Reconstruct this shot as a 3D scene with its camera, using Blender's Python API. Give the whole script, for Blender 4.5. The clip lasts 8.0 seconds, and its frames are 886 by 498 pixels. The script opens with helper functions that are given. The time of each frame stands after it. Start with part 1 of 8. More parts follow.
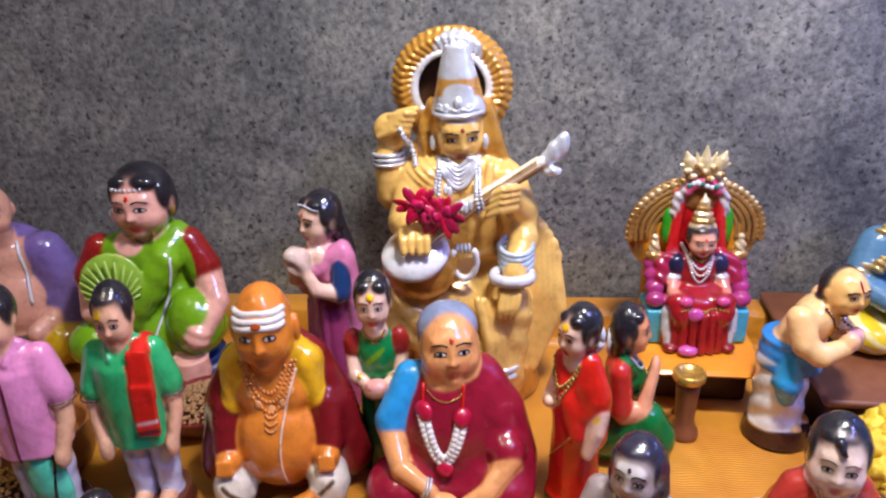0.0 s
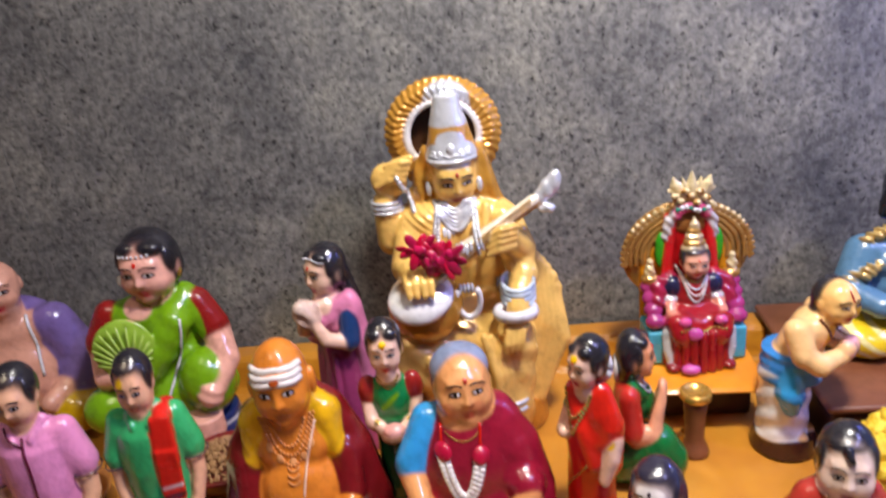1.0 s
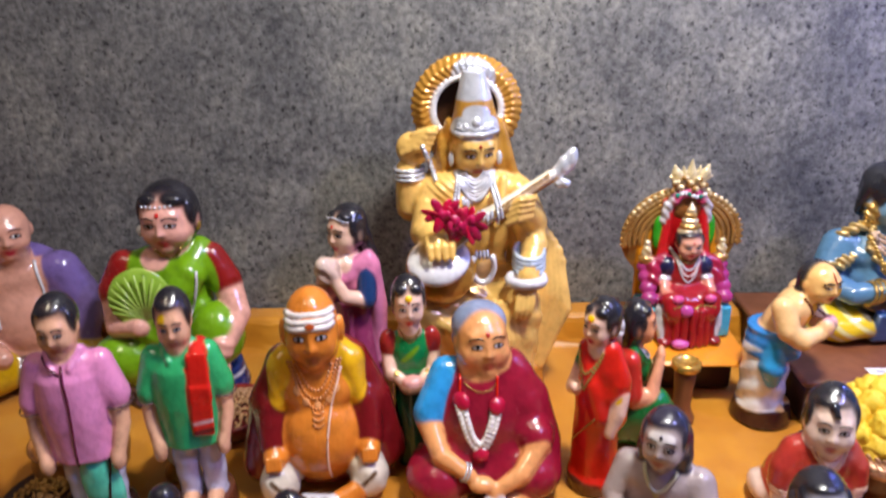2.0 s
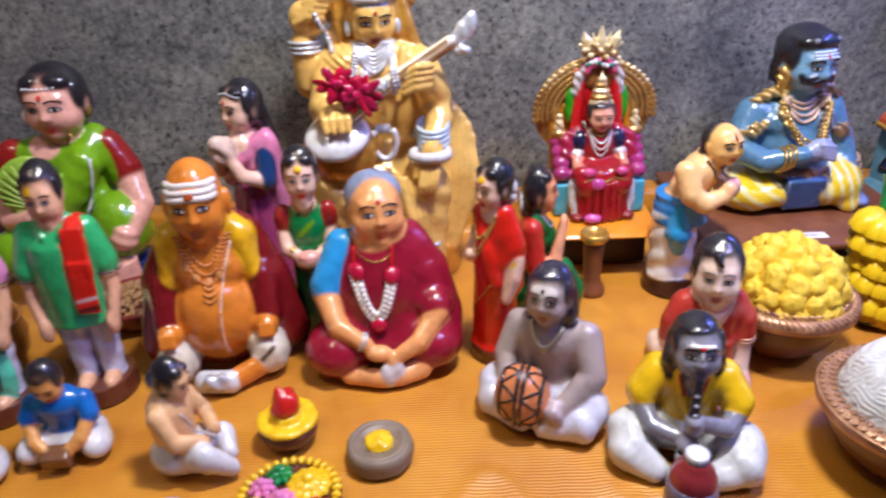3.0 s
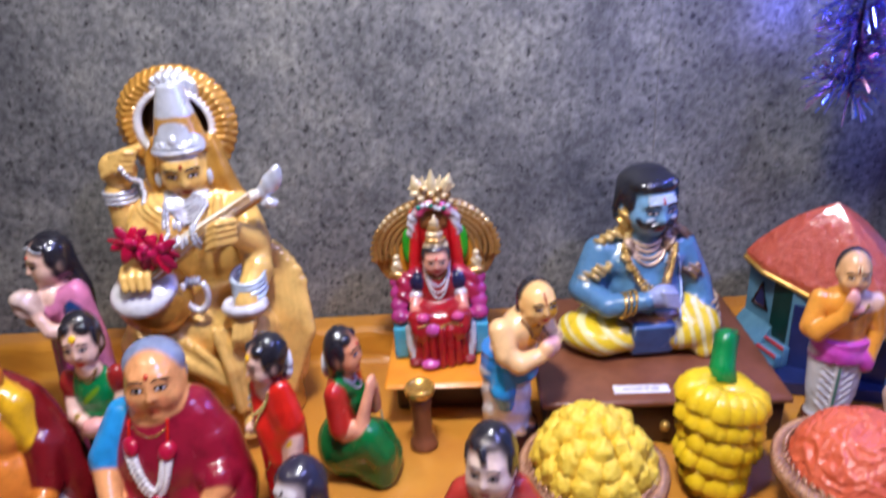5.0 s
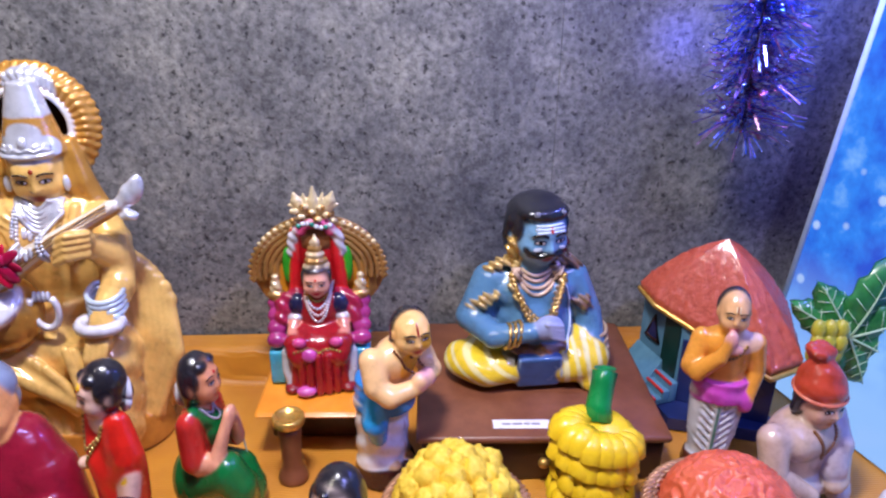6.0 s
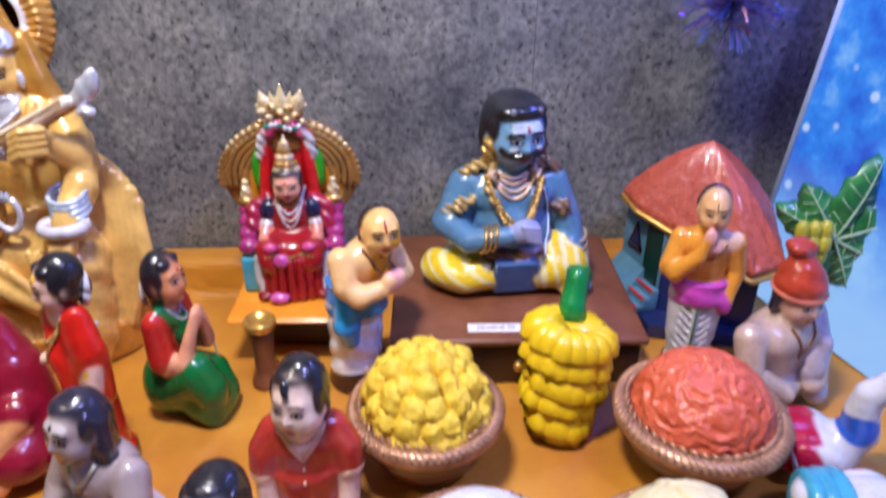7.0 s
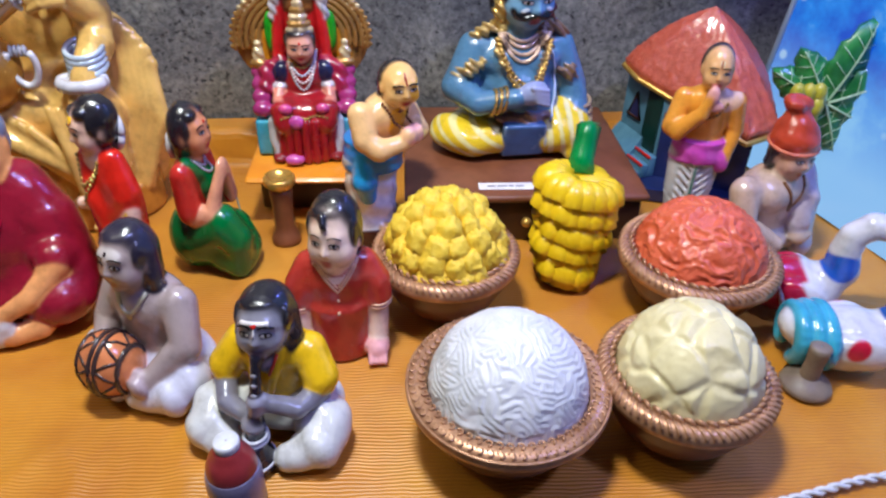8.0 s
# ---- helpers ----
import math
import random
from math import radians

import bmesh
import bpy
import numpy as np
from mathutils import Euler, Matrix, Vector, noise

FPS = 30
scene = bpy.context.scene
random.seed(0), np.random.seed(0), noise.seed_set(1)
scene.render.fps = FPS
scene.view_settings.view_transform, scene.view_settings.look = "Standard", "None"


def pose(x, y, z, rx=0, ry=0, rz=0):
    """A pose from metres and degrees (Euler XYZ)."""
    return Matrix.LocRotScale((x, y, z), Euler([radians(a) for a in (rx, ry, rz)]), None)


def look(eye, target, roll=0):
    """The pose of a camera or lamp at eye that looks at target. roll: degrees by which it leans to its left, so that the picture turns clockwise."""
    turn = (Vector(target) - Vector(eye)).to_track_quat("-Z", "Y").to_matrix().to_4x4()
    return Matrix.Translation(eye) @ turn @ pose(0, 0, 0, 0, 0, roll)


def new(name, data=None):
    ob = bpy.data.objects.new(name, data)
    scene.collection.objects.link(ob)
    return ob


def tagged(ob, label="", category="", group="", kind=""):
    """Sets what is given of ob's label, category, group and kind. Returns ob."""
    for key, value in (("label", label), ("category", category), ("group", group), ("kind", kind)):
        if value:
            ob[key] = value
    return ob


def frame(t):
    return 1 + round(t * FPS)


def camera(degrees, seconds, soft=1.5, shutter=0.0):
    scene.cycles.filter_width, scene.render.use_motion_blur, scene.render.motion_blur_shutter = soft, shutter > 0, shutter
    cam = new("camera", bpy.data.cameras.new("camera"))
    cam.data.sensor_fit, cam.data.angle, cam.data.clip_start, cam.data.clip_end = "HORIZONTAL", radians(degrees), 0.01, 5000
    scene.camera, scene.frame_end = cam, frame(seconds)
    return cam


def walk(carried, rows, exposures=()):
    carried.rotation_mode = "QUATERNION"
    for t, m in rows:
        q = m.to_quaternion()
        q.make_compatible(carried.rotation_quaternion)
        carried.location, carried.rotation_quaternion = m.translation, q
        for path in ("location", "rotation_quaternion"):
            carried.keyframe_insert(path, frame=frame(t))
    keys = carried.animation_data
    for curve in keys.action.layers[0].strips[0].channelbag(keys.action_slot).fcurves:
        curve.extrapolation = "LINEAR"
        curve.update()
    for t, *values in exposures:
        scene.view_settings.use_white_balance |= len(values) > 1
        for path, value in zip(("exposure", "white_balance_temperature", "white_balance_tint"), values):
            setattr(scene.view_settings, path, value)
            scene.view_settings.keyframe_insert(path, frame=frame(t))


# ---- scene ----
cam = camera(65.6, 8.0, soft=2.3, shutter=0.4)
PATH = [
    (0, (0.216, 0.095, 0.511), (-0.060, 1.901, -0.304), -2.5),
    (0.5, (0.243, 0.082, 0.520), (-0.062, 1.893, -0.271), -5.4),
    (1, (0.206, 0.078, 0.534), (-0.039, 1.920, -0.205), -6.6),
    (1.2, (0.187, 0.070, 0.550), (-0.043, 1.943, -0.112), -5.5),
    (2.3, (0.124, -0.003, 0.489), (0.044, 1.816, -0.339), -1.0),
    (2.5, (0.138, -0.012, 0.468), (0.064, 1.776, -0.425), -1.4),
    (3, (0.215, 0.012, 0.452), (0.174, 1.779, -0.484), -2.7),
    (3.5, (0.310, 0.051, 0.436), (0.281, 1.819, -0.498), -2.9),
    (4, (0.343, 0.056, 0.417), (0.269, 1.801, -0.557), -3.6),
    (4.5, (0.382, 0.054, 0.452), (0.334, 1.841, -0.444), -2.9),
    (5, (0.451, 0.098, 0.532), (0.346, 1.925, -0.276), -3.6),
    (5.2, (0.469, 0.107, 0.542), (0.411, 1.961, -0.206), -2.6),
    (6.3, (0.541, 0.145, 0.531), (0.588, 1.975, -0.275), 0.7),
    (6.5, (0.549, 0.144, 0.528), (0.583, 1.989, -0.242), 0.5),
    (7, (0.558, 0.138, 0.483), (0.591, 1.904, -0.456), 0.1),
    (7.5, (0.531, 0.106, 0.460), (0.557, 1.759, -0.666), 1.7),
    (8, (0.512, 0.080, 0.448), (0.624, 1.712, -0.702), 1.5),
]
EXPOSURES = [(0, -0.12, 6550, 8), (0.5, -0.12, 7000, 3), (1, -0.14, 7200, 6), (2.5, -0.04, 6700, 5), (3.5, -0.18, 6600, 7), (4.5, -0.22, 6400, 7), (5, -0.22, 6200, 11), (6.5, -0.26, 6150, 15), (7, -0.26, 6450, 11), (7.5, -0.3, 6550, 5), (8, -0.32, 6400, -1)]
walk(cam, [(t, look(eye, target, roll)) for t, eye, target, roll in PATH], EXPOSURES)

# ---- world and light ----
world = bpy.data.worlds.new("world")
scene.world = world
world.use_nodes = True
world.node_tree.nodes["Background"].inputs["Color"].default_value = (0.5, 0.56, 0.8, 1)
world.node_tree.nodes["Background"].inputs["Strength"].default_value = 0.07


def area_lamp(name, eye, target, sx, sy, watts, colour):
    data = bpy.data.lights.new(name, "AREA")
    data.shape, data.size, data.size_y, data.energy, data.color = "RECTANGLE", sx, sy, watts, colour
    ob = new(name, data)
    ob.matrix_basis = look(eye, target)
    return ob


def glow_lamp(name, eye, radius, watts, colour):
    data = bpy.data.lights.new(name, "POINT")
    data.shadow_soft_size, data.energy, data.color = radius, watts, colour
    ob = new(name, data)
    ob.location = eye
    return ob


area_lamp("ceiling_lamp_warm", (-0.35, 0.0, 1.72), (0.1, 0.7, 0.0), 0.3, 0.12, 6.6, (1.0, 0.88, 0.7))
area_lamp("display_lamp_white", (0.40, 0.43, 1.14), (0.42, 0.8, 0.0), 0.16, 0.1, 18.2, (0.98, 0.96, 1.0))
area_lamp("ceiling_lamp_cool", (1.25, 0.0, 1.6), (0.6, 0.8, 0.1), 0.14, 0.1, 18.5, (0.34, 0.36, 1.0))
glow_lamp("blue_string_lamp", (0.95, 0.82, 0.6), 0.02, 5.2, (0.16, 0.2, 1.0))
glow_lamp("blue_string_lamp", (0.835, 0.952, 0.44), 0.008, 0.28, (0.12, 0.14, 1.0))
glow_lamp("blue_string_lamp", (0.945, 0.955, 0.5), 0.008, 0.34, (0.06, 0.14, 1.0))

# ---- colours and node helpers ----
def lin(r, g, b):
    """A linear colour from values of 0 to 255."""
    f = lambda c: c / 12.92 if c <= 0.04045 else ((c + 0.055) / 1.055) ** 2.4
    return tuple(f(v / 255) for v in (r, g, b))


GOLD, SILVER = (*lin(234, 188, 104), 0.12), (*lin(214, 216, 222), 0.4)
BRASS = (*lin(196, 158, 84), 0.7)
P = {
    "skin": lin(226, 172, 138), "pale": lin(232, 190, 168),
    "black": lin(34, 32, 38), "dark": lin(20, 18, 20), "white": lin(210, 208, 212),
    "red": lin(206, 32, 22), "crimson": lin(176, 20, 56), "green": lin(12, 122, 62), "lime": lin(112, 160, 26), "mint": lin(52, 170, 104),
    "dark_green": lin(18, 74, 46), "sky": lin(46, 150, 214), "navy": lin(24, 42, 96), "teal": lin(70, 164, 190),
    "pink": lin(224, 140, 186), "magenta": lin(200, 74, 176), "purple": lin(112, 92, 148),
    "yellow": lin(236, 186, 24), "lilac": lin(196, 194, 218), "brown": lin(92, 46, 30), "wood": lin(132, 84, 46), "grey_hair": lin(128, 140, 166),
    "aqua": lin(92, 208, 178),
    "silver": SILVER, "brass": BRASS,
}


def col(c):
    c = P[c] if isinstance(c, str) else c
    return (*c, 0.0) if len(c) == 3 else c


def rot(rx=0, ry=0, rz=0):
    return np.array(Euler([radians(a) for a in (rx, ry, rz)]).to_matrix())


# ---- a clay modeller: soft unions of rounded forms, in centimetres ----
class Clay:
    def __init__(self, h=0.2):
        self.h, self.forms, self.paints, self.bits, self.late = h, [], [], [], []
        self.heights = None  # (from, to): stretches a figure's heights

    def _add(self, kind, args, c, k, lo, hi, fold=None):
        self.forms.append((kind, args, col(c), k, np.array(lo, float), np.array(hi, float), fold))

    def ell(self, c, r, colour, turn=None, k=0.5, fold=None):
        c, r = np.array(c, float), np.array(r, float)
        m = np.eye(3) if turn is None else rot(*turn) if len(np.shape(turn)) == 1 else np.array(turn)
        reach = np.sqrt(((m * r) ** 2).sum(1))
        self._add("ell", (c, r, m.T), colour, k, c - reach, c + reach, fold)
        return self

    def tube(self, points, radii, colour, k=0.4, fold=None):
        pts = [np.array(p, float) for p in points]
        radii = [radii] * len(pts) if np.isscalar(radii) else list(radii)
        lo = np.min([p - r for p, r in zip(pts, radii)], 0)
        hi = np.max([p + r for p, r in zip(pts, radii)], 0)
        self._add("tube", (pts, radii), colour, k, lo, hi, fold)
        return self

    def box(self, c, half, colour, turn=None, rnd=0.3, k=0.2, fold=None):
        c, half = np.array(c, float), np.array(half, float)
        m = np.eye(3) if turn is None else rot(*turn) if len(np.shape(turn)) == 1 else np.array(turn)
        reach = np.abs(m) @ half
        self._add("box", (c, half - rnd, m.T, rnd), colour, k, c - reach, c + reach, fold)
        return self

    def cone(self, z0, z1, r0, r1, colour, c=(0, 0), sy=1.0, k=0.3, fold=None):
        """An upright round or oval frustum with soft rims."""
        r = max(r0, r1)
        self._add("cone", (np.array(c, float), z0, z1, r0, r1, sy), colour, k, (c[0] - r, c[1] - r * max(sy, 0.2), z0), (c[0] + r, c[1] + r * max(sy, 0.2), z1), fold)
        return self

    @staticmethod
    def dist(form, X, Y, Z):
        kind, args, _, _, _, _, fold = form
        if kind == "ell":
            c, r, m = args
            x, y, z = X - c[0], Y - c[1], Z - c[2]
            a, b, d = (m[i, 0] * x + m[i, 1] * y + m[i, 2] * z for i in range(3))
            k0 = np.sqrt((a / r[0]) ** 2 + (b / r[1]) ** 2 + (d / r[2]) ** 2) + 1e-6
            k1 = np.sqrt((a / r[0] ** 2) ** 2 + (b / r[1] ** 2) ** 2 + (d / r[2] ** 2) ** 2) + 1e-6
            out = k0 * (k0 - 1) / k1
        elif kind == "tube":
            pts, radii = args
            out = None
            for p, q, ra, rb in zip(pts, pts[1:], radii, radii[1:]):
                v = q - p
                L = max(float(v @ v), 1e-9)
                t = np.clip(((X - p[0]) * v[0] + (Y - p[1]) * v[1] + (Z - p[2]) * v[2]) / L, 0, 1)
                d = np.sqrt((X - p[0] - t * v[0]) ** 2 + (Y - p[1] - t * v[1]) ** 2 + (Z - p[2] - t * v[2]) ** 2) - (ra + (rb - ra) * t)
                out = d if out is None else np.minimum(out, d)
        elif kind == "box":
            c, half, m, rnd = args
            x, y, z = X - c[0], Y - c[1], Z - c[2]
            q = [np.abs(m[i, 0] * x + m[i, 1] * y + m[i, 2] * z) - half[i] for i in range(3)]
            out = np.sqrt(sum(np.maximum(v, 0) ** 2 for v in q)) + np.minimum(np.maximum(np.maximum(q[0], q[1]), q[2]), 0) - rnd
        else:
            c, z0, z1, r0, r1, sy = args
            t = np.clip((Z - z0) / (z1 - z0), 0, 1)
            e = np.sqrt((X - c[0]) ** 2 + ((Y - c[1]) / sy) ** 2) - (r0 + (r1 - r0) * t)
            e = e * min(sy, 1.0)
            f = np.maximum(z0 - Z, Z - z1)
            out = np.minimum(np.maximum(e, f), 0) + np.sqrt(np.maximum(e, 0) ** 2 + np.maximum(f, 0) ** 2) - 0.12
        if fold is not None:
            amp, vx, vy, vz = fold
            out = out - amp * np.sin(vx * X + vy * Y + vz * Z)
        return out

    def paint(self, colour, c, r, turn=None, only=None):
        """Recolours what lies within an ellipsoid (only: where this colour lies)."""
        c, r = np.array(c, float), np.array(r, float)
        m = np.eye(3) if turn is None else rot(*turn)
        self.paints.append((("ell", (c, r, m.T), None, 0, None, None, None), col(colour), None if only is None else col(only)))
        return self

    def band(self, colour, points, radius, only=None):
        """Recolours what lies along a line."""
        pts = [np.array(p, float) for p in points]
        self.paints.append((("tube", (pts, [radius] * len(pts)), None, 0, None, None, None), col(colour), None if only is None else col(only)))
        return self

    def stripes(self, colour, way, duty, only, c, r):
        """Recolours bands across one colour, within an ellipsoid; way: direction and spacing."""
        c, r = np.array(c, float), np.array(r, float)
        self.paints.append((("ell", (c, r, np.eye(3)), None, 0, None, None, None), col(colour), col(only), (np.array(way, float), duty)))
        return self

    # crisp little forms laid on the surface afterwards
    def ball(self, c, r, colour, turn=None, seg=10):
        r = (r, r, r) if np.isscalar(r) else r
        m = np.eye(3) if turn is None else rot(*turn) if len(np.shape(turn)) == 1 else np.array(turn)
        v, f = ball_grid(seg)
        self.bits.append(((v * np.array(r)) @ m.T + np.array(c, float), f, col(colour)))
        return self

    def cord(self, points, r, colour, seg=6):
        v, f = sweep([np.array(p, float) for p in points], r, seg)
        self.bits.append((v, f, col(colour)))
        return self

    def stick(self, x, z, r, colour, at=(0, 0, 0), turn=None, lift=0.0, roll=0.0):
        """A flat dab on the front, seen along -y of the frame (at, turn)."""
        self.late.append(("dab", [(x, z)], r, col(colour), np.array(at, float), np.eye(3) if turn is None else np.array(turn), lift, roll))
        return self

    def drape(self, points, r, colour, at=(0, 0, 0), turn=None, lift=0.0, beads=0.0, front=-99.0):
        """A cord, or beads, laid over the front along points (x, z)."""
        self.late.append(("beads" if beads else "cord", points, r, col(colour), np.array(at, float), np.eye(3) if turn is None else np.array(turn), lift, (beads, front)))
        return self

    def head(self, c, R, skin="skin", hair="black", yaw=0, pitch=0, roll=0, style="short", mark="red", lips="crimson", stripes=None, eyes=True, jaw=0.72, tall=1.12, brow=0.032, wide=1.0):
        c = np.array(c, float)
        m = rot(0, 0, yaw) @ rot(pitch, 0, 0) @ rot(0, roll, 0)
        at = lambda x, y, z: c + R * (m @ np.array((x, y, z)))
        e = lambda p, r, cc, k: self.ell(at(*p), np.array(r) * R, cc, m, k * R)
        e((0, 0.04, 0.12), (0.9 * wide, 0.97, tall * 0.88), skin, 0.2)
        e((0, -0.2, -0.4), (jaw * wide, 0.7, 0.62), skin, 0.42)
        e((0, -0.62, -0.9), (0.19, 0.2, 0.13), skin, 0.28)
        e((0, -0.76, 0.3), (0.5, 0.14, 0.1), skin, 0.3)
        self.tube([at(0, -0.9, 0.16), at(0, -1.04, -0.16), at(0, -1.07, -0.24)], [0.05 * R, 0.085 * R, 0.1 * R], skin, 0.14 * R)
        for s in (-1, 1):
            e((0.1 * s, -0.97, -0.26), (0.085, 0.09, 0.07), skin, 0.08)
            e((0.91 * wide * s, 0.14, -0.1), (0.09, 0.19, 0.27), skin, 0.08)
            e((0.44 * wide * s, -0.6, -0.36), (0.26, 0.2, 0.24), skin, 0.36)
        e((0, -0.84, -0.6), (0.17, 0.1, 0.045), lips, 0.03)
        e((0, -0.83, -0.685), (0.13, 0.1, 0.045), lips, 0.03)
        if style == "shaved":
            e((0, 0.5, 0.12), (0.99, 0.78, tall * 0.95), hair, 0.03)
        elif style == "cap":
            e((0, 0.34, 0.42), (1.0 * wide, 0.9, tall * 0.74), hair, 0.06)
            e((0, 0.5, 0.0), (0.98 * wide, 0.7, 0.8), hair, 0.06)
        elif style != "bald":
            e((0, 0.26, 0.28), (1.02 * wide, 1.0, tall * 0.92), hair, 0.03)
            if style in ("bun", "plait"):
                for s in (-1, 1):
                    e((0.36 * s, -0.36, 0.78), (0.44, 0.36, 0.27), hair, 0.1)
            else:
                e((-0.08, -0.22, 0.84), (0.64, 0.48, 0.22), hair, 0.2)
            for s in (-1, 1):
                e((0.84 * wide * s, -0.1, 0.3), (0.16, 0.34, 0.46), hair, 0.1)
        if style == "bun":
            e((0, 0.34, -0.16), (1.04, 0.86, 0.86), hair, 0.12)
            e((0, 1.08, -0.42), (0.62, 0.5, 0.62), hair, 0.18)
        if style == "long":
            for s in (-1, 1):
                self.tube([at(0.72 * s, 0.34, 0.2), at(0.84 * s, 0.36, -0.6), at(0.78 * s, 0.46, -1.3)], [0.4 * R, 0.4 * R, 0.32 * R], hair, 0.2 * R)
            self.tube([at(0, 0.5, 0.1), at(0, 0.62, -0.7), at(0, 0.66, -1.35)], [0.86 * R, 0.82 * R, 0.66 * R], hair, 0.2 * R)
        if style == "plait":
            e((0, 0.3, -0.1), (1.05, 0.9, 0.9), hair, 0.1)
            self.tube([at(0, 0.7, -0.3), at(0, 1.0, -1.2), at(0, 0.9, -2.4)], [0.6 * R, 0.4 * R, 0.3 * R], hair, 0.2 * R)
        if not eyes:
            return m
        d = lambda x, z, r, cc, lift=0.0, rl=0: self.stick(x * R, z * R, np.array(r) * R, cc, c, m, lift * R, rl)
        eye_white = lin(206, 198, 196)
        for s in (-1, 1):
            d(0.37 * wide * s, 0.03, (0.165, 0.02, 0.066), eye_white, 0.0, -5 * s)
            d(0.37 * wide * s, 0.035, (0.075, 0.026, 0.07), "dark", 0.004)
            self.drape([((0.37 * wide + 0.19 * math.cos(a)) * s * R, (0.03 + 0.085 * math.sin(a) - 0.014 * math.cos(a)) * R) for a in np.linspace(-0.35, 3.2, 8)], 0.02 * R, "dark", c, m, -0.005 * R)
            self.drape([((0.37 * wide + 0.17 * math.cos(a)) * s * R, (0.03 - 0.07 * math.sin(a)) * R) for a in np.linspace(0.3, 2.9, 6)], 0.009 * R, "dark", c, m, -0.003 * R)
            self.drape([((0.13 + 0.1 * i) * wide * s * R, (0.24 + 0.095 * math.sin(0.3 + i * 0.55)) * R) for i in range(6)], brow * 0.7 * R, "dark", c, m, -0.015 * R)
        if stripes:
            for z in (0.46, 0.58, 0.7):
                self.drape([(x * R, z * R) for x in np.linspace(-0.6, 0.6, 9)], 0.06 * R, stripes, c, m, -0.03 * R)
        if mark:
            d(0, 0.44, (0.075, 0.03, 0.08), mark, 0.005)
        return m

    def mesh(self, name, material):
        h = self.h
        lo = np.min([f[4] for f in self.forms], 0) - 4 * h
        hi = np.max([f[5] for f in self.forms], 0) + 4 * h
        lo[2] = max(lo[2], -0.5)
        n = np.ceil((hi - lo) / h).astype(int) + 1
        ax = [lo[i] + h * np.arange(n[i]) for i in range(3)]
        field = np.full(n, 9.0, np.float32)
        for form in self.forms:
            k = max(form[3], 1e-3)
            pad = k + 3 * h
            a = np.clip(np.floor((form[4] - pad - lo) / h).astype(int), 0, n - 1)
            b = np.clip(np.ceil((form[5] + pad - lo) / h).astype(int) + 1, 1, n)
            sl = tuple(slice(a[i], b[i]) for i in range(3))
            d = self.dist(form, ax[0][a[0]:b[0], None, None], ax[1][None, a[1]:b[1], None], ax[2][None, None, a[2]:b[2]])
            cur = field[sl]
            w = np.clip(0.5 + 0.5 * (cur - d) / k, 0, 1)
            field[sl] = cur * (1 - w) + d * w - k * w * (1 - w)
        field = np.maximum(field, -(ax[2][None, None, :]))  # flat foot on the support
        verts, faces = surface(field, lo, h)
        D = np.stack([self.dist(f, verts[:, 0], verts[:, 1], verts[:, 2]) for f in self.forms], 1)
        W = np.exp(-np.clip((D - D.min(1, keepdims=True)) / (0.3 * h), 0, 40))
        W /= W.sum(1, keepdims=True)
        C = W @ np.array([f[2] for f in self.forms])
        for form, c, only, *bands in self.paints:
            w = np.clip(0.5 - self.dist(form, verts[:, 0], verts[:, 1], verts[:, 2]) / (1.2 * h), 0, 1)
            if bands:
                way, duty = bands[0]
                u = verts @ way
                w = w * np.clip((np.sin(u + 0.5 * np.sin(0.37 * u + verts[:, 2] * 0.6)) - duty) * 2.5 + 0.5, 0, 1)
            if only is not None:
                w = w * (np.abs(C[:, :3] - np.array(only[:3])).max(1) < 0.06)
            C = C * (1 - w[:, None]) + np.array(c) * w[:, None]
        bits = list(self.bits)
        for kind, pts, r, c, at, m, lift, extra in self.late:
            loc = (verts - at) @ m
            if kind != "dab":
                extra, front = extra
                loc = loc[loc[:, 1] > front]
            laid = []
            for x, z in pts:
                near = (np.abs(loc[:, 0] - x) < 1.3 * h) & (np.abs(loc[:, 2] - z) < 1.3 * h)
                if near.any():
                    laid.append(np.array((x, loc[near, 1].min() - lift, z)))
            if not laid:
                continue
            if kind == "dab":
                r = np.array(r)
                v, f = ball_grid(12)
                v = (v * r) @ rot(0, extra, 0).T
                # the dab follows the slope of the surface under it
                x, z = pts[0]
                reach = max(r[0], r[2], 1.6 * h)
                q = loc[(np.abs(loc[:, 0] - x) < reach) & (np.abs(loc[:, 2] - z) < reach)]
                q = q[np.abs(q[:, 1] - laid[0][1]) < 1.2 * reach]
                if len(q) > 5:
                    fit = np.linalg.lstsq(np.c_[np.ones(len(q)), q[:, 0] - x, q[:, 2] - z], q[:, 1], rcond=None)[0]
                    v[:, 1] += np.clip(fit[1], -1.2, 1.2) * v[:, 0] + np.clip(fit[2], -1.2, 1.2) * v[:, 2]
                    laid[0][1] = 0.5 * (fit[0] - lift) + 0.5 * laid[0][1]
                bits.append(((v + laid[0]) @ m.T + at, f, c))
            elif kind == "cord" and len(laid) > 1:
                v, f = sweep([p @ m.T + at for p in laid], r, 6)
                bits.append((v, f, c))
            elif kind == "beads" and len(laid) > 1:
                line = np.array(laid)
                s = np.concatenate([[0], np.cumsum(np.linalg.norm(np.diff(line, axis=0), axis=1))])
                for u in np.arange(0, s[-1], extra):
                    p = np.array([np.interp(u, s, line[:, i]) for i in range(3)])
                    v, f = ball_grid(6)
                    bits.append(((v * r + p) @ m.T + at, f, c))
        V, F, K, base = [verts], [faces], [C], len(verts)
        for v, f, c in bits:
            V.append(v), F.append(f + base), K.append(np.tile(c, (len(v), 1)))
            base += len(v)
        V = np.concatenate(V)
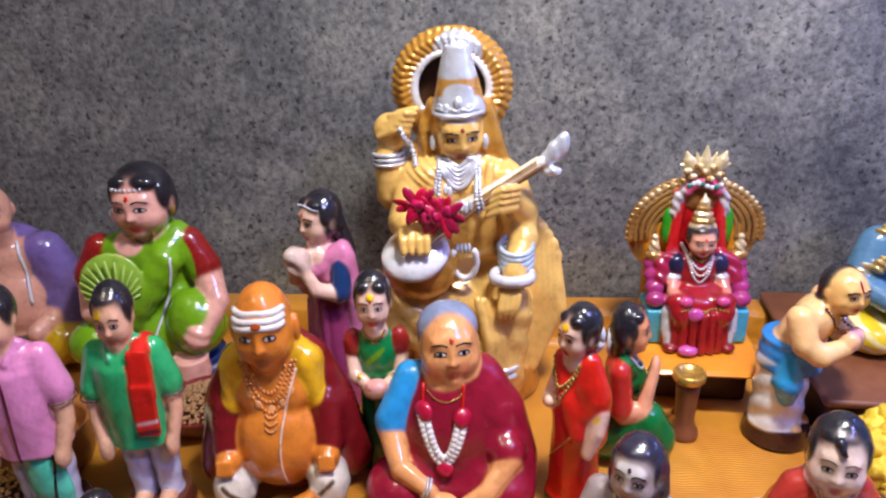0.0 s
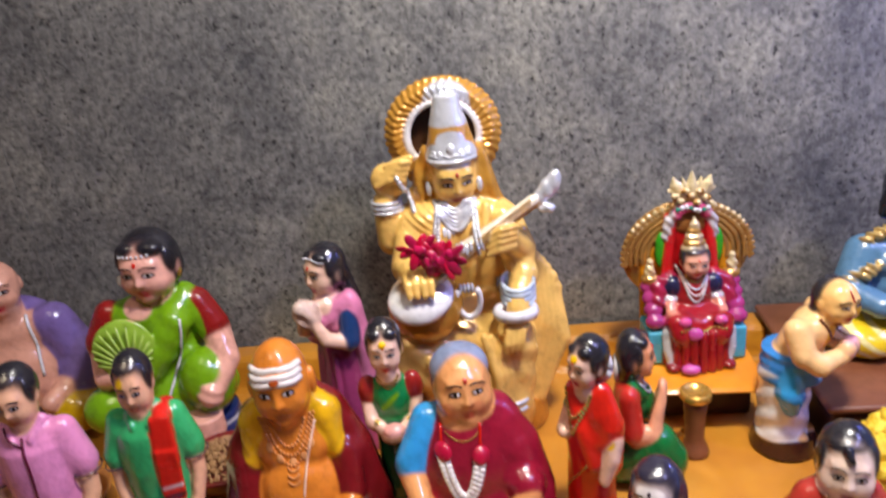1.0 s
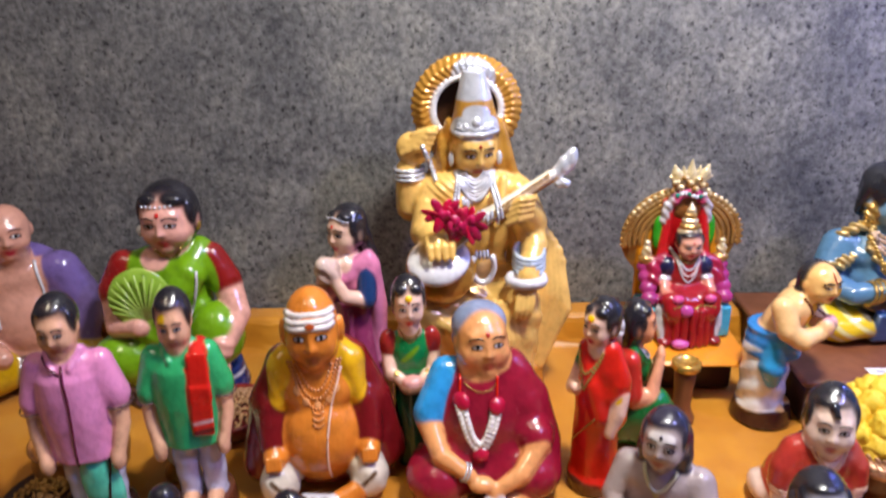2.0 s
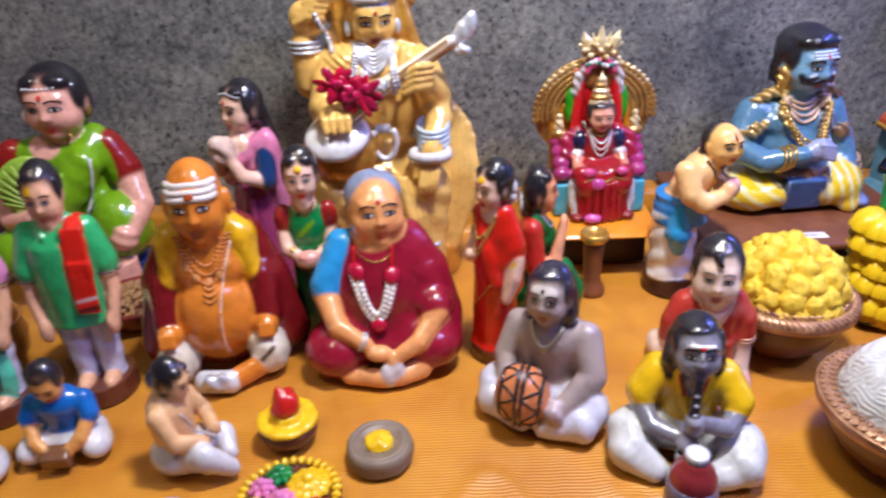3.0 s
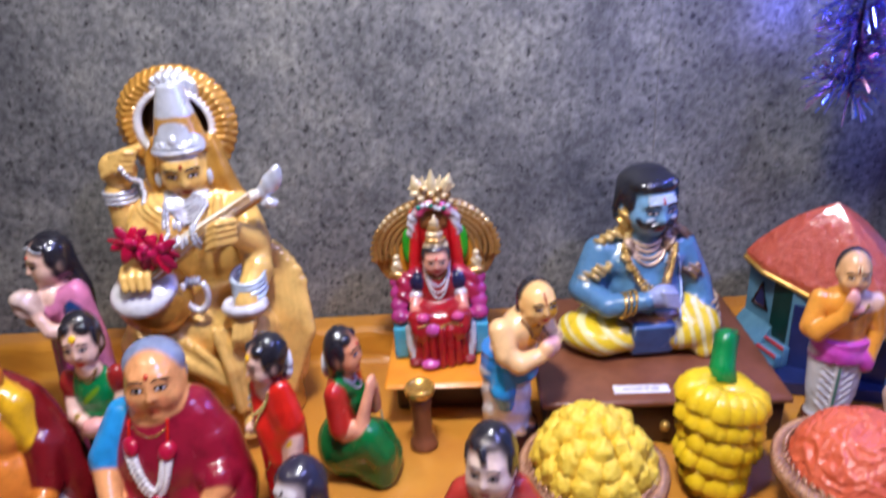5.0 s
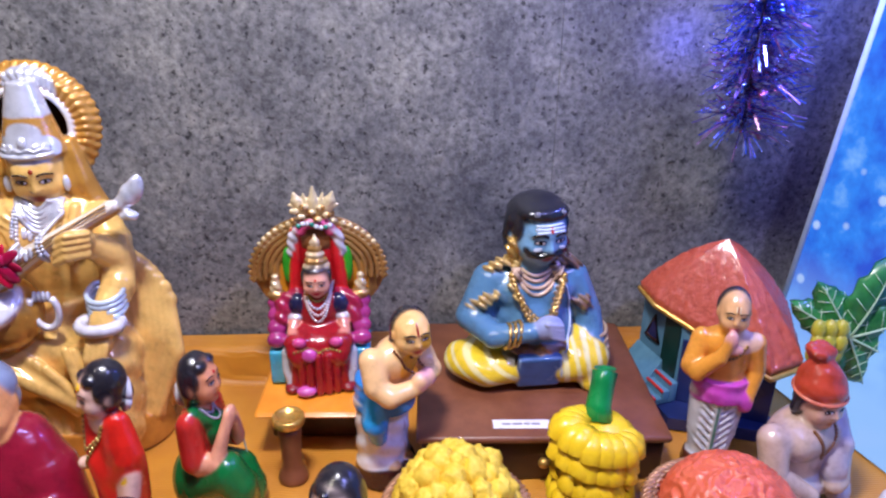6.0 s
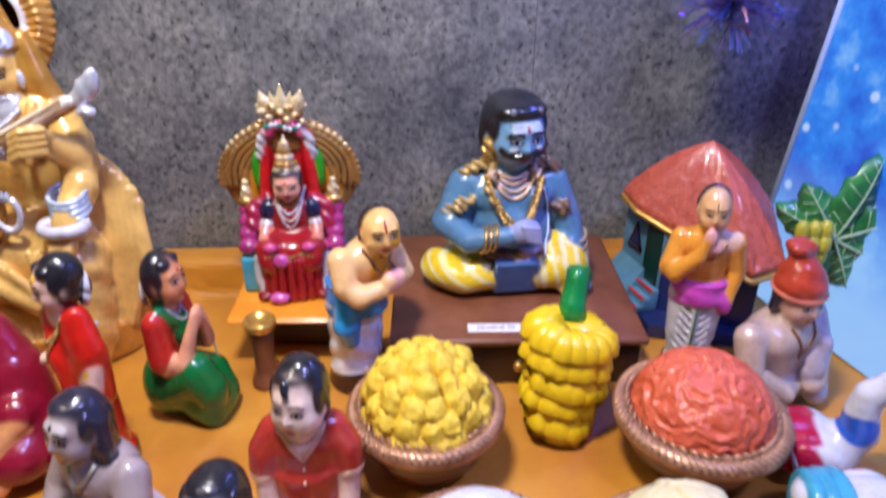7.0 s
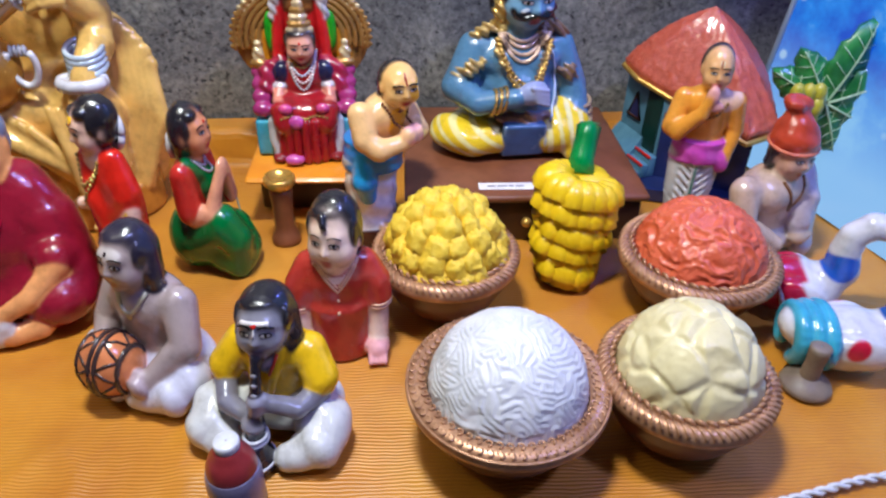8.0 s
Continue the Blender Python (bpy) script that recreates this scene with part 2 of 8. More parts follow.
        if self.heights:
            V[:, 2] = np.interp(V[:, 2], *self.heights)
        return mesh_of(name, V * 0.01, np.concatenate(F), material, np.concatenate(K))


def surface(field, lo, h):
    """Surface nets: the zero level of a field as quads."""
    n = np.array(field.shape)
    s = field < 0
    cells = np.zeros(n - 1, np.int8)
    corner = [(i, j, k) for i in (0, 1) for j in (0, 1) for k in (0, 1)]
    for i, j, k in corner:
        cells += s[i:n[0] - 1 + i, j:n[1] - 1 + j, k:n[2] - 1 + k]
    idx = np.argwhere((cells > 0) & (cells < 8))
    number = np.full(n - 1, -1, np.int64)
    number[tuple(idx.T)] = np.arange(len(idx))
    val = {c: field[tuple((idx + np.array(c)).T)] for c in corner}
    pos, count = np.zeros((len(idx), 3)), np.zeros(len(idx))
    for a in corner:
        for axis in range(3):
            if a[axis]:
                continue
            b = tuple(1 if i == axis else a[i] for i in range(3))
            fa, fb = val[a], val[b]
            cross = (fa < 0) != (fb < 0)
            t = np.where(cross, fa / np.where(cross, fa - fb, 1), 0)
            p = np.tile(np.array(a, float), (len(idx), 1))
            p[:, axis] += t
            pos += p * cross[:, None]
            count += cross
    verts = lo + h * (idx + pos / count[:, None])
    quads = []
    for axis in range(3):
        u, w = (axis + 1) % 3, (axis + 2) % 3
        a = [slice(None)] * 3
        b = [slice(None)] * 3
        a[axis], b[axis] = slice(0, -1), slice(1, None)
        first, second = s[tuple(a)], s[tuple(b)]
        e = np.argwhere(first != second)
        e = e[(e[:, u] > 0) & (e[:, w] > 0) & (e[:, u] < n[u] - 1) & (e[:, w] < n[w] - 1)]
        out = first[tuple(e.T)]
        q = []
        for du, dw in ((1, 1), (0, 1), (0, 0), (1, 0)):
            g = e.copy()
            g[:, u] -= du
            g[:, w] -= dw
            q.append(number[tuple(g.T)])
        q = np.stack(q, 1)
        q[~out] = q[~out][:, ::-1]
        quads.append(q)
    return verts, np.concatenate(quads)


GRIDS = {}


def ball_grid(seg):
    if seg not in GRIDS:
        rings = max(4, seg // 2 + 1)
        v = np.array([(math.cos(2 * math.pi * i / seg) * math.sin(math.pi * (j + 0.02) / (rings + 0.04)), math.sin(2 * math.pi * i / seg) * math.sin(math.pi * (j + 0.02) / (rings + 0.04)),
                       -math.cos(math.pi * (j + 0.02) / (rings + 0.04))) for j in range(rings + 1) for i in range(seg)])
        f = np.array([(j * seg + i, j * seg + (i + 1) % seg, (j + 1) * seg + (i + 1) % seg, (j + 1) * seg + i) for j in range(rings) for i in range(seg)])
        GRIDS[seg] = (v, f)
    return GRIDS[seg]


def sweep(points, r, seg=6, closed=False):
    """A tube along points; r is one radius or one for each point."""
    pts = np.array(points, float)
    n = len(pts)
    radii = np.full(n, r) if np.isscalar(r) else np.array(r)
    v, up = [], np.array((0.13, 0.21, 0.97))
    for i in range(n):
        a, b = (pts[i - 1], pts[(i + 1) % n]) if closed else (pts[max(i - 1, 0)], pts[min(i + 1, n - 1)])
        t = (b - a) / (np.linalg.norm(b - a) + 1e-9)
        x = np.cross(up, t)
        if np.linalg.norm(x) < 0.1:
            x = np.cross((0.97, 0.2, 0.1), t)
        x /= np.linalg.norm(x)
        y = np.cross(t, x)
        for k in range(seg):
            w = 2 * math.pi * k / seg
            v.append(pts[i] + radii[i] * (math.cos(w) * x + math.sin(w) * y))
    f = [(i * seg + k, i * seg + (k + 1) % seg, (i + 1) % n * seg + (k + 1) % seg, (i + 1) % n * seg + k) for i in range(n if closed else n - 1) for k in range(seg)]
    v = np.array(v)
    if not closed:
        v = np.concatenate([v, pts[:1], pts[-1:]])
        m = len(v)
        f += [(k, m - 2, m - 2, (k + 1) % seg) for k in range(seg)] + [((n - 1) * seg + (k + 1) % seg, m - 1, m - 1, (n - 1) * seg + k) for k in range(seg)]
    return v, np.array(f)


def lathe(profile, seg=48):
    """A turned form from (radius, height) pairs."""
    v = np.array([(r * math.cos(2 * math.pi * i / seg), r * math.sin(2 * math.pi * i / seg), z) for r, z in profile for i in range(seg)])
    f = np.array([(j * seg + i, j * seg + (i + 1) % seg, (j + 1) * seg + (i + 1) % seg, (j + 1) * seg + i) for j in range(len(profile) - 1) for i in range(seg)])
    return v, f


def mesh_of(name, verts, faces, material, colours=None, smooth=True):
    me = bpy.data.meshes.new(name)
    fl = [tuple(dict.fromkeys(q)) for q in np.asarray(faces).tolist()]
    me.from_pydata(np.asarray(verts).tolist(), [], fl)
    if colours is not None:
        a = me.color_attributes.new("paint", "FLOAT_COLOR", "POINT")
        a.data.foreach_set("color", np.asarray(colours, np.float32).ravel())
    me.polygons.foreach_set("use_smooth", [smooth] * len(me.polygons))
    me.materials.append(material)
    me.update()
    return me


def join(*pieces):
    V, F, b = [], [], 0
    for v, f in pieces:
        f = np.asarray(f)
        V.append(np.asarray(v, float)), F.append(f + b)
        b += len(v)
    return np.concatenate(V), np.concatenate(F)


def block(c, half, bevel=0.003, turn=(0, 0, 0)):
    """A box with bevelled edges as vertices and faces."""
    bm = bmesh.new()
    bmesh.ops.create_cube(bm, size=2)
    for v in bm.verts:
        v.co = Vector([v.co[i] * half[i] for i in range(3)])
    bmesh.ops.bevel(bm, geom=bm.edges[:], offset=bevel, segments=2, affect="EDGES", profile=0.5)
    bm.verts.index_update()
    m = rot(*turn)
    v = np.array([m @ np.array(x.co) for x in bm.verts]) + np.array(c)
    f = [[x.index for x in q.verts] for q in bm.faces]
    bm.free()
    f = np.array([q if len(q) == 4 else (q[0], q[1], q[2], q[2]) for q in f if len(q) <= 4])
    return v, f


def part(name, geo, material, parent, label="", smooth=True, colours=None):
    """One mesh object under a thing or under a part."""
    ob = new(name, mesh_of(name, geo[0], geo[1], material, colours, smooth))
    ob.parent = parent
    return tagged(ob, label)


def thing(name, label, category, at=(0, 0, 0), rz=0, group="", kind=""):
    ob = new(name)
    ob.matrix_basis = pose(*at, 0, 0, rz)
    ob.empty_display_size = 0.02
    return tagged(ob, label, category, group, kind)


def setting(name, geo, material, label, category, smooth=False):
    ob = new(name, mesh_of(name, geo[0], geo[1], material, None, smooth))
    return tagged(ob, label, category, "", "structure")


def doll(clay, name, at, rz, label, category="doll", group="display dolls", scale=1.0):
    ob = new(name, clay.mesh(name, LACQUER))
    ob.matrix_basis = pose(*at, 0, 0, rz) @ Matrix.Diagonal((*((scale,) * 3 if isinstance(scale, float) else scale), 1))
    return tagged(ob, label, category, group)


# ---- materials ----
def nodes(name):
    m = bpy.data.materials.new(name)
    m.use_nodes = True
    t = m.node_tree
    return m, t, t.nodes["Principled BSDF"]


def add(t, kind, **values):
    n = t.nodes.new(kind)
    for k, v in values.items():
        if k in n.inputs:
            n.inputs[k].default_value = v
    return n


def ramp(t, stops):
    r = t.nodes.new("ShaderNodeValToRGB")
    while len(r.color_ramp.elements) < len(stops):
        r.color_ramp.elements.new(0.5)
    for e, (p, c) in zip(r.color_ramp.elements, stops):
        e.position, e.color = p, (*c, 1)
    return r


def tex(t, kind="ShaderNodeTexNoise", coord="Object", **values):
    c = t.nodes.new("ShaderNodeTexCoord")
    n = add(t, kind, **values)
    t.links.new(c.outputs[coord], n.inputs["Vector"])
    return n


def bump(t, shader, source, strength, distance, under=None):
    b = add(t, "ShaderNodeBump", Strength=strength, Distance=distance)
    t.links.new(source, b.inputs["Height"])
    if under is not None:
        t.links.new(under.outputs[0], b.inputs["Normal"])
    t.links.new(b.outputs[0], shader.inputs["Normal"])
    return b


def plain(name, a, b, rough, scale, metal=0.0, bumpy=0.0, depth=0.001, coat=0.0, detail=6.0, spread=0.12):
    """A surface of two tones mixed by noise, with uneven gloss and relief."""
    m, t, s = nodes(name)
    n = tex(t, Scale=scale, Detail=detail, Roughness=0.65)
    r = ramp(t, [(0.32, a), (0.68, b)])
    t.links.new(n.outputs["Fac"], r.inputs[0])
    t.links.new(r.outputs[0], s.inputs["Base Color"])
    g = tex(t, Scale=scale * 0.37, Detail=3.0)
    q = add(t, "ShaderNodeMapRange")
    q.inputs["To Min"].default_value, q.inputs["To Max"].default_value = max(rough - spread, 0.03), min(rough + spread, 1)
    t.links.new(g.outputs["Fac"], q.inputs["Value"])
    t.links.new(q.outputs[0], s.inputs["Roughness"])
    s.inputs["Metallic"].default_value, s.inputs["Coat Weight"].default_value = metal, coat
    s.inputs["Coat Roughness"].default_value = 0.12
    if bumpy:
        bump(t, s, n.outputs["Fac"], bumpy, depth)
    return m


def lacquer():
    """Enamel paint on clay; the colour and its metal share are stored with the form."""
    m, t, s = nodes("enamel_paint")
    a = t.nodes.new("ShaderNodeVertexColor")
    a.layer_name = "paint"
    n = tex(t, Scale=55.0, Detail=5.0, Roughness=0.6)
    r = ramp(t, [(0.28, (0.66, 0.64, 0.62)), (0.5, (1, 1, 1)), (0.72, (1.14, 1.13, 1.11))])
    t.links.new(n.outputs["Fac"], r.inputs[0])
    x = t.nodes.new("ShaderNodeMix")
    x.data_type, x.blend_type = "RGBA", "MULTIPLY"
    x.inputs["Factor"].default_value = 0.8
    t.links.new(a.outputs["Color"], x.inputs["A"])
    t.links.new(r.outputs[0], x.inputs["B"])
    t.links.new(x.outputs["Result"], s.inputs["Base Color"])
    t.links.new(a.outputs["Alpha"], s.inputs["Metallic"])
    g = tex(t, Scale=24.0, Detail=4.0)
    q = add(t, "ShaderNodeMapRange")
    q.inputs["To Min"].default_value, q.inputs["To Max"].default_value = 0.12, 0.36
    t.links.new(g.outputs["Fac"], q.inputs["Value"])
    t.links.new(q.outputs[0], s.inputs["Roughness"])
    s.inputs["Coat Weight"].default_value, s.inputs["Coat Roughness"].default_value = 0.3, 0.1
    w = tex(t, Scale=140.0, Detail=3.0)
    b = bump(t, s, w.outputs["Fac"], 0.6, 0.0008)
    w2 = tex(t, Scale=42.0, Detail=2.0)
    bump(t, s, w2.outputs["Fac"], 0.8, 0.0026, b)
    return m


def concrete():
    m, t, s = nodes("grey_textured_wall")
    a = tex(t, Scale=7.0, Detail=8.0, Roughness=0.7)
    r = ramp(t, [(0.3, lin(82, 82, 84)), (0.5, lin(116, 115, 112)), (0.72, lin(146, 144, 134))])
    t.links.new(a.outputs["Fac"], r.inputs[0])
    g = tex(t, Scale=110.0, Detail=4.0, Roughness=0.7)
    r2 = ramp(t, [(0.34, (0.34, 0.34, 0.35)), (0.5, (0.88, 0.88, 0.88)), (0.66, (1.4, 1.39, 1.38))])
    t.links.new(g.outputs["Fac"], r2.inputs[0])
    x = t.nodes.new("ShaderNodeMix")
    x.data_type, x.blend_type = "RGBA", "MULTIPLY"
    x.inputs["Factor"].default_value = 0.85
    t.links.new(r.outputs[0], x.inputs["A"])
    t.links.new(r2.outputs[0], x.inputs["B"])
    p = tex(t, "ShaderNodeTexNoise", Scale=135.0, Detail=2.0, Roughness=0.5)
    r3 = ramp(t, [(0.3, (0.14, 0.14, 0.15)), (0.39, (1, 1, 1))])
    t.links.new(p.outputs["Fac"], r3.inputs[0])
    y = t.nodes.new("ShaderNodeMix")
    y.data_type, y.blend_type = "RGBA", "MULTIPLY"
    y.inputs["Factor"].default_value = 0.9
    t.links.new(x.outputs["Result"], y.inputs["A"])
    t.links.new(r3.outputs[0], y.inputs["B"])
    t.links.new(y.outputs["Result"], s.inputs["Base Color"])
    s.inputs["Roughness"].default_value = 0.62
    b = bump(t, s, g.outputs["Fac"], 0.5, 0.002)
    bump(t, s, p.outputs["Fac"], 0.4, 0.002, b)
    return m


def silk():
    """Ribbed orange silk."""
    m, t, s = nodes("ribbed_orange_cloth")
    a = tex(t, Scale=9.0, Detail=6.0, Roughness=0.6)
    r = ramp(t, [(0.3, lin(182, 112, 26)), (0.55, lin(202, 135, 36)), (0.75, lin(214, 152, 52))])
    t.links.new(a.outputs["Fac"], r.inputs[0])
    w = tex(t, "ShaderNodeTexWave", Scale=92.0, Distortion=7.0, Detail=2.0)
    w.bands_direction = "Y"
    w.inputs["Detail Scale"].default_value = 0.25
    k = ramp(t, [(0.0, (0.74, 0.68, 0.6)), (0.7, (1, 1, 1))])
    t.links.new(w.outputs["Fac"], k.inputs[0])
    x = t.nodes.new("ShaderNodeMix")
    x.data_type, x.blend_type = "RGBA", "MULTIPLY"
    x.inputs["Factor"].default_value = 0.5
    t.links.new(r.outputs[0], x.inputs["A"])
    t.links.new(k.outputs[0], x.inputs["B"])
    z = tex(t, Scale=5.0, Detail=3.0)
    zr = ramp(t, [(0.44, (0.08, 0.08, 0.08)), (0.62, (0.95, 0.95, 0.95))])
    t.links.new(z.outputs["Fac"], zr.inputs[0])
    t.links.new(zr.outputs[0], x.inputs["Factor"])
    t.links.new(x.outputs["Result"], s.inputs["Base Color"])
    s.inputs["Roughness"].default_value = 0.4
    s.inputs["Sheen Weight"].default_value = 0.15
    b = bump(t, s, w.outputs["Fac"], 0.4, 0.001)
    f = tex(t, Scale=420.0, Detail=2.0)
    bump(t, s, f.outputs["Fac"], 0.2, 0.0004, b)
    return m


def picture():
    """A back-lit picture in blues, paler towards its foot."""
    m, t, s = nodes("glowing_blue_picture")
    c = t.nodes.new("ShaderNodeTexCoord")
    p = t.nodes.new("ShaderNodeSeparateXYZ")
    t.links.new(c.outputs["Object"], p.inputs[0])
    n = tex(t, Scale=9.0, Detail=5.0, Roughness=0.6)
    r = ramp(t, [(0.42, lin(14, 78, 206)), (0.54, lin(40, 132, 236)), (0.66, lin(140, 196, 250))])
    t.links.new(n.outputs["Fac"], r.inputs[0])
    v = tex(t, "ShaderNodeTexVoronoi", Scale=26.0)
    d = ramp(t, [(0.12, (0.75, 0.88, 1.0)), (0.2, (0, 0, 0))])
    t.links.new(v.outputs["Distance"], d.inputs[0])
    x = t.nodes.new("ShaderNodeMix")
    x.data_type, x.blend_type = "RGBA", "SCREEN"
    x.inputs["Factor"].default_value = 0.6
    t.links.new(r.outputs[0], x.inputs["A"])
    t.links.new(d.outputs[0], x.inputs["B"])
    h = ramp(t, [(0.06, (1, 1, 1)), (0.2, (0, 0, 0))])
    t.links.new(p.outputs["Z"], h.inputs[0])
    y = t.nodes.new("ShaderNodeMix")
    y.data_type = "RGBA"
    t.links.new(h.outputs[0], y.inputs["Factor"])
    t.links.new(x.outputs["Result"], y.inputs["A"])
    y.inputs["B"].default_value = (*lin(150, 196, 250), 1)
    t.links.new(y.outputs["Result"], s.inputs["Emission Color"])
    s.inputs["Emission Strength"].default_value = 1.1
    s.inputs["Base Color"].default_value = (0.02, 0.03, 0.06, 1)
    s.inputs["Roughness"].default_value = 0.15
    return m


LACQUER, WALL, SILK, PICTURE = lacquer(), concrete(), silk(), picture()
BROWN_WOOD = plain("brown_painted_wood", lin(104, 58, 36), lin(132, 80, 52), 0.42, 22.0, bumpy=0.15, coat=0.1)
DARK_WOOD = plain("dark_wood", lin(44, 22, 14), lin(66, 34, 20), 0.45, 30.0, bumpy=0.2)
ORANGE_BOARD = plain("orange_painted_board", lin(216, 128, 30), lin(232, 152, 44), 0.35, 20.0, bumpy=0.1, coat=0.2)
COPPER = plain("copper_brown_paint", lin(150, 106, 76), lin(206, 160, 124), 0.36, 60.0, metal=0.4, bumpy=0.2, coat=0.15)
POT_BROWN = plain("brown_pot_paint", lin(74, 34, 22), lin(104, 54, 34), 0.4, 30.0, bumpy=0.15, coat=0.15)
PLASTER = plain("cream_plaster", lin(196, 184, 164), lin(214, 204, 186), 0.8, 4.0, bumpy=0.2)
CEILING = plain("white_ceiling_paint", lin(222, 220, 214), lin(232, 230, 226), 0.85, 6.0)
TILES = plain("grey_floor_tile", lin(120, 112, 104), lin(146, 138, 128), 0.3, 5.0)
PAPER = plain("white_paper", lin(214, 208, 204), lin(232, 228, 224), 0.7, 60.0)
INK = plain("grey_ink", lin(110, 106, 110), lin(140, 136, 140), 0.7, 90.0)
CABLE = plain("white_plastic_cable", lin(200, 200, 206), lin(222, 222, 226), 0.35, 60.0)
EDGE = plain("pale_plastic_edge", lin(176, 200, 230), lin(200, 220, 245), 0.3, 30.0)
WHITE_RICE = plain("white_painted_clay", lin(196, 197, 202), lin(220, 220, 226), 0.4, 70.0, bumpy=0.2, coat=0.15)
CREAM_CLAY = plain("cream_painted_clay", lin(212, 198, 148), lin(228, 216, 170), 0.42, 50.0, bumpy=0.2, coat=0.15)
RED_CLAY = plain("orange_red_painted_clay", lin(196, 82, 52), lin(220, 108, 74), 0.45, 60.0, bumpy=0.1, coat=0.12)
YELLOW_CLAY = plain("yellow_painted_clay", lin(226, 184, 14), lin(242, 206, 34), 0.36, 60.0, bumpy=0.2, coat=0.25)
SWEET_CLAY = plain("lemon_painted_clay", lin(224, 182, 36), lin(244, 212, 80), 0.5, 230.0, bumpy=0.9, depth=0.0018)
GREEN_CLAY = plain("green_painted_clay", lin(8, 112, 52), lin(20, 140, 66), 0.3, 40.0, coat=0.3)
ROOF_RED = plain("terracotta_roof_paint", lin(168, 66, 44), lin(198, 92, 64), 0.32, 150.0, bumpy=1.0, depth=0.003, coat=0.45)
HUT_BLUE = plain("blue_painted_clay", lin(76, 118, 142), lin(98, 142, 164), 0.35, 40.0, bumpy=0.15, coat=0.2)
HUT_DARK = plain("dark_green_paint", lin(10, 40, 36), lin(18, 56, 50), 0.35, 40.0)
NAVY_PAINT = plain("navy_paint", lin(24, 34, 74), lin(34, 46, 96), 0.35, 40.0, coat=0.2)
LEAF = plain("green_leaf_paint", lin(22, 88, 44), lin(60, 140, 70), 0.3, 50.0, coat=0.3)
VEIN = plain("pale_green_paint", lin(150, 186, 140), lin(190, 214, 176), 0.35, 60.0)
SEEDS = plain("brown_seeds", lin(126, 84, 50), lin(186, 146, 104), 0.5, 160.0, bumpy=0.3)
HAY = plain("golden_straw", lin(150, 104, 44), lin(192, 146, 76), 0.55, 160.0, bumpy=0.3)
GOLD_TRIM = plain("gold_paint", lin(176, 132, 52), lin(220, 178, 96), 0.3, 60.0, metal=0.6, bumpy=0.2)
YELLOW_PAINT = plain("yellow_enamel", lin(226, 176, 20), lin(242, 200, 40), 0.32, 60.0, coat=0.3)
RED_PAINT = plain("red_enamel", lin(176, 22, 20), lin(206, 38, 30), 0.3, 60.0, coat=0.3)
GREY_CLAY = plain("grey_brown_clay", lin(112, 96, 84), lin(140, 124, 108), 0.5, 40.0, bumpy=0.2)

# ---- the room and the table ----
def slab(x0, x1, y0, y1, z0, z1, bevel=0.004):
    return block(((x0 + x1) / 2, (y0 + y1) / 2, (z0 + z1) / 2), ((x1 - x0) / 2, (y1 - y0) / 2, (z1 - z0) / 2), bevel)


def turned(geo, at, rz):
    m = rot(0, 0, rz)
    return geo[0] @ m.T + np.array(at), geo[1]


# the grey wall behind the dolls, in sheets that meet in a narrow joint
WALL_AT, WALL_TURN = (0.2, 0.972, 0), 2.0
wall = setting("wall_north", turned(slab(-2.2, 2.3, 0.012, 0.13, -0.76, 2.0), WALL_AT, WALL_TURN), WALL, "grey mottled concrete-look wall behind the dolls", "wall")
for x0, x1 in ((-2.2, -0.7008), (-0.7, 0.485), (0.4856, 2.3)):
    s = part("panel", turned(slab(x0, x1, 0.0, 0.011, -0.76, 2.0, 0.0003), WALL_AT, WALL_TURN), WALL, wall, smooth=False)
setting("wall_south", slab(-2.1, 2.4, -2.4, -2.28, -0.76, 2.0), PLASTER, "plain cream plaster wall", "wall")
setting("wall_west", slab(-2.1, -1.98, -2.28, 0.86, -0.76, 2.0), PLASTER, "plain cream plaster wall", "wall")
setting("wall_east", slab(2.28, 2.4, -2.28, 1.02, -0.76, 2.0), PLASTER, "plain cream plaster wall", "wall")
setting("floor", slab(-2.1, 2.4, -2.4, 1.2, -0.88, -0.762), TILES, "grey tiled room floor", "floor")
setting("ceiling", slab(-2.1, 2.4, -2.4, 1.3, 2.002, 2.1), CEILING, "white painted ceiling", "ceiling")


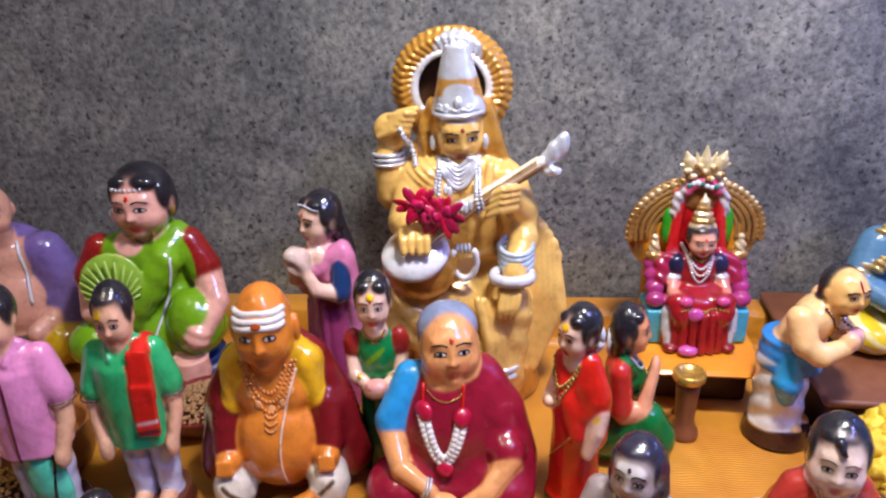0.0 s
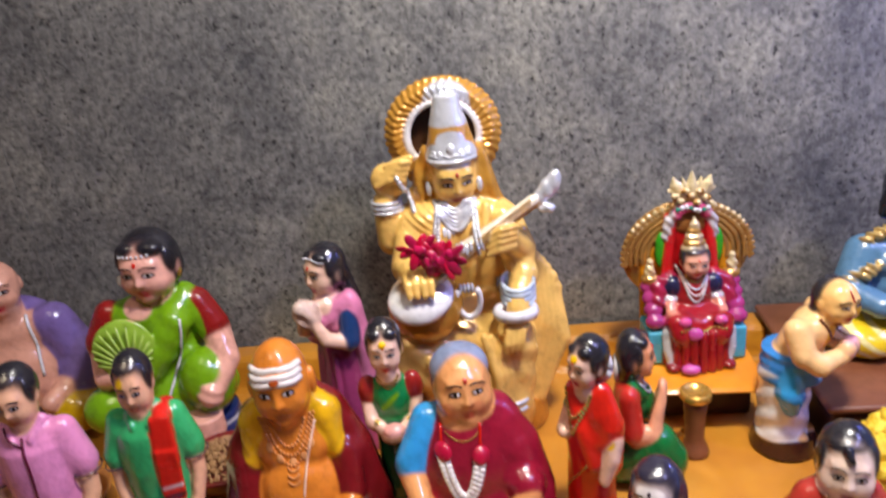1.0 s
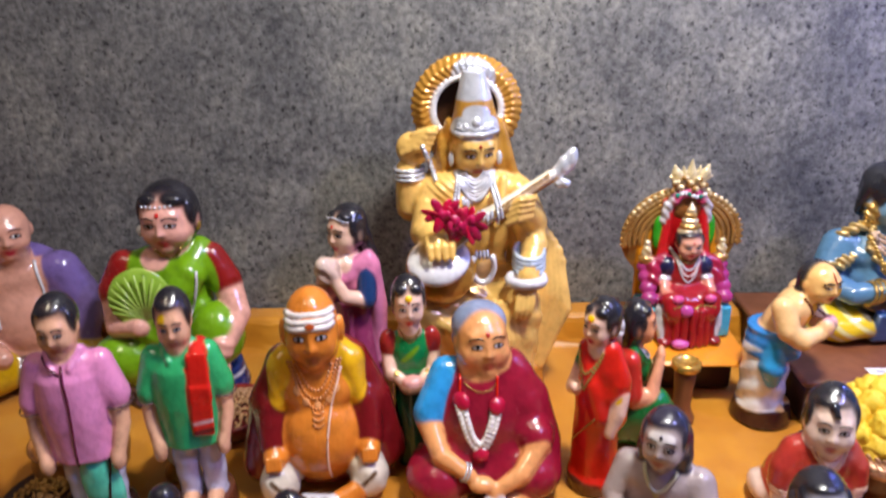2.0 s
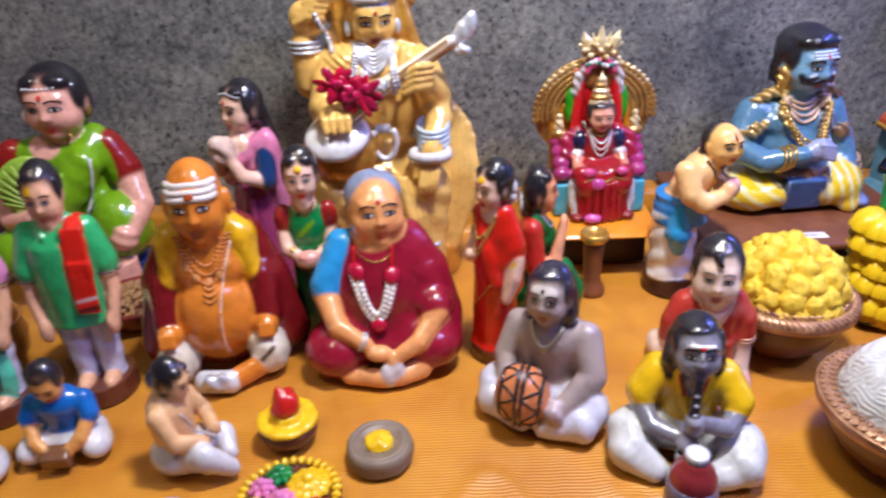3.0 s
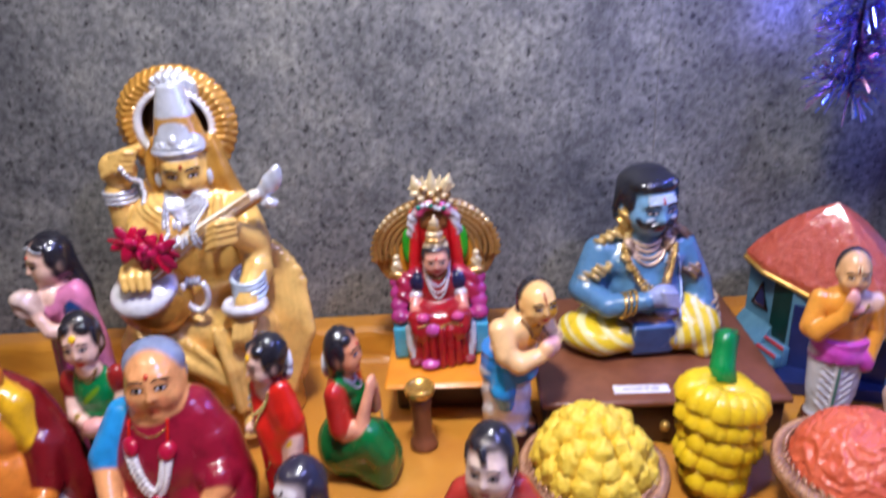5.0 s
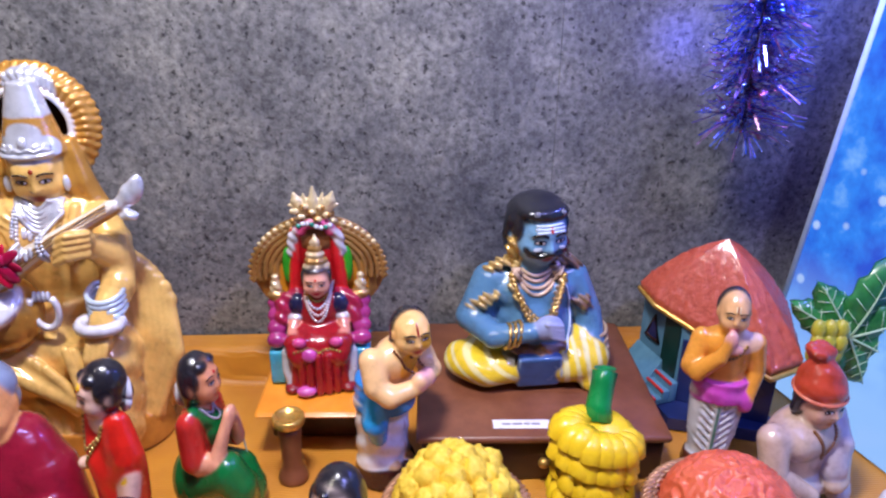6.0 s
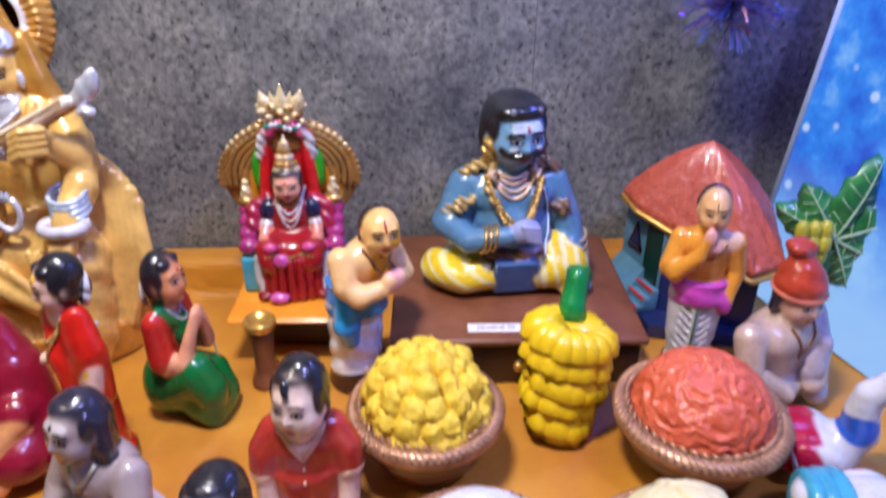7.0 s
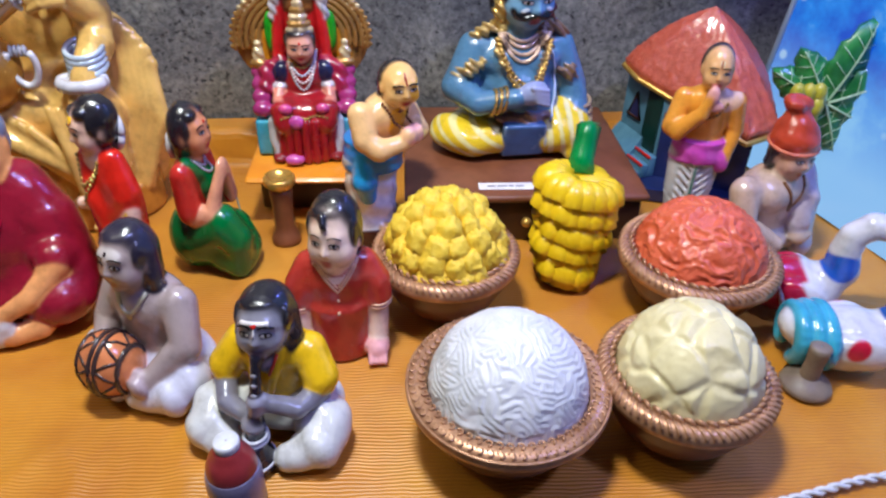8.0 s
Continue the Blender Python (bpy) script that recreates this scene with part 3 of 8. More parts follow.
def cloth_sheet():
    """The cloth over the table: a softly rumpled top, a low step at the back, a hanging front."""
    xs = np.linspace(-0.95, 1.5, 330)
    prof = []
    for y in np.linspace(0.966, 0.935, 5):
        prof.append((y, 0.046))
    prof += [(0.928, 0.044), (0.925, 0.036), (0.922, 0.012), (0.918, 0.001)]
    prof += [(y, 0.0) for y in np.linspace(0.91, 0.37, 130)]
    prof += [(0.362, -0.003), (0.357, -0.01), (0.354, -0.03)] + [(0.352, z) for z in np.linspace(-0.06, -0.7, 16)]
    v = []
    for y, z in prof:
        for x in xs:
            a = noise.noise(Vector((x * 7, y * 7, 3))) + 0.6 * noise.noise(Vector((x * 19 + 4, y * 9, 1)))
            if z < -0.02:
                v.append((x, y + 0.02 * math.sin(x * 40 + 2 * a) * min(1, -z * 4), z))
            elif y > 0.93:
                v.append((x, y + 0.05 * (x - 0.2) * 0.7, z))
            else:
                crease = 0.0022 * max(0.0, 1 - abs(math.sin(x * 9 + 1.6 * a)) * 4)
                v.append((x, y + (0.05 * (x - 0.2) * 0.7 * max(0, (y - 0.6) / 0.33) if y > 0.6 else 0), z - 0.0022 + 0.0016 * a + crease))
    w = len(xs)
    f = [(j * w + i, (j + 1) * w + i, (j + 1) * w + i + 1, j * w + i + 1) for j in range(len(prof) - 1) for i in range(w - 1)]
    return np.array(v), np.array(f)


table = thing("table", "long table under a ribbed orange cloth", "table", kind="structure")
part("top", slab(-0.94, 1.49, 0.37, 0.955, -0.05, -0.012), DARK_WOOD, table)
for x in (-0.85, 0.3, 1.4):
    for y in (0.42, 0.86):
        part("leg", slab(x - 0.03, x + 0.03, y - 0.03, y + 0.03, -0.761, -0.051), DARK_WOOD, table)
cloth = new("tablecloth", mesh_of("tablecloth", *cloth_sheet(), SILK))
tagged(cloth, "orange ribbed silk cloth spread over the table", "tablecloth", "", "structure")


# ---- clay bowls heaped with food ----
def dome(r, top, relief, rings=80, seg=230):
    v = []
    for j in range(rings + 1):
        a = 0.5 * math.pi * j / rings
        for i in range(seg):
            w = 2 * math.pi * i / seg
            n = Vector((math.cos(w) * math.cos(a), math.sin(w) * math.cos(a), math.sin(a)))
            d = 1 + relief(n)
            v.append((n.x * r * d, n.y * r * d, n.z * top * d))
    f = [(j * seg + i, j * seg + (i + 1) % seg, (j + 1) * seg + (i + 1) % seg, (j + 1) * seg + i) for j in range(rings) for i in range(seg)]
    return np.array(v), np.array(f)


def grains(n):
    """Fan-like ridges of long grains."""
    q = n * 4.6 + 0.4 * noise.noise_vector(n * 5)
    cell = noise.cell_vector(q)
    w = n.dot(Vector((cell.x - 0.5, cell.y - 0.5, cell.z - 0.5)).normalized() * 48)
    return 0.024 * abs(math.sin(w + 1.2 * noise.noise(n * 7))) + 0.02 * noise.noise(n * 4)


def lumps(n):
    d = noise.voronoi(n * 1.9 + 0.18 * noise.noise_vector(n * 3))[0]
    s = min((d[1] - d[0]) / 0.3, 1)
    return 0.045 * s * s * (3 - 2 * s) + 0.02 * noise.noise(n * 3) + 0.006 * noise.noise(n * 14)


def wrinkles(n):
    a = noise.noise_vector(n * 3)
    return 0.05 * (1 - abs(noise.noise(n * 5 + a)) * 2) + 0.016 * (1 - abs(noise.noise(n * 13 + a)) * 2)


def rough_ball(r, seed):
    """A grainy round sweet."""
    v, f = ball_grid(26)
    d = np.array([1 + 0.22 * noise.noise(Vector(p) * 1.8 + Vector((seed, 0, 0))) + 0.2 * noise.noise(Vector(p) * 5.5 + Vector((0, seed, 0))) for p in v])
    return v * r * d[:, None], f


def heap_balls(parent, r, top, ball, seed):
    """Round sweets piled into a dome, each one a part."""
    rnd = random.Random(seed)
    part("heap_core", dome(r * 0.97, top * 0.97, lambda n: 0.05 * noise.noise(n * 9) + 0.03 * noise.noise(n * 20)), SWEET_CLAY, parent).location = (0, 0, 0.05)
    shapes = [mesh_of("sweet_ball", *rough_ball(ball, 3.7 * k), SWEET_CLAY) for k in range(5)]
    for ring, (a, n) in enumerate(((0.08, 17), (0.38, 15), (0.68, 12), (0.98, 8), (1.28, 4), (1.55, 1))):
        for i in range(n):
            w = 2 * math.pi * (i + 0.5 * (ring % 2)) / n + rnd.uniform(-0.14, 0.14)
            b = a + rnd.uniform(-0.05, 0.05)
            ob = new("sweet_ball", shapes[(i * 3 + ring) % 5])
            ob.parent = parent
            q = rnd.uniform(0.9, 1.16)
            ob.matrix_basis = pose(math.cos(w) * math.cos(b) * r, math.sin(w) * math.cos(b) * r, 0.05 + math.sin(b) * top, rnd.uniform(0, 360), rnd.uniform(0, 360), 0) @ Matrix.Diagonal((q, q, q, 1))


def bowl(at, r, label, style, heap, heap_name, heap_label, rz=0, scale=(1, 1, 1)):
    """A round copper-brown bowl with a patterned rim, and its heap."""
    b = thing("bowl", label, "bowl", at, rz, "bowls of food")
    k = r / 0.075
    prof = [(0.001, 0.0), (0.030, 0.0), (0.040, 0.004), (0.056, 0.018), (0.066, 0.034), (0.069, 0.044), (0.070, 0.047), (0.069, 0.049), (0.060, 0.049), (0.05, 0.045), (0.001, 0.044)]
    part("body", lathe([(q * k, z) for q, z in prof], 64), POT_BROWN, b)
    ring = lathe([(0.0705 * k, 0.0445), (0.0755 * k, 0.047), (0.0765 * k, 0.051), (0.075 * k, 0.0555), (0.070 * k, 0.058), (0.064 * k, 0.0575), (0.0605 * k, 0.0545), (0.0605 * k, 0.05), (0.0705 * k, 0.0445)], 72)
    rim = part("rim", ring, COPPER, b, "patterned copper rim")
    pieces = []
    if style == "rope":
        for j in range(70):
            w = 2 * math.pi * j / 70
            pts = [np.array(((0.0668 + 0.0092 * u) * k * math.cos(w + 0.1 * u), (0.0668 + 0.0092 * u) * k * math.sin(w + 0.1 * u), 0.0572 + 0.0018 * math.sin(math.pi * u) - 0.003 * u)) for u in np.linspace(0, 1, 5)]
            pieces.append(sweep(pts, 0.0015, 5))
        for j in range(46):
            w = 2 * math.pi * j / 46
            pts = [np.array(((0.0615 + 0.0042 * u) * k * math.cos(w + 0.15 * u), (0.0615 + 0.0042 * u) * k * math.sin(w + 0.15 * u), 0.0578 + 0.0016 * math.sin(math.pi * u))) for u in np.linspace(0, 1, 5)]
            pieces.append(sweep(pts, [0.0009, 0.0017, 0.0019, 0.0017, 0.0009], 6))
    else:
        for row, (q, z, n) in enumerate(((0.0645, 0.0585, 56), (0.0715, 0.0575, 62))):
            for j in range(n):
                w = 2 * math.pi * (j + 0.5 * row) / n
                pts = [np.array(((q + 0.0024 * math.cos(s)) * k * math.cos(w + 0.035 * math.sin(s)), (q + 0.0024 * math.cos(s)) * k * math.sin(w + 0.035 * math.sin(s)), z)) for s in np.linspace(0, 4.4, 7)]
                pieces.append(sweep(pts, 0.0009, 5))
        pieces.append(sweep([np.array((0.0755 * k * math.cos(s), 0.0755 * k * math.sin(s), 0.0545)) for s in np.linspace(0, 2 * math.pi, 72, endpoint=False)], 0.0012, 6, True))
    part("rim_pattern", join(*pieces), COPPER, rim)
    if heap is None:
        heap_balls(b, 0.053, 0.044, 0.0124, 3)
    else:
        o = part(heap_name, heap[0], heap[1], b, heap_label)
        o.location = (0, 0, 0.05)
    b.scale = scale
    return b


bowl((0.59, 0.449, 0), 0.0745, "copper-brown clay bowl heaped with white rice", "scroll", (dome(0.0585, 0.05, grains), WHITE_RICE), "rice", "white painted rice grains", 0, (1.035, 1.035, 1.17))
bowl((0.731, 0.453, 0), 0.0715, "copper-brown clay bowl heaped with cream dough balls", "rope", (dome(0.057, 0.052, lumps), CREAM_CLAY), "dough", "cream rounded lumps", 20, (0.955, 0.955, 1.21))
bowl((0.801, 0.616, 0), 0.0775, "copper-brown clay bowl heaped with orange-red sweets", "rope", (dome(0.061, 0.05, wrinkles), RED_CLAY), "sweet_mound", "orange-red wrinkled heap", 45, (0.99, 0.99, 1.14))
bowl((0.552, 0.622, 0), 0.0745, "copper-brown clay bowl heaped with yellow sweet balls", "rope", None, "", "", 70, (0.945, 0.945, 1.2))


# ---- platform with the paper label ----
plinth = thing("platform", "low brown painted wooden box under the blue doll", "platform", (0.65, 0.85, 0))
part("top", slab(-0.137, 0.137, -0.125, 0.122, 0.053, 0.062), BROWN_WOOD, plinth)
part("body", slab(-0.131, 0.131, -0.119, 0.116, 0.0, 0.0525), DARK_WOOD, plinth)
part("knob", (ball_grid(12)[0] * 0.006 + np.array((0.0, -0.124, 0.028)), ball_grid(12)[1]), GOLD_TRIM, plinth)
note = thing("paper_label", "white paper strip with grey writing, on the brown platform", "label", (0.627, 0.748, 0.0624))
part("strip", slab(-0.031, 0.031, -0.0075, 0.0075, 0.0, 0.0006, 0.0002), PAPER, note)
for i, (x0, x1) in enumerate(((-0.021, -0.012), (-0.010, 0.001), (0.003, 0.009), (0.011, 0.020))):
    part("writing_bar", slab(x0, x1, -0.0018, 0.0012, 0.0007, 0.0009, 0.00005), INK, note)

# ---- the board under the throne ----
board = thing("throne_board", "orange painted board on a dark base under the throne", "board", (0.401, 0.836, 0))
part("top", slab(-0.068, 0.068, -0.07, 0.07, 0.056, 0.064), ORANGE_BOARD, board)
part("base", slab(-0.06, 0.06, -0.03, 0.06, 0.0, 0.0555), DARK_WOOD, board)


# ---- little lamp posts ----
def lamp_post(at, label, h=0.078):
    o = thing("clay_post", label, "post", at, 0, "clay posts")
    body = lathe([(0.0005, 0), (0.0155, 0), (0.0165, 0.003), (0.0155, 0.007), (0.0125, 0.012), (0.0105, 0.018), (0.0115, 0.04), (0.0128, 0.052), (0.0122, 0.056), (0.0005, 0.057)], 28)
    part("shaft", body, GREY_CLAY if h < 0.06 else BROWN_WOOD, o)
    part("cup", lathe([(0.0005, 0.0572), (0.013, 0.0575), (0.0172, 0.0615), (0.0172, 0.0665), (0.0155, 0.0685), (0.0125, 0.0675), (0.011, 0.0655), (0.0005, 0.065)], 28), GOLD_TRIM if h > 0.06 else GREY_CLAY, o, "shallow gilded cup")
    o.scale = (1, 1, h / 0.081)
    return o


lamp_post((0.378, 0.738, 0), "brown turned clay lamp post with a gilded cup", 0.099)
stub = thing("clay_stand", "short grey-brown clay stand with a round foot", "stand", (0.868, 0.495, 0))
part("stem", lathe([(0.0085, 0.0145), (0.0078, 0.028), (0.0088, 0.042), (0.0092, 0.047), (0.007, 0.0485), (0.0005, 0.0485)], 24), GREY_CLAY, stub)
part("foot", lathe([(0.0005, 0), (0.021, 0), (0.0225, 0.003), (0.021, 0.0065), (0.014, 0.0105), (0.009, 0.0142), (0.0005, 0.0143)], 32), GREY_CLAY, stub)


gold_pot = thing("gilded_pot", "tiny gilded pot beside the throne board", "pot", (0.377, 0.744, 0))
part("body", lathe([(0.0005, 0), (0.009, 0), (0.0135, 0.006), (0.014, 0.013), (0.0105, 0.019), (0.0125, 0.023), (0.0105, 0.0235), (0.0005, 0.021)], 24), GOLD_TRIM, gold_pot)


# ---- bananas ----
def bananas(at, rz):
    o = thing("banana_bunch", "upright bunch of yellow clay bananas with green stem", "bananas", at, rz)
    rnd = random.Random(5)
    # a core with four leaning tiers of stout fingers, the top tier the widest
    v, f = lathe([(0.0005, 0.008), (0.02, 0.008), (0.031, 0.02), (0.036, 0.05), (0.042, 0.08), (0.042, 0.095), (0.03, 0.105), (0.0005, 0.108)], 32)
    part("core", (v * np.array((1, 0.86, 1)) + np.outer(v[:, 2], (0.17, 0.29, 0)), f), YELLOW_CLAY, o)
    for row in range(5):
        w = (0.0265, 0.0302, 0.0332, 0.0365, 0.0392)[row]
        line = [np.array(p) for p in ((0.25 * w, 0, 0.019), (0.6 * w, 0, 0.0205), (0.84 * w, 0, 0.0195), (0.98 * w, 0, 0.0155), (1.03 * w, 0, 0.0105), (1.0 * w, 0, 0.0055), (0.9 * w, 0, 0.002))]
        v, f = sweep(line, [0.008, 0.0105, 0.0116, 0.012, 0.0118, 0.0105, 0.007], 14)
        shape = mesh_of("banana", v + 0.0003 * np.sin(v[:, 1:2] * 900), f, YELLOW_CLAY)
        n = 12 + row
        for i in range(n):
            a = 360 * (i + 0.5 * (row % 2)) / n + rnd.uniform(-5, 5)
            side = math.cos(math.radians(a))
            dz = rnd.uniform(-0.0012, 0.0012) - 0.004 * side
            q = rnd.uniform(0.96, 1.03) * (1 + 0.08 * max(0.0, side)) * (1 - 0.04 * max(0.0, -side))
            ob = new("banana", shape)
            ob.parent = o
            ob.matrix_basis = pose(0.003 * row + (0.002, -0.002, 0.002, -0.001, 0.0)[row], 0.0048 * row, 0.005 + 0.0188 * row + dz, (4, -3, 3, -2, 0)[row], 5, 0) @ Matrix.Diagonal((1, 0.86, 1, 1)) @ pose(0, 0, 0, rnd.uniform(-4, 4), 0, a) @ Matrix.Diagonal((q, rnd.uniform(1.15, 1.3), 1, 1))
    st = sweep([np.array(p) for p in ((0.02, 0.034, 0.1), (0.0225, 0.044, 0.114), (0.029, 0.056, 0.13), (0.032, 0.062, 0.1405), (0.0322, 0.063, 0.1435), (0.0322, 0.063, 0.1442))], [0.0165, 0.0135, 0.0128, 0.0138, 0.012, 0.004], 20)
    part("stem", st, GREEN_CLAY, o, "shiny green stem")
    part("foot", lathe([(0.0005, 0.0), (0.02, 0.0), (0.024, 0.005), (0.02, 0.011), (0.0005, 0.012)], 24), HUT_DARK, o, "dark green foot")
    return o


bananas((0.677, 0.66, 0), 4).scale = (0.93, 0.93, 1.06)


# ---- hut ----
def prism(foot, z0, z1):
    n = len(foot)
    v = np.array([(x, y, z0) for x, y in foot] + [(x, y, z1) for x, y in foot])
    return v, np.array([(i, (i + 1) % n, n + (i + 1) % n, n + i) for i in range(n)] + [(n, n + 1, n + 2, n + 3), (3, 2, 1, 0)])


def hut(at):
    o = thing("clay_hut", "blue clay hut with a terracotta thatched roof", "hut", at)
    a, b, c, d = ((-0.074, 0.052), (-0.048, -0.026), (0.05, -0.078), (0.06, 0.062))
    part("base", prism([(-0.097, 0.05), (-0.066, -0.068), (0.062, -0.1), (0.07, 0.07)], 0.0, 0.014), NAVY_PAINT, o, smooth=False)
    walls = prism([a, b, c, d], 0.0142, 0.128)
    walls[0][4:, 2] = (0.124, 0.11, 0.09, 0.122)
    part("body", walls, HUT_BLUE, o, smooth=False)
    part("side_wall", prism([(b[0] + 0.001, b[1] - 0.004), (c[0] + 0.002, c[1] - 0.004), (c[0], c[1] + 0.001), (b[0] + 0.002, b[1] + 0.001)], 0.0146, 0.09), NAVY_PAINT, o, "dark navy side wall", smooth=False)
    porch = np.array([(-0.099, 0.05, 0.022), (-0.083, -0.012, 0.022), (-0.075, 0.053, 0.05), (-0.0585, -0.001, 0.05), (-0.099, 0.05, 0.0143), (-0.083, -0.012, 0.0143), (-0.074, 0.053, 0.0143), (-0.056, -0.006, 0.0143)])
    part("porch", (porch, np.array([(0, 1, 3, 2), (4, 5, 1, 0), (5, 7, 3, 1), (6, 4, 0, 2)])), HUT_BLUE, o, smooth=False)
    part("porch_edge", sweep([porch[0], porch[1]], 0.003, 8), VEIN, o)
    u = np.array((0.316, -0.949, 0.0))
    nrm = np.array((-0.949, -0.316, 0.0))
    spot = lambda s, z, out: np.array((a[0], a[1], 0)) + u * s + nrm * out + np.array((0, 0, z))
    tri = [spot(0.014, 0.066, 0.001), spot(0.04, 0.066, 0.001), spot(0.028, 0.094, 0.001)]
    win = part("window", sweep(tri, 0.0032, 6, True), DARK_WOOD, o, "small triangular black window frame")
    part("pane", (np.array([p + nrm * 0.0004 for p in tri]), np.array([(0, 1, 2, 2)])), NAVY_PAINT, win, smooth=False)
    door = [spot(0.05, 0.03, 0.002), spot(0.08, 0.03, 0.002), spot(0.08, 0.108, 0.002), spot(0.05, 0.108, 0.002)]
    inner = [p - nrm * 0.004 for p in door]
    part("door", (np.array(door + inner), np.array([(0, 1, 2, 3), (4, 5, 1, 0), (5, 6, 2, 1), (6, 7, 3, 2), (7, 4, 0, 3)])), HUT_DARK, o, "dark green doorway", smooth=False)
    for i in range(3):
        p = spot(0.073, 0, 0.006 + 0.011 * i)
        part("step", block((p[0], p[1], 0.0145 + (0.024 - 0.008 * i) / 2), (0.0055, 0.017, (0.024 - 0.008 * i) / 2), 0.001, (0, 0, 18)), HUT_BLUE, o)
        q = spot(0.073, 0.0147 + 0.024 - 0.008 * i, 0.0115 + 0.011 * i)
        part("step_edge", block(tuple(q), (0.0014, 0.0172, 0.0014), 0.0004, (0, 0, 18)), RED_PAINT, o)
    # the roof: six sloping thatched sides
    eave = [(-0.086, 0.045, 0.13), (-0.078, 0.005, 0.126), (0.028, -0.108, 0.094), (0.07, -0.095, 0.1), (0.092, 0.0, 0.122), (0.08, 0.07, 0.128), (-0.06, 0.072, 0.126)]
    apex = np.array((0.0, 0.0, 0.197))
    outline = []
    for p, q in zip(eave, eave[1:] + eave[:1]):
        n = max(4, int(math.dist(p, q) / 0.0022))
        outline += [np.array(p) + (np.array(q) - np.array(p)) * k / n for k in range(n)]
    n, rows, v = len(outline), 34, []
    for j in range(rows + 1):
        w = j / rows
        for i, p in enumerate(outline):
            b = apex + (p - apex) * (1 - w)
            g = 0.0026 * noise.noise(Vector(b * 110)) + 0.0024 * noise.noise(Vector((b[0] * 210, b[1] * 210, b[2] * 60)))
            out = 1 + 0.02 * (1 - w) * math.sin(min(1, w * 9) * math.pi / 2)
            v.append(apex + (p - apex) * (1 - w) * out + np.array((0, 0, g * (1 - w) + 0.009 * math.sin(math.pi * w))))
    v += [apex + (p - apex) * 0.97 + np.array((0, 0, -0.012)) for p in outline] + [np.array((p[0] * 0.6, p[1] * 0.6, 0.1)) for p in outline]
    f = [(j * n + i, j * n + (i + 1) % n, (j + 1) * n + (i + 1) % n, (j + 1) * n + i) for j in range(rows) for i in range(n)]
    k = (rows + 1) * n
    f += [(k + i, k + (i + 1) % n, (i + 1) % n, i) for i in range(n)] + [(k + n + i, k + n + (i + 1) % n, k + (i + 1) % n, k + i) for i in range(n)]
    part("roof", (np.array(v), np.array(f)), ROOF_RED, o, "terracotta red thatched roof")
    part("eave", sweep([p + np.array((0, 0, -0.009)) for p in outline], 0.0032, 6, True), GOLD_TRIM, o, "yellow gilded eave")
    return o


hut((0.881, 0.884, 0)).scale = (0.965, 0.965, 1.14)


# ---- plantain leaves beside the hut ----
def leaf_geo(length, width, bend):
    v, vein = [], []
    for j in range(13):
        u = j / 12
        w = width * math.sin(math.pi * min(0.999, u ** 0.75)) ** 0.8
        p = (length * u * math.cos(bend * u), length * u * math.sin(bend * u) * 0.5)
        for s in (-1, -0.5, 0, 0.5, 1):
            v.append((s * w * (1 + 0.1 * math.sin(j * 2.2 + s)), p[1] + 0.009 * abs(s) + 0.0022 * s * math.sin(j * 1.7), p[0]))
        vein.append(np.array((0, p[1] - 0.0012, p[0])))
    top = np.array(v)
    back = top + np.array((0, 0.0035, 0))
    f = [(j * 5 + i, j * 5 + i + 1, (j + 1) * 5 + i + 1, (j + 1) * 5 + i) for j in range(12) for i in range(4)]
    n = len(top)
    f2 = [(a + n, d + n, c + n, b + n) for a, b, c, d in f]
    rim = [i * 5 for i in range(13)] + [12 * 5 + i for i in range(1, 5)] + [i * 5 + 4 for i in range(11, -1, -1)] + [i for i in range(3, 0, -1)]
    f3 = [(rim[i], rim[(i + 1) % len(rim)], rim[(i + 1) % len(rim)] + n, rim[i] + n) for i in range(len(rim))]
    veins = [sweep(vein, [0.0016 - 0.0001 * i for i in range(13)], 5)]
    for j in range(2, 11, 2):
        for s in (-1, 1):
            a = top[j * 5 + 2] + np.array((0, -0.001, 0))
            b = top[min(j + 1, 12) * 5 + (4 if s > 0 else 0)] * 0.85 + 0.15 * a + np.array((0, -0.001, 0))
            veins.append(sweep([a, (a + b) / 2 + np.array((0, -0.001, 0)), b], 0.0005, 4))
    return (np.concatenate([top, back]), np.array(f + f2 + f3)), join(*veins)


def plantain(at):
    o = thing("plantain_plant", "glossy green painted clay plantain with pale veins", "plant", at)
    part("trunk", lathe([(0.0005, 0), (0.022, 0), (0.018, 0.03), (0.014, 0.08), (0.012, 0.125), (0.0005, 0.128)], 20), LEAF, o)
    for ang, lean, L, W in ((-66, 6, 0.07, 0.018), (-34, 2, 0.066, 0.019), (22, -10, 0.092, 0.021), (68, -16, 0.094, 0.02), (112, -14, 0.088, 0.022), (152, -18, 0.066, 0.021), (-6, 14, 0.05, 0.017)):
        g, veins = leaf_geo(L, W, 0.5)
        m = rot(0, ang, 0) @ rot(-lean, 0, 0)
        shift = np.array((0.0, -0.012, 0.118))
        leaf = part("leaf", (g[0] @ m.T + shift, g[1]), LEAF, o)
        part("vein", (veins[0] @ m.T + shift, veins[1]), VEIN, leaf)
    bits = [(ball_grid(8)[0] * np.array((0.008, 0.008, 0.011)) + np.array((-0.042 + 0.012 * i, -0.024 - 0.003 * (j % 2), 0.106 + 0.013 * j)), ball_grid(8)[1]) for i in range(3) for j in range(3)]
    part("fruit", join(*bits), plain("yellow_green_fruit", lin(150, 150, 40), lin(196, 180, 60), 0.35, 60.0), o, "yellow-green fruit cluster")
    return o


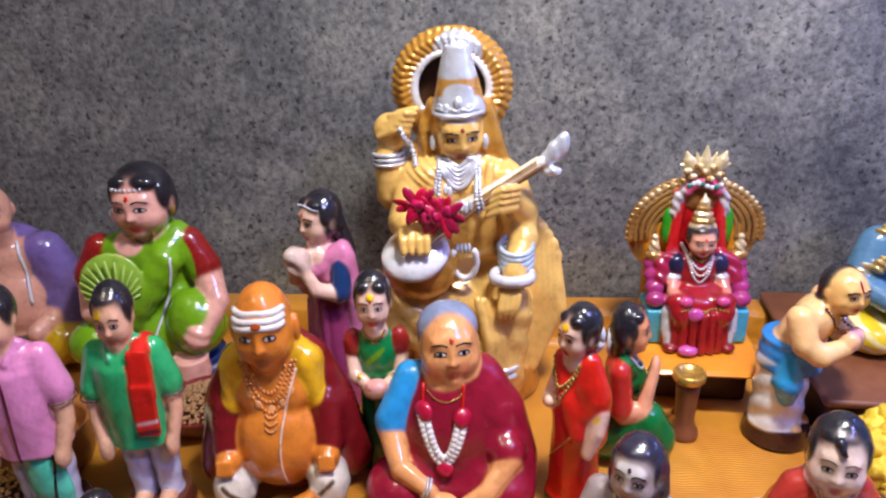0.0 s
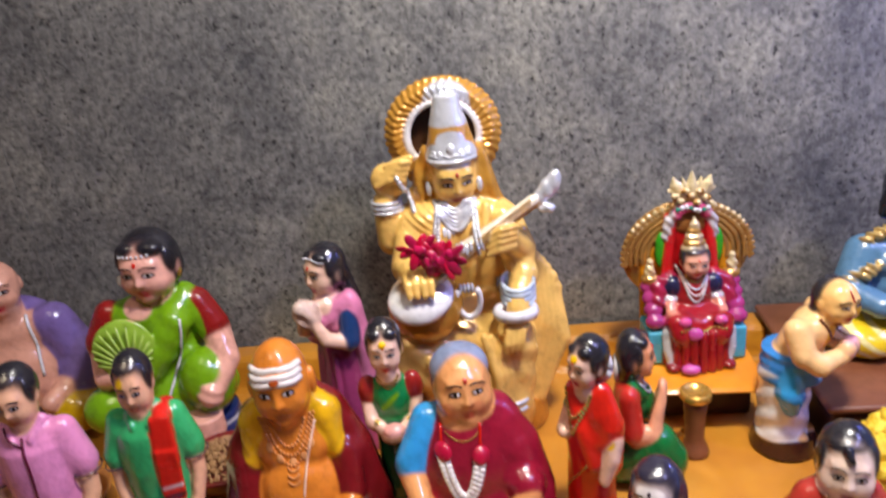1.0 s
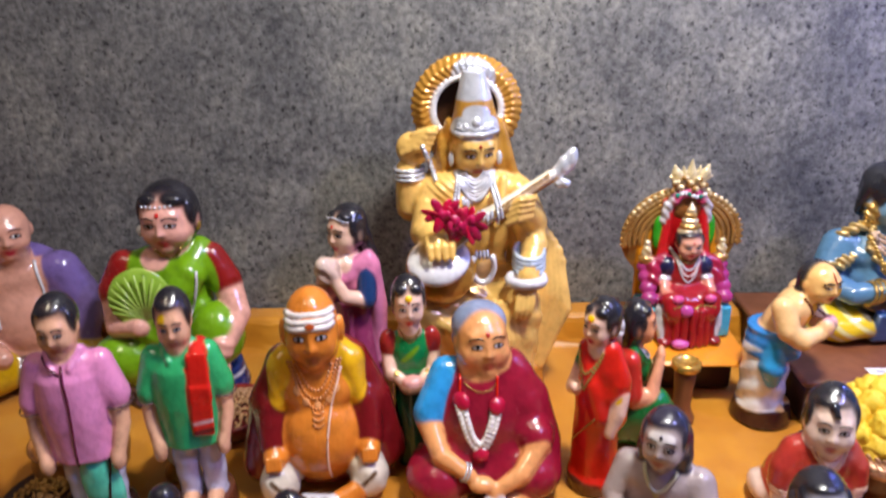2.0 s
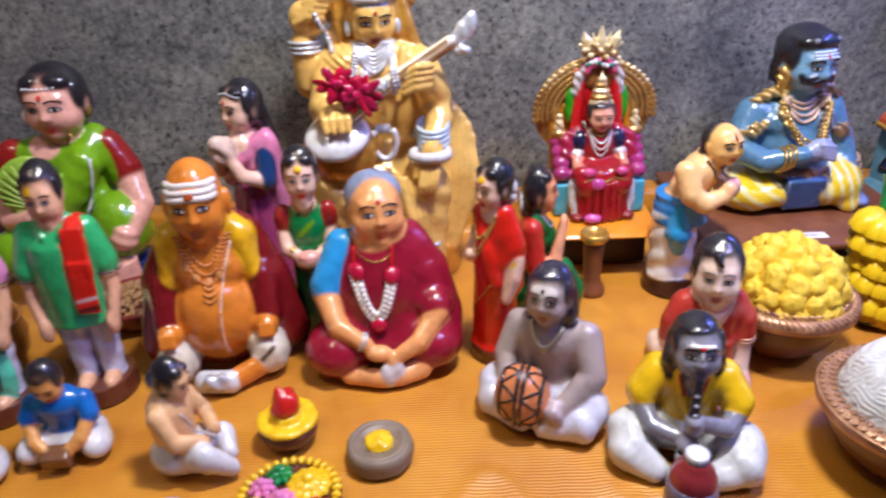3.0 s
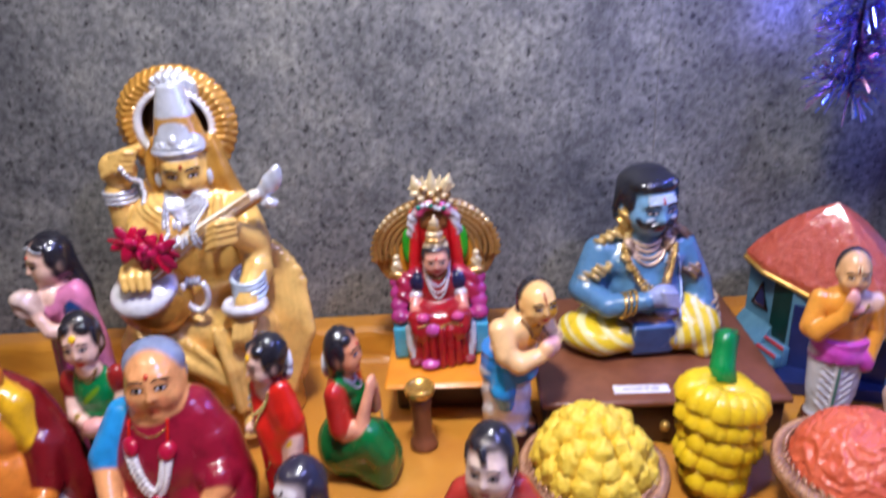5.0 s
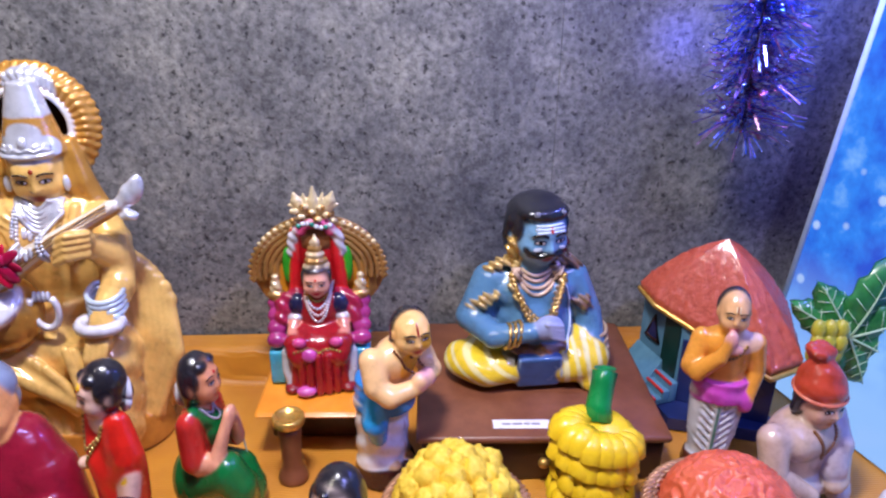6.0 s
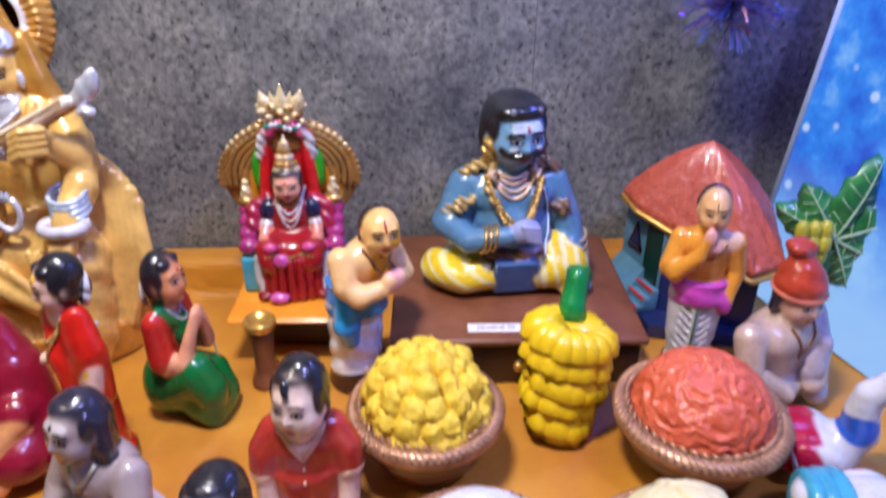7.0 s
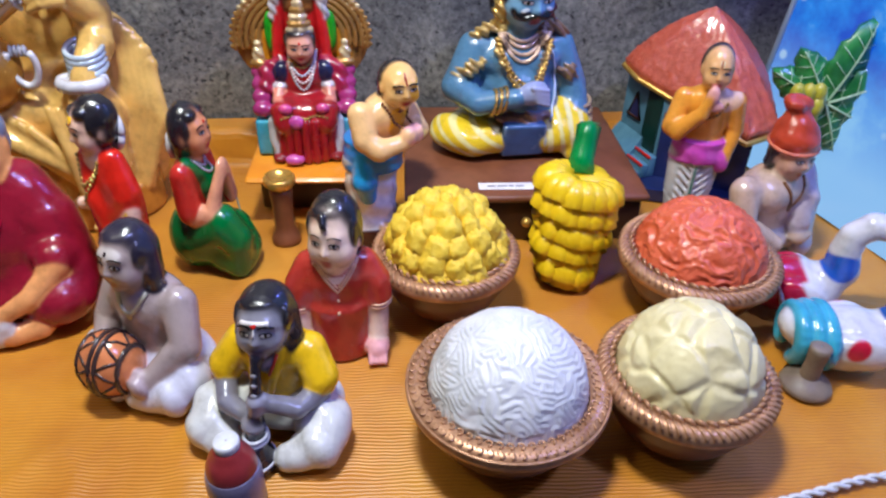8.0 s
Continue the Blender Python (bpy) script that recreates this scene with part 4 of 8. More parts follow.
plantain((1.0, 0.815, 0)).scale = (1.05, 1.0, 1.17)


# ---- the glowing picture board at the side ----
screen = thing("light_board", "tall glowing blue picture board with a pale edge", "picture board", (0.982, 0.935, 0), 0)
SH, SL = 0.9, 0.75
low, tip = np.array((0.0, 0.0, 0.0)), np.array((0.085, 0.0, SH))
near = np.array((0.165, -0.56, 0.0))
pts = np.array([low, tip, tip + near, low + near])
back = pts + np.array((0.03, 0, 0))
part("picture", (pts, np.array([(0, 1, 2, 3)])), PICTURE, screen, "glowing picture of blue and white", smooth=False)
part("back", (np.concatenate([pts + np.array((0.002, 0, 0)), back]), np.array([(4, 7, 6, 5), (0, 4, 5, 1), (1, 5, 6, 2), (2, 6, 7, 3), (3, 7, 4, 0)])), NAVY_PAINT, screen, smooth=False)
part("edge_strip", sweep([low, tip], 0.004, 8), EDGE, screen)


# ---- tinsel garland on the wall ----
def tinsel(at, length):
    rnd = random.Random(8)
    o = thing("tinsel_garland", "hanging iridescent foil tinsel garland", "tinsel", at)
    o["kind"] = "stuff"
    for k, (a, b) in enumerate((((0.55, 0.6, 0.9), (0.7, 0.75, 0.95)), ((0.75, 0.35, 0.6), (0.85, 0.5, 0.7)), ((0.3, 0.4, 0.85), (0.4, 0.5, 0.95)))):
        mat = plain("foil_strip_" + "abc"[k], a, b, 0.18, 30.0, metal=1.0)
        v, f = [], []
        for i in range(1000):
            z = rnd.uniform(0, length)
            w = rnd.uniform(0, 2 * math.pi)
            r = rnd.uniform(0.035, 0.066)
            dz = rnd.uniform(-0.03, 0.018)
            t = np.array((math.cos(w), math.sin(w) * 0.6 - 0.25, 0))
            s = np.array((-math.sin(w), math.cos(w), rnd.uniform(-1, 1)))
            s = s / np.linalg.norm(s) * 0.0011
            p0, p1, p2 = np.array((0, 0, z)), t * r * 0.55 + np.array((0, 0, z + dz * 0.3)), t * r + np.array((0, 0, z + dz))
            base = len(v)
            v += [p0 - s, p0 + s, p1 - s, p1 + s, p2 - s * 0.8, p2 + s * 0.8]
            f += [(base, base + 1, base + 3, base + 2), (base + 2, base + 3, base + 5, base + 4)]
        part("strip", (np.array(v), np.array(f)), mat, o, smooth=False)
    part("string", sweep([np.array((0, 0, 0.01)), np.array((0, 0, length))], 0.0015, 6), DARK_WOOD, o)
    return o


tinsel((0.89, 0.922, 0.345), 0.6)


# ---- the twisted cable along the table's edge ----
def cable():
    o = thing("light_cable", "twisted white string-light cable along the table edge", "cable")
    line = np.array([(0.70, 0.358, -0.001), (0.755, 0.369, 0.005), (0.80, 0.378, 0.0055), (0.86, 0.392, 0.0055), (0.92, 0.40, 0.0055), (1.0, 0.42, 0.0055)])
    s = np.linspace(0, 1, 150)
    base = np.array([[np.interp(u, np.linspace(0, 1, len(line)), line[:, i]) for i in range(3)] for u in s])
    for phase in (0, math.pi):
        off = np.array([(0.0, 0.0019 * math.cos(u * 80 + phase), 0.0019 * math.sin(u * 80 + phase)) for u in s])
        part("wire", sweep(base + off, 0.0019, 7), CABLE, o)


cable()

# ---- painted clay dolls ----
def garland(c, points, r, colour, gap):
    c.drape(points, r, colour, beads=gap, lift=r * 0.4)


def arc(x0, z0, x1, z1, sag, n=15):
    return [(x0 + (x1 - x0) * u, z0 + (z1 - z0) * u - sag * 4 * u * (1 - u)) for u in np.linspace(0, 1, n)]


def granny():
    c = Clay(0.17)
    m, s = lin(140, 22, 46), lin(228, 158, 100)
    c.ell((0, 0.8, 2.4), (8.0, 5.2, 2.7), m)
    for x in (-1, 1):
        c.ell((5.0 * x, -2.2, 2.8), (3.7, 3.9, 2.8), m, (0, 0, 25 * x), 1.4)
    c.ell((0.4, 1.9, 6.8), (6.4, 4.8, 7.0), m, k=2.0)
    c.tube([(3.4, 2.2, 12.4), (5.2, 1.2, 9.0), (6.2, 0.0, 4.8)], [1.9, 2.7, 2.9], m, 1.6)
    c.ell((0.2, 2.2, 12.0), (4.8, 2.8, 2.0), m, k=1.8)
    c.ell((0.0, 1.2, 12.8), (2.3, 2.0, 1.3), s, k=0.4)
    c.tube([(-3.8, 1.8, 12.4), (-5.8, 0.0, 8.8)], [1.7, 1.8], "sky", 0.6)
    c.tube([(-5.9, -0.5, 8.2), (-4.8, -3.6, 6.0), (-1.8, -5.2, 4.6)], [1.4, 1.05, 0.75], s, 0.3)
    c.tube([(6.0, -3.0, 6.2), (3.8, -5.2, 4.4), (0.8, -6.0, 3.0)], [1.15, 1.0, 0.75], s, 0.3)
    c.ell((5.8, -2.0, 6.8), (2.0, 1.8, 1.7), m, k=0.8)
    c.ell((-0.6, -5.7, 3.8), (1.4, 1.0, 0.8), s, k=0.5)
    c.tube([(-4.0, -5.0, 1.0), (-0.4, -6.2, 1.1)], [0.9, 1.0], s, 0.5)
    c.ell((0.5, -6.3, 1.7), (1.2, 0.9, 1.7), lin(206, 200, 206), (0, 35, 0), 0.2, fold=(0.1, 3, 0, 1))
    c.tube([(1.4, -6.2, 1.0), (3.8, -5.2, 1.3)], [0.9, 1.2], s, 0.5)
    c.tube([(0.3, 2.4, 13.0), (0.3, 2.2, 14.4)], [1.6, 1.5], s, 0.4)
    c.head((0.3, 1.8, 16.0), 3.1, s, "grey_hair", pitch=-8, yaw=8, jaw=0.88, tall=1.08, style="cap", lips=lin(184, 76, 54), mark=lin(190, 50, 24))
    for x in (-1, 1):
        c.paint(lin(230, 146, 96), (0.3 + 1.4 * x, -0.8, 15.0), (0.8, 1.2, 0.7), None, s)
        c.drape(arc(-0.3 + 2.0 * x, 13.2, -0.5 + 2.0 * x, 10.8, 0, 6), 0.17, "red")
    for o in (0.0, 0.62):
        garland(c, arc(-2.7 + o, 10.6, 1.7 - o, 10.2, 4.4 - o, 19), 0.42, lin(236, 232, 226), 0.5)
    for p in ((-2.3, 11.0), (1.5, 10.6), (-0.4, 5.6)):
        c.stick(p[0], p[1], (0.95, 0.6, 0.85), "crimson", lift=0.3)
    c.drape(arc(-1.9, 12.6, 1.7, 12.6, 0.8), 0.12, "brass", beads=0.3)
    for k in (0.0, 0.35):
        c.cord([(-2.4 + 0.8 * math.cos(a) * 0.5 + k, -5.0 + 0.85 * math.sin(a) - k * 0.4, 4.9 + 0.85 * math.cos(a)) for a in np.linspace(0, 6.28, 14)], 0.14, "silver")
    return c


def bald_elder():
    c = Clay(0.17)
    s, m, y = lin(214, 126, 46), lin(116, 20, 26), lin(226, 172, 30)
    c.ell((0, 1.4, 2.6), (8.0, 4.4, 2.8), m)
    c.ell((0, 2.8, 8.6), (7.4, 3.2, 8.2), m, k=1.2)
    for x in (-1, 1):
        c.tube([(4.8 * x, 1.6, 13.2), (6.8 * x, 1.0, 9.0), (8.2 * x, 0.6, 3.0)], [1.9, 2.4, 2.5], m, 1.2, fold=(0.1, 1.2, 1.0, 0.4))
        c.ell((5.6 * x, -3.4, 2.6), (2.5, 2.8, 2.5), lin(216, 206, 188), (0, 0, 25 * x), 0.4, fold=(0.05, 2, 2, 2))
        c.tube([(2.2 * x, 0.8, 15.8), (4.3 * x, -0.2, 14.0), (4.9 * x, -1.2, 10.8)], [1.3, 1.75, 1.0], y, 0.5, fold=(0.05, 2.4, 0, 1.2))
        c.tube([(6.0 * x, -0.6, 9.4), (6.2 * x, -2.4, 6.4)], [1.9, 1.6], m, 0.8)
        c.ell((5.9 * x, -3.8, 5.6), (1.45, 1.4, 1.25), s, k=0.3)
        for i in range(4):
            c.tube([(5.9 * x + 0.5 * (i - 1.5), -4.9, 6.1), (5.9 * x + 0.5 * (i - 1.5), -5.3, 5.2)], 0.3, s, 0.2)
        c.band(lin(92, 66, 44), [(4.2 * x, -5.8, 2.2), (5.6 * x, -6.2, 3.4), (6.4 * x, -5.6, 3.8)], 0.28, lin(216, 206, 188))
    c.ell((0, -0.9, 6.4), (5.3, 4.4, 4.7), s, k=1.2)
    c.ell((0, 0.4, 12.2), (4.3, 3.0, 4.0), s, k=1.2)
    for x in (-1, 1):
        c.ell((1.9 * x, -1.7, 11.4), (2.0, 1.3, 1.6), s, k=0.9)
    c.tube([(-2.6, -5.8, 1.0), (0.8, -6.6, 1.1)], [1.2, 1.2], "white", 0.4)
    c.tube([(1.8, -6.0, 1.2), (4.2, -5.2, 1.7)], [1.15, 1.15], s, 0.4)
    c.ell((-0.9, -7.2, 1.6), (1.7, 0.8, 0.9), (*lin(196, 196, 204), 0.3), k=0.2, fold=(0.14, 3, 0, 3))
    c.tube([(0, 0.4, 14.6), (0, -0.2, 16.4)], [2.2, 2.3], s, 0.7)
    at = (0, -0.5, 18.3)
    m3 = c.head(at, 3.55, s, style="bald", pitch=2, mark=None, jaw=0.8, tall=1.1, lips=lin(150, 66, 30), brow=0.03)
    for x in (-1, 1):
        c.ell(np.array(at) + m3 @ np.array((3.5 * x, 0.4, -0.6)), (0.5, 0.9, 1.3), s, m3, 0.2)
    for z in (1.15, 1.7, 2.25):
        c.drape([(x, z - 0.06 * abs(x)) for x in np.linspace(-2.75, 2.75, 19)], 0.36, lin(226, 216, 210), at, m3, -0.26)
    c.stick(0.1, 1.45, (0.55, 0.1, 0.3), lin(170, 76, 30), at, m3, 0.14)
    # a carved necklace, painted like the skin with paler studs
    t = lin(206, 132, 74)
    for r, w, k in ((3.2, 15.0, 4.6), (2.8, 15.0, 3.7), (2.2, 15.0, 2.8)):
        c.drape(arc(-r, w, r, w, k), 0.22, t, beads=0.46, lift=-0.05)
    for x, z in ((-2.4, 12.4), (-1.4, 11.2), (0, 10.7), (1.4, 11.2), (2.4, 12.4)):
        c.stick(x, z, (0.45, 0.16, 0.45), lin(214, 150, 96))
    for i in range(3):
        c.drape(arc(-0.7, 10.4 - 0.5 * i, 0.7, 10.4 - 0.5 * i, 0.3, 7), 0.14, t)
    c.drape([(3.2 - 3.6 * u - 0.7 * math.sin(u * 3) + 1.4 * u * u, 14.2 - 11.4 * u) for u in np.linspace(0, 1, 22)], 0.17, lin(236, 196, 168))
    return c


def small_green_lady():
    c = Clay(0.16)
    c.cone(0, 11, 3.3, 2.3, "dark_green", sy=0.85, fold=(0.08, 3.2, 0, 0.3))
    c.ell((0, 0, 13.2), (2.8, 2.0, 3.2), "green", k=0.8)
    c.band("lime", [(-2.4, -2, 12.0), (2.6, -2, 15.4)], 0.3, "green")
    for x in (-1, 1):
        c.ell((2.9 * x, 0, 14.2), (1.35, 1.3, 1.7), lin(150, 36, 34), k=0.3)
        c.tube([(3.1 * x, -0.3, 13.0), (2.9 * x, -1.6, 11.4), (1.0 * x, -3.0, 10.8)], [0.9, 0.85, 0.65], "pale", 0.3)
        c.band("brass", [(2.5 * x, -2.4, 10.6), (2.0 * x, -2.6, 12.0)], 0.35, "pale")
    c.ell((0, -3.2, 10.4), (1.9, 1.5, 0.8), lin(140, 96, 70), k=0.2)
    c.ell((0, -3.4, 11.0), (1.45, 1.15, 0.7), lin(226, 160, 150), k=0.1)
    c.ell((0, -0.6, 16.0), (1.6, 1.3, 1.0), "pale", k=0.3)
    c.head((0, -0.3, 18.9), 2.3, "pale", style="bun", pitch=4, lips="red")
    c.stick(0, 1.3, (0.5, 0.25, 0.3), "yellow", (0, -0.3, 18.9), rot(4, 0, 0))
    for k in (0.9, 1.5):
        c.drape(arc(-1.4, 16.4, 1.4, 16.4, k), 0.12, "brass", beads=0.28)
    return c


def pink_lady():
    c = Clay(0.16)
    p, m = lin(214, 128, 166), lin(146, 56, 100)
    c.cone(0, 14.5, 3.7, 2.6, m, sy=0.9, fold=(0.1, 3.0, 1.0, 0.2))
    for i in range(5):
        c.tube([(-1.6 + 0.8 * i, -2.2, 13.6), (-1.9 + 0.95 * i, -3.2, 0.6)], [0.3, 0.45], m, 0.25)
    c.ell((0, 0.2, 16.8), (3.1, 2.3, 3.6), p, k=0.9, fold=(0.05, 1.5, 0, 2.5))
    # the sari drawn over one shoulder and falling behind
    c.tube([(2.6, 0.6, 19.8), (0.6, -2.0, 17.8), (-2.4, -1.8, 15.0)], [1.2, 1.1, 1.0], p, 0.5, fold=(0.06, 2, 0, 3))
    c.tube([(2.9, 0.8, 19.0), (3.2, 1.4, 14.0), (2.8, 1.6, 7.0)], [1.3, 1.2, 1.0], p, 0.5, fold=(0.06, 2, 2, 0))
    for x in (-1, 1):
        c.tube([(2.9 * x, 0.0, 18.2), (3.5 * x, -0.8, 15.6)], [1.2, 1.25], lin(26, 56, 104), 0.3)
        c.tube([(3.5 * x, -1.0, 15.4), (2.4 * x, -3.4, 16.4), (0.7 * x, -4.2, 19.0)], [0.95, 0.85, 0.65], "pale", 0.3)
    c.ell((0, -4.0, 19.3), (1.7, 1.6, 1.7), lin(206, 176, 160), k=0.5, fold=(0.14, 2, 2, 3))
    c.ell((0.2, -4.9, 20.2), (0.9, 1.0, 0.9), lin(210, 184, 168), k=0.4)
    c.ell((0, -1.4, 19.2), (1.9, 1.5, 1.5), "pale", k=0.5)
    c.tube([(0, 0, 19.6), (0, -0.2, 21.4)], [1.2, 1.1], "pale", 0.4)
    c.head((0, -0.4, 23.2), 2.4, lin(218, 178, 154), style="plait", pitch=2)
    c.tube([(1.2, 1.4, 22.4), (1.9, 2.2, 19.4), (1.6, 2.2, 16.0)], [1.0, 0.8, 0.5], "black", 0.4)
    c.drape([(x * 0.32 - 1.92, 1.6 + 0.34 * math.sin(x * 0.26)) for x in range(13)], 0.13, "silver", (0, -0.4, 23.2), rot(2, 0, 0), beads=0.3)
    return c


def gold_statue():
    c = Clay(0.19)
    c.heights = ((-1, 0, 6, 15, 21.5, 26, 30.4, 34, 41), (-1, 0, 8.2, 18.8, 25.3, 28.7, 32.8, 35.6, 41))
    g, g2, w = GOLD, (*lin(196, 142, 60), 0.3), (*lin(236, 234, 236), 0.2)
    c.cone(0, 2.6, 9.6, 9.2, lin(186, 118, 42), sy=0.72)
    c.cone(2.6, 5.5, 8.0, 8.8, g, sy=0.7, k=0.6, fold=(0.16, 1.9, 0.4, 0.3))
    c.ell((-1, 0, 9.0), (10.0, 6.2, 4.6), g, k=1.4, fold=(0.12, 0.9, 0.4, 1.5))
    c.ell((-5.6, -3.0, 8.4), (5.2, 4.4, 3.8), g, (0, 10, 20), 1.4, fold=(0.16, 1.4, 0.3, 1.9))
    c.tube([(3.8, -1.6, 10.4), (5.4, -4.2, 9.0), (5.0, -4.9, 2.6)], [3.2, 3.1, 2.4], g, 1.0, fold=(0.14, 0.3, 1.2, 2.1))
    c.ell((4.8, -7.2, 1.7), (1.5, 2.4, 0.9), g, k=0.5)
    for i in range(5):
        c.ell((3.9 + 0.45 * i, -9.3 + 0.12 * abs(i - 1), 1.3), (0.26, 0.6, 0.3), g, k=0.1)
    # a ridged plume beside the seat, spreading upwards
    c.ell((7.6, 3.0, 8.4), (3.0, 1.6, 7.4), g, (0, -10, 0), 1.0)
    for i in range(9):
        q = i / 8
        top = np.array((5.6 + 5.6 * q ** 0.8, 1.2 - 1.2 * q, 17.6 - 4.6 * q * q))
        foot = np.array((5.4 + 3.4 * q, -2.2 - 0.4 * q, 4.2 - 1.6 * q))
        mid = (top + foot) / 2 + np.array((1.6 * q + 0.5, -0.6, 0.6))
        c.tube([top, mid, foot], [0.9, 0.8, 0.45], g, 0.1)
        c.ell(top, (1.15, 0.9, 0.9), g, k=0.15)
    for i in range(6):
        c.tube([(10.9 - 0.5 * i, 0.2 + 1.0 * i, 13.6 - 0.3 * i), (11.0 - 0.45 * i, 0.0 + 1.05 * i, 8.6), (8.9 - 0.3 * i, -1.6 + 1.1 * i, 2.4)], [0.8, 0.75, 0.5], g, 0.1)
        c.ell((11.0 - 0.5 * i, 0.2 + 1.0 * i, 14.0 - 0.3 * i), (0.9, 0.7, 0.9), g, k=0.15)
    # the skirt: long folds that sweep over both legs to the foot
    for i in range(9):
        c.tube([(-9.4 + 1.1 * i, -3.6 - 0.42 * i, 12.2 - 0.35 * i), (-4.8 + 1.1 * i, -7.1 - 0.06 * i, 9.2 - 0.5 * i), (0.6 + 0.62 * i, -7.0 + 0.08 * i, 6.4 - 0.58 * i)], [0.5, 0.68, 0.55], g, 0.14)
    for i in range(6):
        c.tube([(2.0 + 0.8 * i, -7.2 + 0.3 * i, 11.2 - 0.2 * i), (3.2 + 0.75 * i, -8.1 + 0.42 * i, 7.4), (3.4 + 0.6 * i, -7.9 + 0.35 * i, 3.4)], [0.45, 0.62, 0.55], g, 0.12)
    for i in range(12):
        c.tube([(-8.4 + 1.35 * i, -5.2 + 0.12 * (i - 5) ** 2 * 0.6, 6.2), (-8.0 + 1.28 * i, -5.8 + 0.12 * (i - 5) ** 2 * 0.6, 2.8)], [0.5, 0.7], g, 0.12)
    c.ell((0, 1.8, 19.0), (5.4, 3.9, 8.0), g, k=1.5)
    c.ell((0, 1.4, 23.2), (6.2, 3.2, 2.8), g, k=1.2)
    c.ell((-3.4, -0.2, 22.6), (2.9, 2.6, 2.6), g, k=0.6, fold=(0.1, 5.0, 0, 5.0))
    for x in (-1, 1):
        c.ell((2.3 * x, -1.4, 20.6), (2.1, 1.6, 2.0), g, k=0.8)
        c.tube([(3.6 * x, -1.2, 24.4), (3.3 * x, -2.4, 21.6), (2.6 * x, -2.8, 18.4)], [0.5, 0.5, 0.4], g, 0.2)
    # halo behind the head, its rim in leaf-like curls
    ring = lambda r, z, y, a, n: [(r * math.cos(t) - 0.7, y, z + 1.12 * r * math.sin(t)) for t in np.linspace(*a, n)]
    c.tube(ring(5.5, 33.2, 3.2, (-0.9, 4.04), 22), 1.25, g2, 0.3)
    for t in np.linspace(-0.85, 3.99, 34):
        u = np.array((math.cos(t), 0, 1.12 * math.sin(t)))
        v = np.array((-math.sin(t), 0, math.cos(t)))
        p = np.array((-0.7, 2.1, 33.2))
        c.tube([p + 4.8 * u, p + 5.7 * u + 0.34 * v, p + 6.5 * u + 0.1 * v + np.array((0, 0.8, 0))], [0.3, 0.44, 0.34], g2, 0.12)
        c.ell(p + 6.6 * u + np.array((0, 1.1, 0)), (0.55, 0.6, 0.55), g2, k=0.25)
    c.tube(ring(4.3, 33.0, 2.2, (-0.7, 3.84), 20), 0.46, w, 0.1)
    c.box((-0.6, 4.3, 32.5), (4.6, 0.35, 6.0), lin(70, 42, 26), rnd=0.3)
    for x in (-1, 1):
        c.tube([(2.7 * x, 1.2, 31.0), (3.7 * x, 1.2, 26.8), (5.4 * x, 2.0, 22.0)], [1.1, 1.6, 1.3], g2, 0.6, fold=(0.16, 3.6, 0, 0.6))
    # arms
    c.tube([(-5.6, 2.0, 22.4), (-8.2, 1.0, 20.2), (-8.4, 0.4, 25.6)], [2.1, 2.0, 1.55], g, 0.7)
    c.ell((-7.6, 0.0, 28.4), (2.2, 1.5, 2.1), g, (0, 30, 0), 0.5)
    for i in range(4):
        c.tube([(-8.9 + 0.5 * i, -0.9, 28.0 + 0.75 * i), (-7.2 + 0.5 * i, -1.5, 28.9 + 0.62 * i), (-5.7 + 0.3 * i, -1.1, 28.6 + 0.66 * i)], [0.5, 0.52, 0.4], g, 0.14)
    c.tube([(-6.6, 0.2, 30.2), (-4.8, 0.3, 30.8)], [0.7, 0.5], g, 0.3)
    c.tube([(-5.2, 0.2, 22.2), (-6.6, -3.0, 18.0), (-4.8, -6.8, 17.8)], [2.1, 1.8, 1.2], g, 0.7)
    c.ell((-4.7, -7.6, 18.4), (1.9, 1.4, 1.1), g, (20, 0, 20), 0.4)
    for i in range(4):
        c.tube([(-6.1 + 0.85 * i, -8.0, 18.7 + 0.25 * math.sin(i)), (-6.0 + 0.9 * i, -9.2, 18.2), (-5.8 + 0.85 * i, -9.7, 17.1)], [0.5, 0.48, 0.36], g, 0.12)
    c.tube([(5.4, 0.2, 22.2), (7.4, -2.0, 18.6), (5.6, -5.4, 21.4)], [2.1, 1.8, 1.3], g, 0.7)
    c.ell((5.2, -6.0, 22.2), (1.8, 1.3, 1.7), g, (0, 20, 0), 0.4)
    for i in range(4):
        c.tube([(6.6 - 0.1 * i, -6.8, 23.2 - 0.8 * i), (5.0 - 0.12 * i, -7.9, 23.4 - 0.85 * i), (3.7 - 0.1 * i, -7.6, 22.6 - 0.8 * i)], [0.48, 0.5, 0.36], g, 0.12)
    c.tube([(6.2, 0.6, 19.4), (7.4, -3.4, 16.0), (6.2, -6.6, 13.4)], [2.0, 1.8, 1.35], g, 0.7)
    c.ell((5.8, -7.3, 12.0), (1.5, 1.0, 1.3), g, (0, -10, 0), 0.4)
    for i in range(4):
        c.tube([(4.9 + 0.6 * i, -8.0, 12.0), (4.6 + 0.62 * i, -8.5, 10.9), (4.4 + 0.6 * i, -8.4, 10.0)], [0.38, 0.36, 0.26], g, 0.14)
    # veena
    c.ell((-4.6, -5.6, 14.6), (4.5, 3.6, 3.7), g2, k=0.3)
    c.ell((-4.9, -7.3, 16.0), (3.9, 3.2, 1.3), w, (34, -6, 0), 0.05)
    c.tube([(-3.6, -7.0, 17.8), (3.6, -6.2, 22.2), (9.6, -4.2, 25.8)], [1.1, 0.95, 0.8], g2, 0.2)
